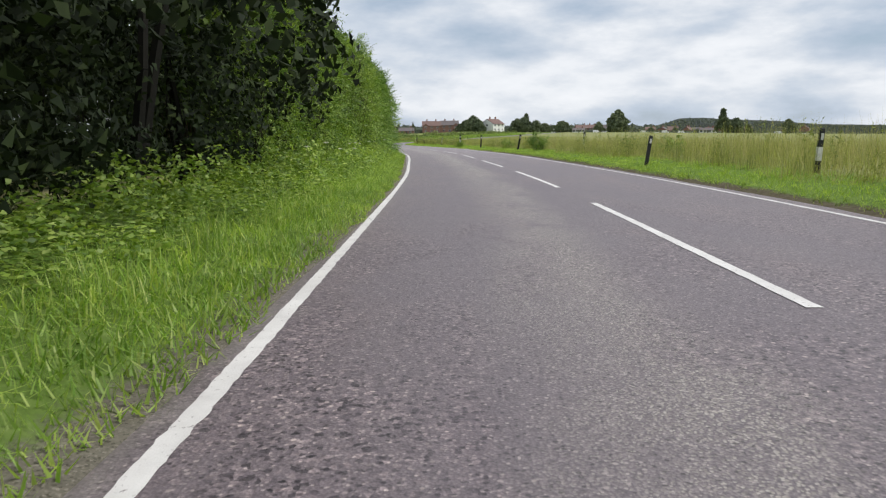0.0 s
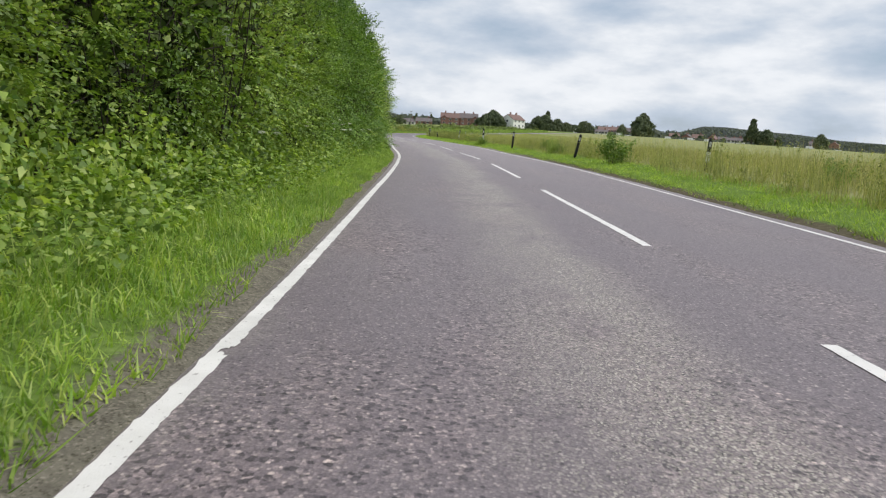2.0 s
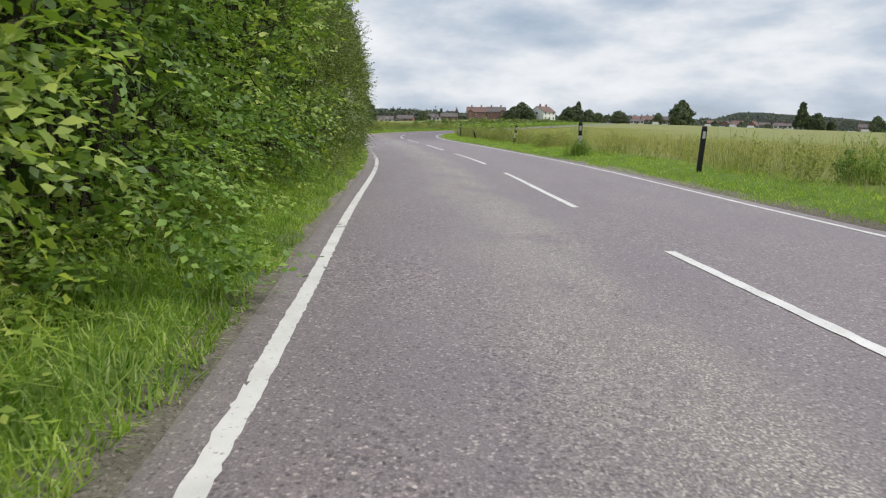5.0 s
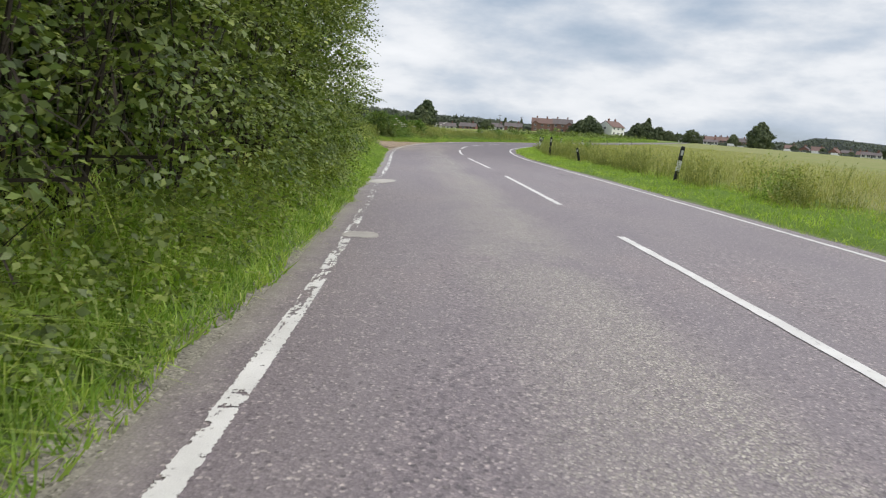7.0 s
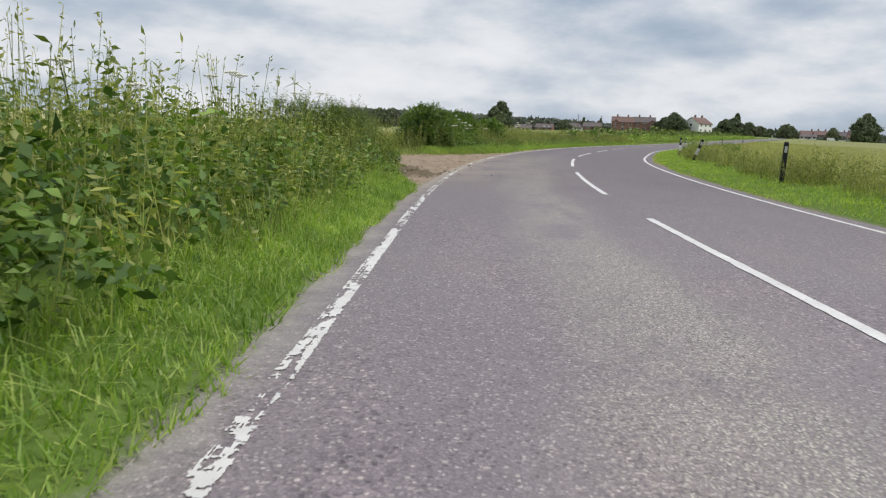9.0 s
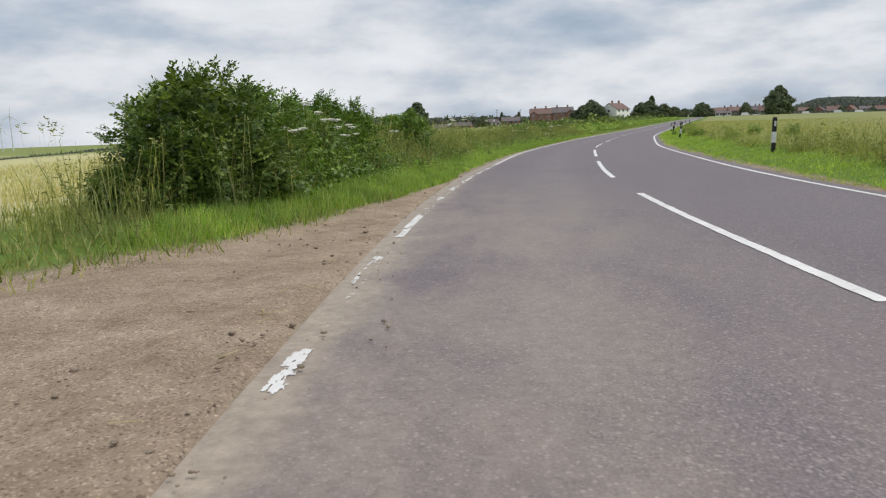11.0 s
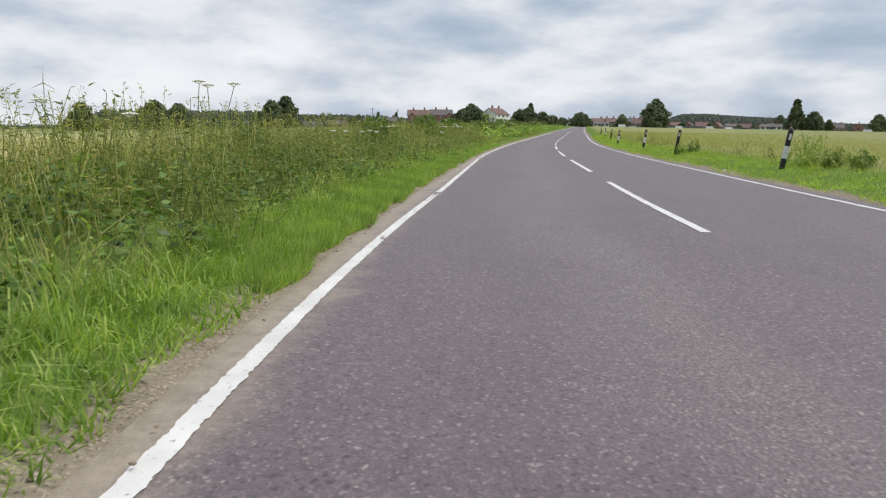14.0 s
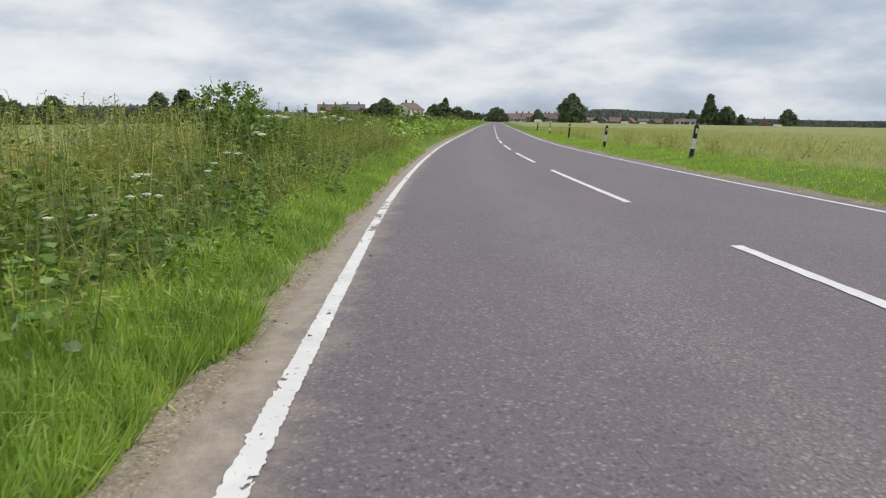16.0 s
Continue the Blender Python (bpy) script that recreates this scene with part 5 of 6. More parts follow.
    rows = [(s, 4.5 + 2.6 * g.beta(1, 1.8), g.uniform(0.7, 1.3), float(np.interp(s, [-16, 40, 90, 200], [1.25, 1.05, 0.8, 0.65])) * g.uniform(0.7, 1.15)) for s in np.r_[g.uniform(-14, 60, 190), g.uniform(60, 104, 190), g.uniform(104, 190, 50)]]
    merged("meadow_edge_plants", BANK_GRASS, scatter(tufts, rows, g), "rank green grass and weeds along the meadow's edge", "weeds")
    rows = [(s, 4.2 + 1.1 * g.beta(1.2, 1.8), g.uniform(0.8, 1.25), float(np.interp(s, [52, 60, 78, 90, 106], [0.5, 0.85, 0.8, 0.6, 0.45])) * g.uniform(0.55, 1.1)) for s in np.r_[g.uniform(56, 82, 120), g.uniform(82, 106, 60), g.normal(79.5, 1.0, 16)]]
    merged("rank_weed_band", RANK_WEED, scatter(tufts, rows, g), "brown-green rank weeds between the mown verge and the meadow", "weeds")
    rows = [(s0 + g.normal(0, 0.25), o0 + g.normal(0, 0.16), g.uniform(0.7, 1.1), g.uniform(0.8, 1.25)) for s0, o0, k in ((50.1, 3.8, 9), (33.3, 4.4, 9), (37.8, 5.2, 9), (24.8, 4.6, 5), (57.5, 4.4, 6), (112.0, 5.2, 7), (124.0, 4.6, 8)) for _ in range(k)]
    merged("verge_weed_clumps", LEAF_HEDGE, scatter(tufts, rows, g), "rank dark green weed clumps by the marker posts", "weeds")
    # wheat behind the gateway
    n = 90000
    st = g.uniform(66, 150, n)
    off = -(6.7 + 40 * g.beta(0.7, 2.4, n))
    ok = (st < 86.5) | (off < -7.6)
    st, off = st[ok], off[ok]
    x, y, z = land(st, off)
    v = short_blades(g, np.stack([x, y, z - 0.01], 1), 0.15, 0.022)
    merged("wheat_crop", WHEAT, [v], "ripening pale gold wheat in the field", "crop", 3)


def bm_path(bm, pts, radii, n=5):
    """One bent tube through the points."""
    rings = []
    for p, r in zip(pts, radii):
        rings.append([bm.verts.new((p[0] + r * math.cos(k * math.tau / n), p[1] + r * math.sin(k * math.tau / n), p[2])) for k in range(n)])
    for a, b in zip(rings, rings[1:]):
        for k in range(n):
            bm.faces.new((a[k], a[(k + 1) % n], b[(k + 1) % n], b[k]))
    bm.faces.new(rings[0][::-1])
    bm.faces.new(rings[-1])


def hogweed_parts(root, seed):
    g = random.Random(seed)
    for k in range(g.choice((2, 3))):
        a = g.uniform(0, math.tau)
        p, d = Vector((0.02 * math.cos(a), 0.02 * math.sin(a), -0.05)), Vector((math.cos(a) * 0.12, math.sin(a) * 0.12, 1))
        pts = [p]
        for j in range(3):
            p = p + d.normalized() * (0.33 + 0.05 * j) * g.uniform(0.9, 1.1)
            pts.append(p)
            d = d + Vector((g.gauss(0, 0.15), g.gauss(0, 0.15), 0))
        bm = bmesh.new()
        bm_path(bm, pts, (0.009, 0.0075, 0.006, 0.004))
        stalk = part("stalk", bm, WEED, root)
        bm = bmesh.new()
        for k in range(16):
            a, r = k * 2.4, 0.068 * math.sqrt((k + 0.5) / 16)
            c = p + Vector((math.cos(a) * r, math.sin(a) * r, 0.045 - r * 0.25))
            bm_tube(bm, p, c - Vector((0, 0, 0.004)), 0.0015, 0.0012, 3)
            bmesh.ops.create_icosphere(bm, subdivisions=1, radius=0.0155, matrix=Matrix.Translation(c) @ Matrix.Diagonal((1, 1, 0.45, 1)))
        part("flower_head", bm, FLOWER, stalk, "flat cream-white flower head")
    gg = np.random.default_rng(seed)
    c = np.stack([gg.normal(0, 0.09, 90), gg.normal(0, 0.09, 90), gg.uniform(0.05, 0.7, 90)], 1)
    v = leaf_quads(gg, c, unit(gg.normal(0, 1, (90, 3)) + [0, 0, 1.0]), 0.06, 0.026)
    part_mesh("foliage", mesh_from("foliage", v, quads(v), LEAF_FRESH), root)


def build_hogweed():
    first = []
    rnd = random.Random(8)
    spots = [(-4.2, -4.3, 0.9), (-2.2, -4.0, 0.8), (2.5, -4.3, 0.9), (9, -4.2, 0.9), (13, -4.3, 1.1), (16.3, -4.1, 1.0), (17.0, -4.15, 1.1), (17.8, -4.0, 1.0), (18.8, -4.2, 1.15), (20.5, -4.0, 0.9), (22.5, -3.9, 1.0), (41.8, -4.2, 1.5),
             (42.5, -4.1, 1.45), (44.0, -4.0, 1.3), (46, -3.95, 1.2), (63, -4.4, 1.4), (67, -4.4, 1.3), (73.6, -4.7, 1.5), (77.9, -5.0, 1.35), (89.6, -4.3, 1.05), (90.2, -4.35, 1.2), (90.9, -4.3, 1.25), (91.6, -4.3, 1.1), (92.2, -4.25, 1.0), (90.6, -4.45, 1.35), (95.5, -4.2, 1.0), (104, -4.6, 1.4), (105.6, -4.6, 1.6), (107.9, -4.7, 1.75), (109.6, -4.8, 1.6), (70.4, -4.8, 1.55), (115.2, -4.9, 1.45)]
    spots += [(112, -4.5, 1.1), (118.5, -4.2, 1.0), (121.0, -4.3, 1.0), (124, -4.4, 1.05), (126.8, -3.95, 0.6), (128.0, -3.9, 0.5), (128.7, -3.85, 0.55), (129.2, -4.0, 0.6), (130.4, -3.95, 0.62), (131.5, -4.05, 0.7), (133.0, -4.1, 0.9), (134.4, -4.3, 1.1),
             (136, -4.2, 1.15), (137.4, -4.4, 1.2), (139, -4.3, 1.2), (141.5, -4.4, 1.15), (145, -4.3, 1.1)]
    for k, (st, off, sc) in enumerate(spots):
        sc *= 0.74 if 60 < st < 80 else 0.70 if st > 100 else 0.78 if st > 80 else 0.72 if st < 30 else 1.0
        if k < 4:
            r = empty("hogweed", stand(st, off, rnd.uniform(0, 360), 1, 0.02), "cow parsley plant with flat white flower heads", "wildflower", "white wildflowers on the bank")
            hogweed_parts(r, 90 + k)
            r.scale = (sc,) * 3
            first.append(r)
        else:
            place_copy(first[k % 4], st, off, rnd.uniform(0, 360), sc, 0.02)


def build_bushes():
    rnd = random.Random(12)
    # this elder's leaves are coloured darker to show its front in shade
    a = make_spray_shrub("elder_bush", "elder bush beside the field gateway, leaf colour darkened for its shaded front", "bush", "bushes on the bank", 81, LEAF_DIMMED, stand(88.6, -5.2, 10, 1, 0.05), 1.52, 0.92, 0.9, 7,
                         n_lobes=30, n_sprays=24, n_leaves=11, length=0.078, width=0.040, lobe=(0.2, 0.38), spray=(0.14, 0.28), inner=2600, open_side=3.14)
    b = make_spray_shrub("elder_bush", "bright green elder bush on the bank", "bush", "bushes on the bank", 82, LEAF_ELDER, stand(90.0, -5.35, 80, 1, 0.05), 1.4, 0.95, 0.9, 7,
                         n_lobes=30, n_sprays=22, n_leaves=11, length=0.074, width=0.038, lobe=(0.2, 0.4), spray=(0.14, 0.3), inner=2200, open_side=3.14)
    far = make_spray_shrub("elder_bush", "green elder bush on the bank", "bush", "bushes on the bank", 86, LEAF_ELDER, stand(107.0, -5.8, 30, 0.6, 0.05), 1.4, 0.95, 0.9, 5,
                           n_lobes=26, n_sprays=15, n_leaves=9, length=0.092, width=0.048, lobe=(0.2, 0.4), spray=(0.14, 0.3), inner=700, open_side=3.14)
    for st, off, h in ((89.4, -5.6, 1.45), (88.0, -5.4, 1.1), (88.9, -4.8, 1.0), (87.7, -5.75, 0.55)):
        place_copy(a, st, off, rnd.uniform(0, 360), h / 1.6)
    for k, (st, off, h) in enumerate(((90.3, -4.95, 1.02), (91.2, -5.35, 1.34), (92.1, -5.05, 1.15), (93.2, -5.25, 1.36), (94.7, -5.15, 1.3), (99.7, -5.0, 1.35), (100.9, -5.2, 1.45), (125.4, -5.0, 1.1), (126.7, -5.2, 1.2), (118.0, -5.4, 0.95), (135.8, -5.2, 1.15), (137.6, -5.4, 1.25), (139.0, -5.3, 1.2),
                                      (147.5, -5.6, 1.5), (155, -6.0, 1.4), (164, -5.8, 1.3), (178, -6.0, 1.3), (134.6, -4.9, 1.45))):
        place_copy(b if st < 102 else far, st, off, rnd.uniform(0, 360), h / 1.45 * (1.0 if st < 96 else 0.92 if st < 102 else 0.76))
    d = make_spray_shrub("sallow_shrub", "small-leaved olive-green sallow beside the field gateway", "bush", "bushes on the bank", 87, LEAF_OLIVE, stand(76.4, -4.7, 15, 1, 0.05), 1.1, 0.7, 0.65, 6,
                         n_lobes=26, n_sprays=22, n_leaves=12, length=0.048, width=0.017, lobe=(0.16, 0.3), spray=(0.14, 0.34), droop=0.05, inner=1500, open_side=3.14)
    for st, off, h in ((75.4, -4.6, 1.05), (77.3, -4.75, 1.0), (78.2, -5.0, 0.95), (76.9, -5.4, 1.1), (75.0, -5.3, 1.1)):
        place_copy(d, st, off, rnd.uniform(0, 360), h / 1.1)
    c = make_shrub("low_bush", "small dark green bush in the meadow verge", "bush", "bushes in the meadow", 83, LEAF_HEDGE, stand(24.6, 4.35, 0, 1, 0.03), 1.05, 0.5, 0.5,
                   n_clumps=26, n_leaves=1500, length=0.08, width=0.045, low=0.05, top_sprigs=3)
    for st, off, h in ((50.0, 3.78, 0.52), (33.4, 4.7, 0.5), (38.5, 5.3, 0.55), (123.2, 4.75, 0.42), (122.2, 4.9, 0.4), (134.2, 3.95, 0.36), (134.8, 4.5, 0.4), (112, 7.5, 0.55), (118.5, 7.0, 0.6), (9, 6.4, 0.75), (15, 6.6, 0.6)):
        place_copy(c, st, off, rnd.uniform(0, 360), h)


def flowering_elder():
    """An elder at the hedge's foot in blossom."""
    root = make_spray_shrub("flowering_elder_bush", "elder bush with cream blossom in front of the hedge", "bush", "bushes on the bank", 85, LEAF_FRESH, stand(42.6, -4.0, 0, 1, 0.05), 1.9, 0.62, 0.75, 6,
                            n_lobes=22, n_sprays=15, n_leaves=9, length=0.095, width=0.040, lobe=(0.22, 0.38), spray=(0.18, 0.36), inner=400)
    g = random.Random(6)
    for x, y, z, r in ((0.72, -0.42, 1.42, 0.09), (0.76, -0.30, 1.30, 0.07), (0.7, -0.34, 1.56, 0.06), (0.66, 0.1, 1.78, 0.08), (0.7, 0.35, 1.6, 0.06)):
        bm = bmesh.new()
        for k in range(60):
            d = Vector((g.gauss(0.5, 0.7), g.gauss(0, 0.8), g.gauss(0.1, 0.8))).normalized() * r * math.sqrt(g.uniform(0.4, 1))
            bmesh.ops.create_icosphere(bm, subdivisions=1, radius=r * 0.17, matrix=Matrix.Translation(Vector((x, y, z)) + d))
        part("flower_head", bm, FLOWER, root, "cream-white blossom head")


def dock_plants():
    """Rusty seeding docks and dead stalks at the hedge's foot."""
    g = random.Random(17)
    first = None
    for st, off, sc in ((42.3, -3.85, 1.0), (42.9, -3.75, 0.85), (43.3, -3.9, 0.95), (44.6, -3.85, 0.8), (62.0, -4.1, 1.0), (96.4, -3.75, 0.6)):
        if first:
            place_copy(first, st, off, g.uniform(0, 360), sc, 0.02)
            continue
        first = empty("dock_plant", stand(st, off, 20, 1, 0.02), "seeding dock with rusty brown heads at the hedge's foot", "wildflower", "docks at the hedge's foot")
        for k in range(3):
            a = k * 2.1
            tip = Vector((0.22 * math.cos(a), 0.22 * math.sin(a), 0.95 - 0.1 * k))
            bm = bmesh.new()
            bm_path(bm, [(0, 0, -0.05), tip * 0.5 + Vector((0, 0, 0.05)), tip], (0.007, 0.005, 0.003))
            stalk = part("stalk", bm, WHEAT, first, "pale dead stalk")
            gg = np.random.default_rng(70 + k)
            t = gg.uniform(0.55, 1.0, 120)
            c = np.array(tip)[None] * t[:, None] + gg.normal(0, 0.018, (120, 3))
            v = leaf_quads(gg, c, unit(gg.normal(0, 1, (120, 3))), 0.03, 0.018)
            tagged(part_mesh("seed_head", mesh_from("seed_head", v, quads(v), DOCK_BROWN), stalk), "rusty brown seed head", kind="stuff")


build_hedge()
flowering_elder()
dock_plants()
build_bank()
build_verge_grass()
build_hogweed()
build_bushes()

# ---- small things on the road's edge ----
def silt_patch():
    g = np.random.default_rng(33)
    ring = [(57.06, -2.88), (56.98, -2.82), (56.97, -2.74), (57.04, -2.64), (57.25, -2.57), (57.5, -2.48), (57.78, -2.47), (57.98, -2.55), (57.95, -2.7), (57.85, -2.84), (57.5, -2.92), (57.2, -2.94)]
    pts = []
    for (s0, o0), (s1, o1) in zip(ring, ring[1:] + ring[:1]):
        for k in range(5):
            pts.append((s0 + (s1 - s0) * k / 5 + g.normal(0, 0.012), o0 + (o1 - o0) * k / 5 + g.normal(0, 0.012)))
    pts.insert(0, (57.45, -2.75))
    st, off = np.array(pts).T
    x, y = at_road(st, off)
    z = rise(x, y) + 0.03 * (1 - (off / 2.8) ** 2) - 0.03 + np.where(np.arange(len(st)) == 0, 0.009, 0.0045)
    n = len(st) - 1
    faces = np.array([(0, 1 + k, 1 + (k + 1) % n) for k in range(n)])
    tagged(new("silt_patch", mesh_from("silt_patch", np.stack([x, y, z], -1), faces, PALE_PATCH)), "pale dried silt filling a pothole at the road's edge", "silt patch", kind="structure")


def small_silt(st0, off0, ls, lo, seed):
    g = np.random.default_rng(seed)
    a = np.linspace(0, math.tau, 37)[:-1]
    r = (np.abs(np.cos(a)) ** 3.2 + np.abs(np.sin(a)) ** 3.2) ** (-1 / 3.2) * (1 + 0.06 * np.sin(3 * a + 1) + 0.04 * np.sin(7 * a) + g.normal(0, 0.015, 36))
    st, off = np.r_[st0, st0 + np.cos(a) * ls * r], np.r_[off0, off0 + np.sin(a) * lo * r]
    x, y = at_road(st, off)
    z = rise(x, y) + 0.03 * (1 - (off / 2.8) ** 2) - 0.03 + np.where(np.arange(37) == 0, 0.008, 0.004)
    faces = np.array([(0, 1 + k, 1 + (k + 1) % 36) for k in range(36)])
    tagged(new("silt_patch", mesh_from("silt_patch", np.stack([x, y, z], -1), faces, SILT_GREY)), "small pale silt patch on the edge line", "silt patch", kind="structure")


def clods():
    """Crumbs of dry earth and gravel by the gateway and along the edge."""
    g = np.random.default_rng(21)
    ico = bmesh.new()
    bmesh.ops.create_icosphere(ico, subdivisions=1, radius=1)
    base_v = np.array([v.co[:] for v in ico.verts])
    base_f = np.array([[v.index for v in f.verts] for f in ico.faces])
    ico.free()
    n = 1300
    st = np.r_[g.normal(81, 4.0, n // 2), g.uniform(80, 150, n - n // 2)]
    off = np.r_[-3.2 - np.abs(g.normal(0, 1.2, n // 2)) + g.uniform(0, 0.8, n // 2), -3.1 + g.normal(0, 0.14, n - n // 2)]
    ok = (off < -2.2) & (off > -6.5)
    st, off = st[ok], off[ok]
    x, y, z = land(st, off)
    z = np.maximum(z, rise(x, y) - 0.012)
    size = np.clip(g.lognormal(-4.95, 0.5, len(st)), 0.004, 0.026)
    vs, fs = [], []
    for i in range(len(st)):
        v = base_v * (1 + g.normal(0, 0.2, (len(base_v), 1))) * size[i] * [1.2, 1.0, 0.6]
        vs.append(turn_z(v, g.uniform(0, 6)) + [x[i], y[i], z[i] + size[i] * 0.3])
        fs.append(base_f + i * len(base_v))
    tagged(new("earth_crumbs", mesh_from("earth_crumbs", np.concatenate(vs), np.concatenate(fs), CLOD)), "crumbs of dry earth and gravel by the gateway", "gravel", kind="stuff")


def soil_clods():
    """Lumps of dark damp earth pushed up at the gateway's rim."""
    g = np.random.default_rng(23)
    ico = bmesh.new()
    bmesh.ops.create_icosphere(ico, subdivisions=1, radius=1)
    base_v = np.array([v.co[:] for v in ico.verts])
    base_f = np.array([[v.index for v in f.verts] for f in ico.faces])
    ico.free()
    st = np.r_[g.uniform(75.6, 79.8, 420), g.normal(79.6, 0.5, 160), g.uniform(76.6, 79.2, 70)]
    off = np.r_[-3.5 - np.abs(g.normal(0, 0.5, 420)), -4.3 - 0.5 * np.abs(g.normal(0, 1, 160)), -2.98 + g.normal(0, 0.05, 70)]
    x, y, z = land(st, off)
    z = np.maximum(z, rise(x, y) - 0.012)
    size = np.clip(g.lognormal(-4.9, 0.5, len(st)), 0.004, 0.022)
    size[580:] *= 0.8
    vs, fs = [], []
    for i in range(len(st)):
        v = base_v * (1 + g.normal(0, 0.38, (len(base_v), 1))) * size[i] * [1.4, 1.0, 0.55]
        vs.append(turn_z(v, g.uniform(0, 6)) + [x[i], y[i], z[i] + size[i] * 0.2])
        fs.append(base_f + i * len(base_v))
    tagged(new("soil_clods", mesh_from("soil_clods", np.concatenate(vs), np.concatenate(fs), DAMP_SOIL)), "dark lumps of damp earth at the gateway's rim", "soil", kind="stuff")


def straw():
    g = np.random.default_rng(27)
    n = 420
    st = np.r_[g.uniform(10, 60, 150), g.normal(78.9, 0.2, 70), g.uniform(76, 150, n - 220)]
    off = -3.08 - np.abs(g.normal(0, 0.12, n))
    off[150:220] = -2.72 + g.normal(0, 0.09, 70)
    x, y, z = land(st, off)
    z = np.maximum(z, rise(x, y) - 0.012) + 0.012
    a = g.uniform(0, math.tau, n)
    L, w = g.uniform(0.06, 0.28, n)[:, None] / 2, 0.003
    L[150:220] *= 0.4
    d = np.stack([np.cos(a), np.sin(a), g.normal(0, 0.12, n)], 1)
    s = np.stack([-np.sin(a), np.cos(a), 0 * a], 1) * w
    c = np.stack([x, y, z], 1)
    v = np.stack([c - d * L - s, c - d * L + s, c + d * L + s, c + d * L - s], 1).reshape(-1, 3)
    v[:, 2] = np.maximum(v[:, 2], np.repeat(z, 4) - 0.006)
    tagged(new("dry_straw", mesh_from("dry_straw", v, quads(v), WHEAT)), "scattered dry straw along the asphalt edge", "straw", kind="stuff")


def litter(st, off, size, seed):
    """A crumpled scrap of paper lying in the grass."""
    g = np.random.default_rng(seed)
    n = 5
    u, v = np.meshgrid(np.linspace(-1, 1, n), np.linspace(-1, 1, n), indexing="ij")
    x, y, z = (float(c) for c in land(st, off))
    P = np.stack([u * size + g.normal(0, size * 0.15, u.shape), v * size * 0.6 + g.normal(0, size * 0.12, u.shape), np.abs(g.normal(0.02, size * 0.18, u.shape))], -1).reshape(-1, 3)
    P = turn_z(P, g.uniform(0, 6)) + [x, y, max(z, float(rise(x, y)) - 0.01) + 0.01]
    idx = np.arange(n * n).reshape(n, n)
    f = np.stack([idx[:-1, :-1], idx[:-1, 1:], idx[1:, 1:], idx[1:, :-1]], -1).reshape(-1, 4)
    tagged(new("paper_scrap", mesh_from("paper_scrap", P, f, LITTER)), "crumpled white paper scrap lying on the verge", "litter", "litter on the verge")


def stone(st, off, size, seed):
    bm = bmesh.new()
    bmesh.ops.create_icosphere(bm, subdivisions=2, radius=1)
    g = random.Random(seed)
    for v in bm.verts:
        v.co = Vector((v.co.x * 1.25, v.co.y, v.co.z * 0.75)) * size * (1 + g.uniform(-0.16, 0.16))
    me = bpy.data.meshes.new("loose_stone")
    bm.to_mesh(me)
    bm.free()
    me.materials.append(STONE_DARK)
    x, y = (float(c) for c in at_road(st, off))
    ob = new("loose_stone", me)
    ob.matrix_world = pose(x, y, float(rise(x, y)) + 0.03 * (1 - (off / 2.8) ** 2) - 0.03 + size * 0.6, 0, 0, seed * 50)
    tagged(ob, "dark loose stone lying on the asphalt", "stone", "loose stones")


def tar_seam(st0, st1, off0, off1, width, seed):
    """A crooked dark seam where the surface was patched."""
    g = np.random.default_rng(seed)
    n = 40
    t = np.linspace(0, 1, n)
    st = st0 + (st1 - st0) * t
    mid = off0 + (off1 - off0) * t + np.cumsum(g.normal(0, 0.012, n))
    w = width * (0.35 + 0.65 * np.sin(np.pi * t)) * g.uniform(0.5, 1.3, n) / 2
    U = np.stack([mid - w, mid + w], 1)
    V = np.repeat(st[:, None], 2, 1)
    X, Y = at_road(V, U)
    Z = rise(X, Y) + 0.03 * (1 - (U / 2.8) ** 2) - 0.03 + 0.004
    idx = np.arange(2 * n).reshape(n, 2)
    f = np.stack([idx[:-1, 0], idx[:-1, 1], idx[1:, 1], idx[1:, 0]], -1)
    tagged(new("tar_seam", mesh_from("tar_seam", np.stack([X, Y, Z], -1), f, TAR)), "dark crooked tar seam in the asphalt", "tar seam", kind="structure")


def cross_crack(st, off0, off1, seed):
    g = np.random.default_rng(seed)
    n = 24
    off = np.linspace(off0, off1, n)
    mid = st + np.cumsum(g.normal(0, 0.008, n))
    w = 0.0035 * g.uniform(0.2, 1.6, n)
    V, U = np.stack([mid - w, mid + w], 1), np.repeat(off[:, None], 2, 1)
    X, Y = at_road(V, U)
    Z = rise(X, Y) + 0.03 * (1 - (U / 2.8) ** 2) - 0.03 + 0.009
    idx = np.arange(2 * n).reshape(n, 2)
    f = np.stack([idx[:-1, 0], idx[1:, 0], idx[1:, 1], idx[:-1, 1]], -1)
    tagged(new("road_crack", mesh_from("road_crack", np.stack([X, Y, Z], -1), f, TAR)), "dark crack running in from the road's edge", "crack", kind="structure")


cross_crack(122.25, -2.95, -2.2, 4)
litter(76.9, -3.72, 0.048, 1)
litter(77.35, -3.62, 0.04, 2)
litter(43.5, -3.06, 0.05, 3)
litter(124.7, 3.05, 0.06, 4)
for k, (st, off, size) in enumerate(((77.9, -1.9, 0.012), (77.7, -2.95, 0.014), (78.6, -3.6, 0.018), (79.4, -4.4, 0.02), (79.9, -4.1, 0.018), (78.2, -3.05, 0.012))):
    stone(st, off, size, k + 1)
tar_seam(110.0, 113.4, 2.12, 1.74, 0.05, 1)
tar_seam(62.5, 65.0, 2.0, 1.85, 0.05, 3)
silt_patch()
small_silt(50.78, -2.63, 0.19, 0.16, 5)
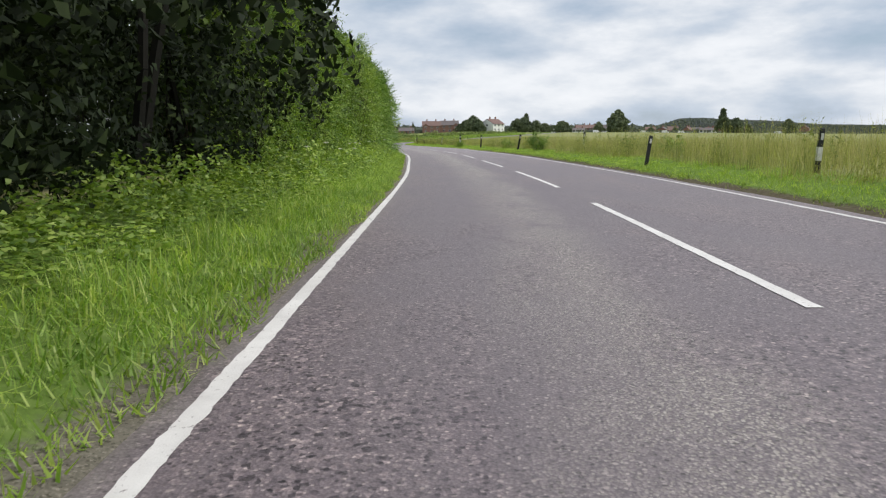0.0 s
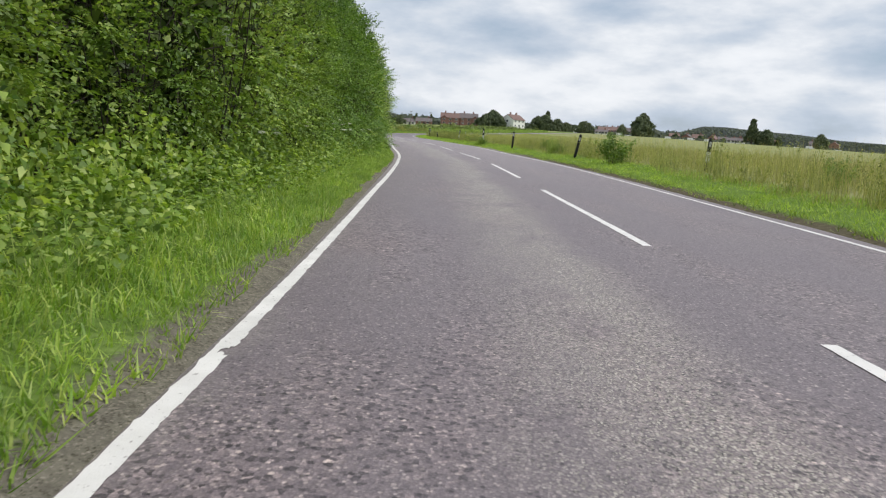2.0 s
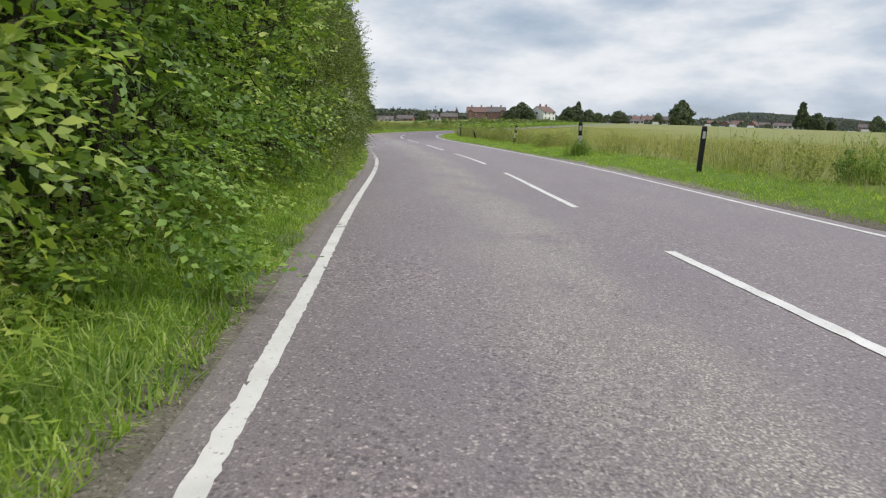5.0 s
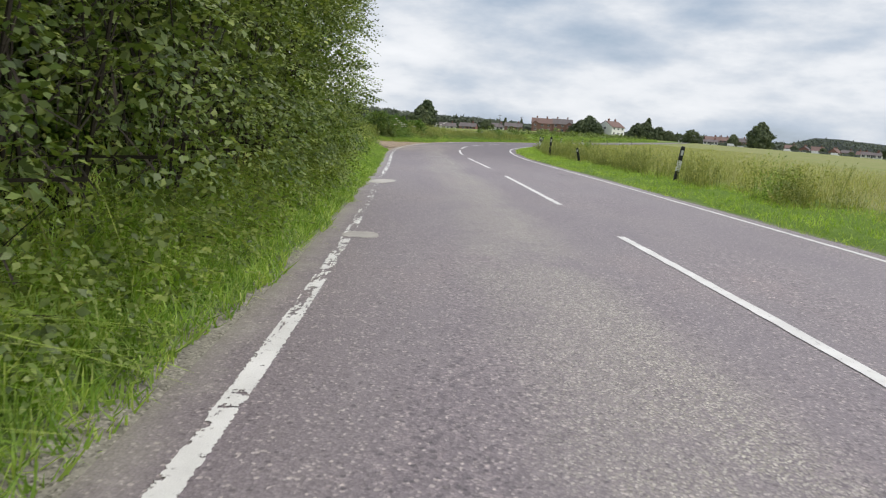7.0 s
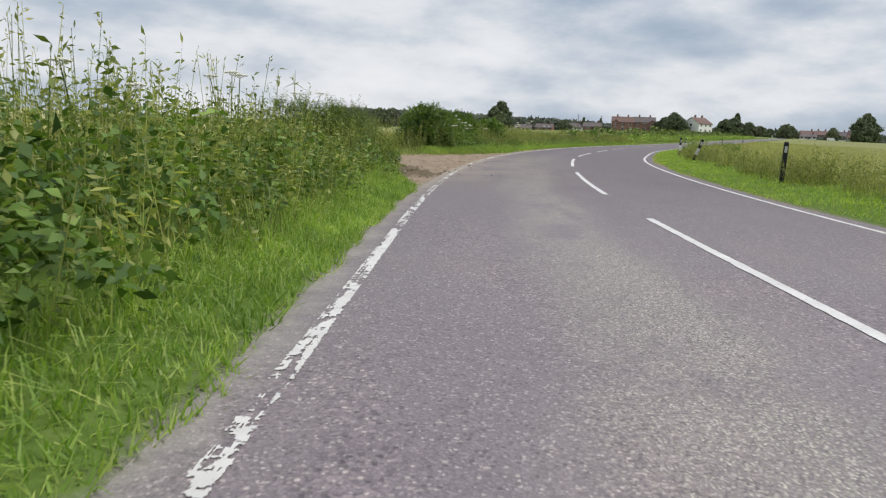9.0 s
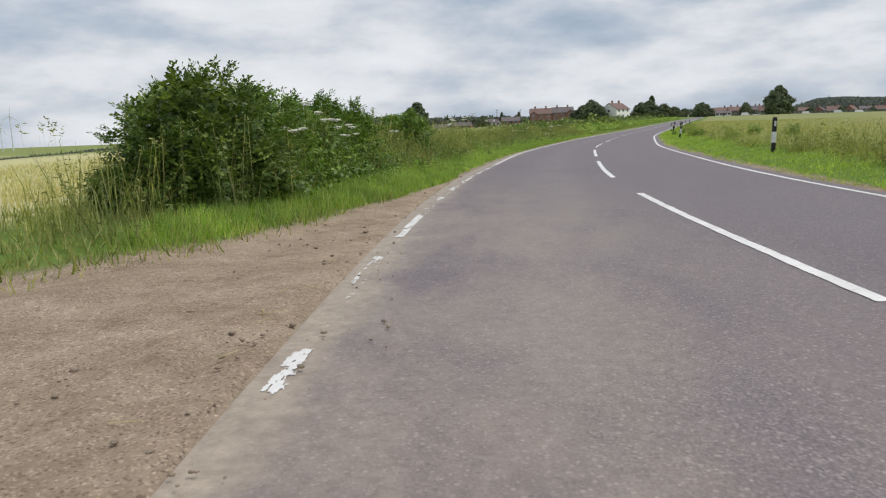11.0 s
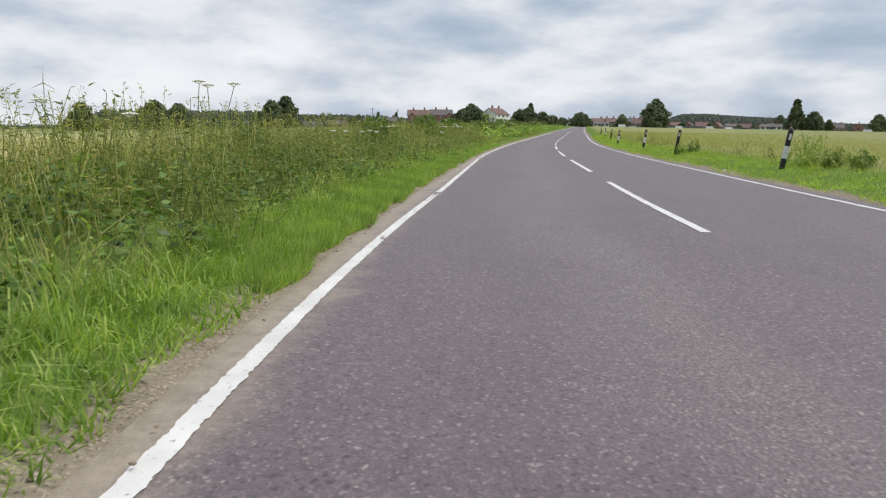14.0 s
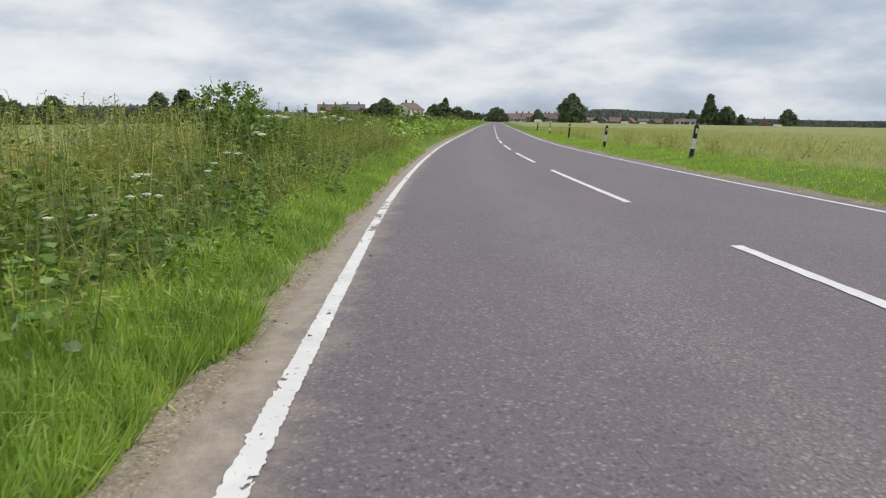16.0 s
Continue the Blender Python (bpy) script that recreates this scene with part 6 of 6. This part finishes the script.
clods()
soil_clods()
straw()


# ---- the village and distant trees ----
VIEW = (-14.09, 102.81)


def far_off(d):
    """Distance of the village's things, from the places first taken for them."""
    return float(np.interp(d, [295, 345, 420, 460, 560, 670], [468, 478, 490, 520, 620, 730]))


def bearing(az, dist):
    return VIEW[0] + dist * math.sin(radians(az)), VIEW[1] + dist * math.cos(radians(az))


def ground_at(x, y):
    return float(rise(x, y))


def window(parent, x, y, z, w, h, face):
    """A window in the wall plane y (face -1 or 1) of a house, with frame and glass."""
    bm = bmesh.new()
    t = 0.09
    for lo, hi in (((x - w / 2, z), (x + w / 2, z + t)), ((x - w / 2, z + h - t), (x + w / 2, z + h)), ((x - w / 2, z + t), (x - w / 2 + t, z + h - t)), ((x + w / 2 - t, z + t), (x + w / 2, z + h - t)),
                   ((x - t / 2, z + t), (x + t / 2, z + h - t))):
        bm_box(bm, (lo[0], min(y, y + face * 0.08), lo[1]), (hi[0], max(y, y + face * 0.08), hi[1]))
    frame_ob = part("window", bm, FRAME_WHITE, parent, "white-framed window")
    bm = bmesh.new()
    bm_box(bm, (x - w / 2 + t, min(y + face * 0.02, y + face * 0.04), z + t), (x + w / 2 - t, max(y + face * 0.02, y + face * 0.04), z + h - t))
    part("pane", bm, GLASS_DARK, frame_ob)


def house(name, label, x, y, turn, w, d, eaves, ridge, wall, roof, chimneys=1, bays=2, storeys=2, group="village houses", wings=()):
    """Gabled house: ridge along its own x; front faces its own -y."""
    root = empty(name, pose(x, y, ground_at(x, y) - 0.1, 0, 0, turn), label, "house", group)
    root.scale = (1.3, 1.3, 1.3) if name == "white_house" else (1.12, 1.12, 1.12)
    bm = bmesh.new()
    prof = [(-d / 2, -0.5), (d / 2, -0.5), (d / 2, eaves), (0, ridge - 0.1), (-d / 2, eaves)]
    a = [bm.verts.new((-w / 2, p, q)) for p, q in prof]
    b = [bm.verts.new((w / 2, p, q)) for p, q in prof]
    bm.faces.new(a[::-1])
    bm.faces.new(b)
    for k in range(5):
        bm.faces.new((a[k], a[(k + 1) % 5], b[(k + 1) % 5], b[k]))
    part("wall", bm, wall, root)
    bm = bmesh.new()
    e, over = 0.35, 0.3
    slope = (ridge - eaves) / (d / 2)
    for s in (-1, 1):
        y0, z0 = s * (d / 2 + e), eaves - slope * e
        p = [bm.verts.new(c) for c in ((-w / 2 - over, y0, z0), (w / 2 + over, y0, z0), (w / 2 + over, 0, ridge), (-w / 2 - over, 0, ridge))]
        q = [bm.verts.new(v.co + Vector((0, 0, 0.18))) for v in p]
        bm.faces.new(p)
        bm.faces.new(q[::-1])
        for k in range(4):
            bm.faces.new((p[k], p[(k + 1) % 4], q[(k + 1) % 4], q[k]))
    bmesh.ops.recalc_face_normals(bm, faces=bm.faces)
    roof_ob = part("roof", bm, roof, root)
    for cx in wings:
        # a gabled bay standing forward of the front
        half, deep, top = 1.7, d / 2 + 0.9, eaves + 1.7 * slope
        bm = bmesh.new()
        front = [bm.verts.new((cx + p, -deep, q)) for p, q in ((-half, -0.5), (half, -0.5), (half, eaves), (0, top - 0.1), (-half, eaves))]
        rear = [bm.verts.new((v.co.x, -0.3, v.co.z)) for v in front]
        bm.faces.new(front)
        bm.faces.new(rear[::-1])
        for k in range(5):
            bm.faces.new((front[k], rear[k], rear[(k + 1) % 5], front[(k + 1) % 5]))
        bmesh.ops.recalc_face_normals(bm, faces=bm.faces)
        part("gabled_bay", bm, wall, root)
        bm = bmesh.new()
        for side in (-1, 1):
            x0, z0 = cx + side * (half + 0.25), eaves - slope * 0.25
            p = [bm.verts.new(c) for c in ((x0, -deep - 0.25, z0), (x0, -0.3, z0), (cx, -0.3, top), (cx, -deep - 0.25, top))]
            q = [bm.verts.new(v.co + Vector((0, 0, 0.16))) for v in p]
            bm.faces.new(p)
            bm.faces.new(q[::-1])
            for k in range(4):
                bm.faces.new((p[k], p[(k + 1) % 4], q[(k + 1) % 4], q[k]))
        bmesh.ops.recalc_face_normals(bm, faces=bm.faces)
        part("bay_roof", bm, roof, root)
        for s in range(storeys):
            window(root, cx, -deep, 0.9 + 2.6 * s, 1.5, 1.25, -1)
    for k in range(chimneys):
        cx = -w / 2 + w * (k + 0.5) / chimneys if chimneys > 1 else w * 0.28
        bm = bmesh.new()
        bm_box(bm, (cx - 0.45, -0.35, ridge - 0.6), (cx + 0.45, 0.35, ridge + 1.1))
        bm_box(bm, (cx - 0.55, -0.45, ridge + 1.1), (cx + 0.55, 0.45, ridge + 1.25))
        for px in (-0.22, 0.22):
            bm_tube(bm, (cx + px, 0, ridge + 1.25), (cx + px, 0, ridge + 1.6), 0.14, 0.11, 6)
        part("chimney", bm, BRICK, roof_ob)
    for s in range(storeys):
        for k in range(bays):
            wx = -w / 2 + w * (k + 0.5) / bays
            if all(abs(wx - cx) > 1.6 for cx in wings):
                window(root, wx, -d / 2, 0.9 + 2.6 * s, 1.7, 1.25, -1)
    bm = bmesh.new()
    bm_box(bm, (w * 0.02 - 0.45, -d / 2 - 0.06, 0), (w * 0.02 + 0.45, -d / 2, 2.05))
    part("door", bm, GLASS_DARK, root)
    bm = bmesh.new()
    bm_box(bm, (-w / 2 - 0.04, -1.0 + d * 0.05, 3.6), (-w / 2, 0.2 + d * 0.05, 4.7))
    part("gable_window", bm, GLASS_DARK, root)
    return root


def far_tree(name, label, x, y, h, w, seed, conifer=False, mat=None, n=4200):
    g = np.random.default_rng(seed)
    root = empty(name, pose(x, y, ground_at(x, y) - 0.15, 0, 0, seed * 37), label, "tree", "distant trees")
    if conifer:
        # tiers of drooping boughs
        k = 78
        t = np.sqrt(np.linspace(0.0, 0.97, k))
        t = (np.floor(t * 9) + g.uniform(0, 0.35, k)) / 9
        a = g.uniform(0, math.tau, k)
        r = (w / 2) * (1.05 - t) * g.uniform(0.35, 1.0, k)
        cl = np.stack([np.cos(a) * r, np.sin(a) * r, h * (0.10 + 0.87 * t) - r * 0.25], 1)
        cr = (w * 0.10) * (1.15 - 0.75 * t)
    else:
        k = 110
        t = g.uniform(0.0, 1.0, k)
        a = g.uniform(0, math.tau, k)
        lobes = 1 + 0.14 * np.sin(a * 3 + seed) + 0.1 * np.sin(a * 2 + t * 7)
        r = (w / 2) * np.interp(t, [0, 0.2, 0.5, 0.8, 1], [0.78, 0.9, 0.78, 0.5, 0.1]) * np.sqrt(g.uniform(0.1, 1, k)) * lobes
        cl = np.stack([np.cos(a) * r, np.sin(a) * r, h * (0.05 + 0.86 * t)], 1)
        cr = g.uniform(0.09, 0.15, k) * min(w, h)
    c, o = crown_points(g, n, cl, np.array([0, 0, h * 0.5]), cr)
    v = leaf_tris(g, c, o, 0.085 * min(w, h), 0.07 * min(w, h))
    v[:, 2] = np.maximum(v[:, 2], 0.1)
    part_mesh("crown", mesh_from("crown", v, tris(v), mat or LEAF_DARK), root)
    bm = bmesh.new()
    bm_path(bm, [(0, 0, -0.3), (0, 0, h * 0.33), (0.02 * h, 0, h * 0.6), (0.03 * h, 0.01 * h, h * 0.82)], (0.03 * h, 0.022 * h, 0.012 * h, 0.005 * h), 8)
    part("trunk", bm, BARK, root)
    bm = bmesh.new()
    bm_path(bm, [(0, 0, h * 0.3), (-0.06 * h, 0.05 * h, h * 0.45), (-0.13 * h, 0.08 * h, h * 0.58)], (0.014 * h, 0.01 * h, 0.004 * h), 6)
    part("limb", bm, BARK, root)
    return root


def car(x, y, turn, paint, label, van=False):
    root = empty("parked_van" if van else "parked_car", pose(x, y, ground_at(x, y), 0, 0, turn), label, "van" if van else "car", "vehicles parked by the houses")
    bm = bmesh.new()
    L, W = (5.2, 1.95) if van else (4.2, 1.75)
    bm_box(bm, (-L / 2, -W / 2, 0.32), (L / 2, W / 2, 1.0 if not van else 1.15), 0.12)
    part("body", bm, paint, root)
    bm = bmesh.new()
    x0, x1, top = (-L / 2 + 0.1, L / 2 - 1.1, 2.25) if van else (-L * 0.36, L * 0.24, 1.45)
    lo = [bm.verts.new(p) for p in ((x0 - 0.15, -W / 2 + 0.06, 1.0), (x1 + 0.45, -W / 2 + 0.06, 1.0), (x1 + 0.45, W / 2 - 0.06, 1.0), (x0 - 0.15, W / 2 - 0.06, 1.0))]
    hi = [bm.verts.new(p) for p in ((x0 + 0.1, -W / 2 + 0.2, top), (x1, -W / 2 + 0.2, top), (x1, W / 2 - 0.2, top), (x0 + 0.1, W / 2 - 0.2, top))]
    bm.faces.new(hi)
    for k in range(4):
        bm.faces.new((lo[k], lo[(k + 1) % 4], hi[(k + 1) % 4], hi[k]))
    part("cabin", bm, paint if van else GLASS_DARK, root)
    for wx in (-L * 0.31, L * 0.31):
        for wy in (-W / 2 + 0.08, W / 2 - 0.08):
            bm = bmesh.new()
            bm_tube(bm, (wx, wy - 0.1, 0.32), (wx, wy + 0.1, 0.32), 0.32, 0.32, 12)
            part("wheel", bm, POST_BLACK, root)


def build_village():
    rnd = random.Random(61)
    x, y = bearing(3.62, far_off(460))
    house("white_house", "white rendered gabled house with a red-brown tiled roof", x, y, 57, 13.5, 9.0, 5.0, 8.0, RENDER_WHITE, TILE_RED, 2, 3)
    for k, (az, d, t) in enumerate(((-1.95, 466, 5), (-0.32, 470, 5))):
        x, y = bearing(az, far_off(d))
        house("brick_house", "red brick semi-detached house with a tiled roof", x, y, t, 13.2, 8, 5.4, 8.6, BRICK, TILE_RED if k == 0 else TILE_GREY, 2, 3, wings=(-4.4,) if k == 0 else (4.4,))
    # low roofs behind the scrub beside the road
    for k, (az, d, t) in enumerate(((-9.6, 470, 10), (-7.9, 455, -6), (-5.6, 450, 14), (-4.2, 430, 2))):
        x, y = bearing(az, far_off(d))
        house("bungalow", "low bungalow with a grey roof behind the scrub", x, y, t, 11, 7, 2.4, 4.6, BRICK if k % 2 else RENDER_WHITE, TILE_GREY, 1, 2, 1)
    # houses beyond the road's far end
    row = [(10.95, 566, 4, 9.5, TILE_RED), (11.85, 572, 2, 9.0, TILE_RED), (13.0, 585, -16, 8.5, TILE_GREY), (13.7, 590, -16, 8.5, TILE_RED),
           (16.3, 640, -8, 8.5, TILE_RED), (17.25, 655, 60, 8, TILE_GREY), (18.1, 640, -12, 9, TILE_RED), (19.15, 670, 50, 8, TILE_RED), (20.0, 640, -14, 8, TILE_GREY), (20.95, 660, -30, 9, TILE_RED),
           (21.95, 640, 65, 8.5, TILE_RED), (22.85, 665, -24, 8, TILE_GREY), (23.6, 670, -18, 8.5, TILE_RED), (26.6, 640, -24, 8, TILE_GREY), (27.8, 660, 60, 8, TILE_RED)]
    for k, (az, d, t, w, tile) in enumerate(row):
        x, y = bearing(az, far_off(d))
        house("brick_house", "red brick village house with a brown tiled roof", x, y, t, w, 8, 4.4 + 0.3 * (k % 3), 6.9 + 0.35 * (k % 4), BRICK, tile, 1 + k % 2, 3)
    for az, d, t, w in ((22.5, 425, -22, 10.5), (9.35, 490, 30, 7.5), (11.2, 478, -8, 9)):
        x, y = bearing(az, far_off(d))
        house("bungalow", "low white bungalow with dark windows at the meadow's edge", x, y, t, w, 6.5, 2.2, 3.6, RENDER_WHITE, TILE_GREY, 1, 4, 1)
    cars = [(16.6, 500, 0, 1), (17.1, 505, 1, 0), (17.66, 500, 0, 0), (18.63, 470, 0, 1), (19.2, 500, 1, 0), (19.88, 480, 0, 1), (20.5, 490, 0, 0), (21.3, 480, 1, 0), (25.9, 330, 0, 1), (27.36, 330, 0, 0), (28.28, 340, 0, 1), (30.3, 345, 0, 0), (31.5, 360, 1, 0),
            (12.7, 480, 0, 1), (13.4, 480, 0, 0)]
    for az, d, dark, van in cars:
        x, y = bearing(az, far_off(d))
        car(x, y, rnd.uniform(-30, 10), CAR_DARK if dark else CAR_WHITE, "dark parked car in front of the houses" if dark else "white parked van in front of the houses" if van else "white parked car in front of the houses", bool(van))
    dark = "rounded dark green tree by the village"
    trees = [("broadleaf_tree", 1.9, 450, 10.6, 9.5, 0), ("broadleaf_tree", 1.3, 446, 8.0, 8.5, 0), ("broadleaf_tree", 2.5, 444, 7.0, 7.0, 0), ("broadleaf_tree", 0.7, 452, 5.5, 6, 0),
             ("broadleaf_tree", 5.15, 440, 10.2, 8.5, 0), ("conifer_tree", 5.92, 446, 14.6, 8.5, 1), ("broadleaf_tree", 5.75, 438, 11.0, 10, 0), ("broadleaf_tree", 6.8, 440, 9.0, 9, 0), ("broadleaf_tree", 7.5, 445, 7.2, 9, 0), ("broadleaf_tree", 8.2, 455, 6.0, 8.5, 0), ("broadleaf_tree", 8.8, 470, 4.6, 7, 0),
             ("broadleaf_tree", 9.75, 480, 8.8, 10.0, 0), ("broadleaf_tree", 12.66, 520, 8.2, 6.5, 0), ("broadleaf_tree", 14.95, 420, 13.4, 11.8, 0)]
    trees += [("conifer_tree", 24.0, 295, 10.8, 6.6, 1), ("broadleaf_tree", 25.1, 300, 6.6, 6.4, 0), ("broadleaf_tree", 24.65, 304, 4.8, 5, 0), ("broadleaf_tree", 26.0, 320, 4.6, 3.2, 0),
             ("broadleaf_tree", 28.85, 420, 8.8, 7.4, 0), ("conifer_tree", -3.6, 455, 7.5, 4.0, 1), ("broadleaf_tree", -6.4, 440, 6.5, 7, 0), ("conifer_tree", -4.9, 450, 8, 4.5, 1),
             ("broadleaf_tree", 16.8, 560, 5.5, 5, 0), ("broadleaf_tree", 18.65, 580, 6.0, 5, 0), ("broadleaf_tree", 20.5, 570, 5.0, 5.5, 0), ("broadleaf_tree", 21.5, 585, 5.5, 4.5, 0), ("broadleaf_tree", 23.2, 560, 5.0, 5, 0),
             ("broadleaf_tree", 37.0, 420, 9, 9, 0), ("broadleaf_tree", 41.0, 380, 8, 8, 0), ("broadleaf_tree", 45.0, 430, 9, 9, 0)]
    for k, (kind, az, d, h, w, con) in enumerate(trees):
        away = 640 + (d - 446) if 5 < az < 9 else far_off(d)
        x, y = bearing(az + (0.25 if 5 < az < 9 else 0), away)
        k2 = away / d * (0.94 if 5 < az < 9 else 1.0)
        far_tree(kind, "tall dark conifer beside the houses" if con else dark, x, y, h * 1.08 * k2, w * k2 * (1.25 if con or d < 430 else 1.55), 100 + k, bool(con), n=6500 if h > 12 or con else 3800)
    for k, (px, py, h, w) in enumerate(((-96.9, 511, 17, 14), (226, 666, 13, 12), (-101, 360, 8.5, 10), (-64, 330, 8, 8), (-120, 380, 8, 9), (-60, 230, 4.8, 5.5), (-66, 218, 4.2, 5), (-182, 273, 7.5, 7))):
        far_tree("field_tree", "lone rounded green tree across the fields", px, py, h, w, 140 + k)


def distant_ridge():
    """The long wooded rise behind the houses, as a landform."""
    g = np.random.default_rng(70)
    az = np.linspace(15.0, 95, 500)
    el = np.interp(az, [15.0, 16, 16.8, 18.5, 20.7, 23.4, 26.2, 29.5, 34, 42, 60, 95], [0.6, 1.0, 1.27, 1.28, 1.13, 0.99, 0.71, 0.59, 0.52, 0.47, 0.47, 0.47])
    el = el + np.convolve(g.normal(0, 0.02, 506), np.ones(7) / 7, "valid")
    rows = []
    for d, share in ((1385, 0.0), (1395, 0.55), (1400, 1.0), (1440, 0.9), (1500, 0.0)):
        x, y = VIEW[0] + d * np.sin(np.radians(az)), VIEW[1] + d * np.cos(np.radians(az))
        low = rise(x, y) - 1.0
        rows.append(np.stack([x, y, low + (np.tan(np.radians(el)) * 1400 + 0.84 - low) * share], 1))
    P = np.stack(rows)
    U, V = np.meshgrid(az, np.arange(5.0))
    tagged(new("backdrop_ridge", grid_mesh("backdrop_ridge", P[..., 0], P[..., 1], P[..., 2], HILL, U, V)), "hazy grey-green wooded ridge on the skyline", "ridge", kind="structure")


def distant_woods():
    g = np.random.default_rng(77)
    pieces = []

    def belt(az, el, d, n, size, soft=0.05):
        """A belt of crowns whose top follows elevations el over bearings az."""
        a = g.uniform(az[0], az[-1], n)
        dd = d * g.uniform(0.96, 1.04, n)
        x, y = VIEW[0] + dd * np.sin(np.radians(a)), VIEW[1] + dd * np.cos(np.radians(a))
        top = np.tan(np.radians(np.interp(a, az, el) + soft * np.sin(a * 3.1) * np.sin(a * 7.7 + 1))) * dd + 0.84
        low = rise(x, y)
        z = low + np.maximum(top - low - size * 0.3, 0.6) * np.sqrt(g.uniform(0, 1, n))
        c = np.stack([x, y, z], 1)
        o = unit(np.stack([-np.sin(np.radians(a)), -np.cos(np.radians(a)), np.full(n, 0.7)], 1))
        pieces.append(leaf_tris(g, c, o, size * 1.15, size))

    belt([15.2, 16, 16.8, 18.5, 20.7, 23.4, 26.2, 29.5, 34, 42, 60, 95], [0.8, 1.0, 1.27, 1.28, 1.13, 0.99, 0.71, 0.59, 0.52, 0.47, 0.47, 0.47], 1390, 26000, 2.6, 0.008)
    belt([-24, -17, -14, -12, -7, -3, 3, 9, 16], [1.1, 1.2, 1.2, 1.05, 1.0, 0.85, 0.75, 0.85, 0.75], 1300, 12000, 5.5)
    belt([-60, -41, -34, -30, -26, -24, -14], [-1.7, -0.85, -0.27, -0.02, 0.12, 0.2, 0.42], 420, 7500, 1.5, 0.02)
    belt([9, 14, 16, 24, 34], [0.55, 0.50, 0.40, 0.28, 0.05], 600, 6500, 1.5, 0.03)
    v = np.concatenate(pieces)
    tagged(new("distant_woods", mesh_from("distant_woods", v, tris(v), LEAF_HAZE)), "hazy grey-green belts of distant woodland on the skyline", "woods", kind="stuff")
    # scrub along the road's far left side and below the houses
    g = np.random.default_rng(78)
    pieces = []
    bram = [bramble_template(150 + k, 1.0, 0.6, 110, 0.2, 0.15) for k in range(3)]
    rows = [(st, -g.uniform(6, 26) - (st - 200) * 0.03, g.uniform(1.4, 2.6), g.uniform(0.6, 1.0)) for st in g.uniform(190, 420, 260)]
    merged("roadside_scrub", LEAF_OLIVE, scatter(bram, rows, g), "low olive-green scrub beside the far road", "scrub")


def wind_turbine(az, d, hub, blade, spin):
    x, y = -11.8 + d * math.sin(radians(az)), 73.6 + d * math.cos(radians(az))
    root = empty("wind_turbine", pose(x, y, ground_at(x, y), 0, 0, -az), "slender pale grey wind turbine on the horizon", "wind turbine", "wind turbines")
    bm = bmesh.new()
    bm_tube(bm, (0, 0, -1), (0, 0, hub), hub * 0.02, hub * 0.011, 10)
    part("tower", bm, TURBINE, root)
    bm = bmesh.new()
    bm_box(bm, (-0.9, -2.0, hub - 0.8), (0.9, 2.6, hub + 0.9), 0.3)
    part("nacelle", bm, TURBINE, root)
    for k in range(3):
        a = radians(spin + 120 * k)
        bm = bmesh.new()
        d1 = Vector((math.sin(a), 0, math.cos(a)))
        bm_tube(bm, Vector((0, -2.4, hub)), Vector((0, -2.4, hub)) + d1 * blade, 0.75, 0.15, 6)
        part("blade", bm, TURBINE, root)


def utility_pole(az, d, h):
    x, y = bearing(az, d)
    root = empty("utility_pole", pose(x, y, ground_at(x, y), 0, 0, 20), "grey wooden utility pole with a crossarm", "utility pole", "utility poles")
    bm = bmesh.new()
    bm_tube(bm, (0, 0, -0.5), (0, 0, h), 0.17, 0.12, 8)
    part("pole", bm, POLE_WOOD, root)
    bm = bmesh.new()
    bm_box(bm, (-0.9, -0.06, h - 0.6), (0.9, 0.06, h - 0.45))
    part("crossarm", bm, POLE_WOOD, root)


build_village()
distant_ridge()
distant_woods()
wind_turbine(-26.3, 820, 40, 13, 2)
wind_turbine(-29.9, 1300, 26, 11, 75)
wind_turbine(-38.1, 1300, 51, 15, 5)
wind_turbine(-38.7, 1300, 36, 13, 30)
for az, d, h in ((-5.3, 400, 9.0), (-3.5, 415, 8.5), (-21.0, 230, 6.5), (-17.0, 440, 9)):
    utility_pole(az, d, h)
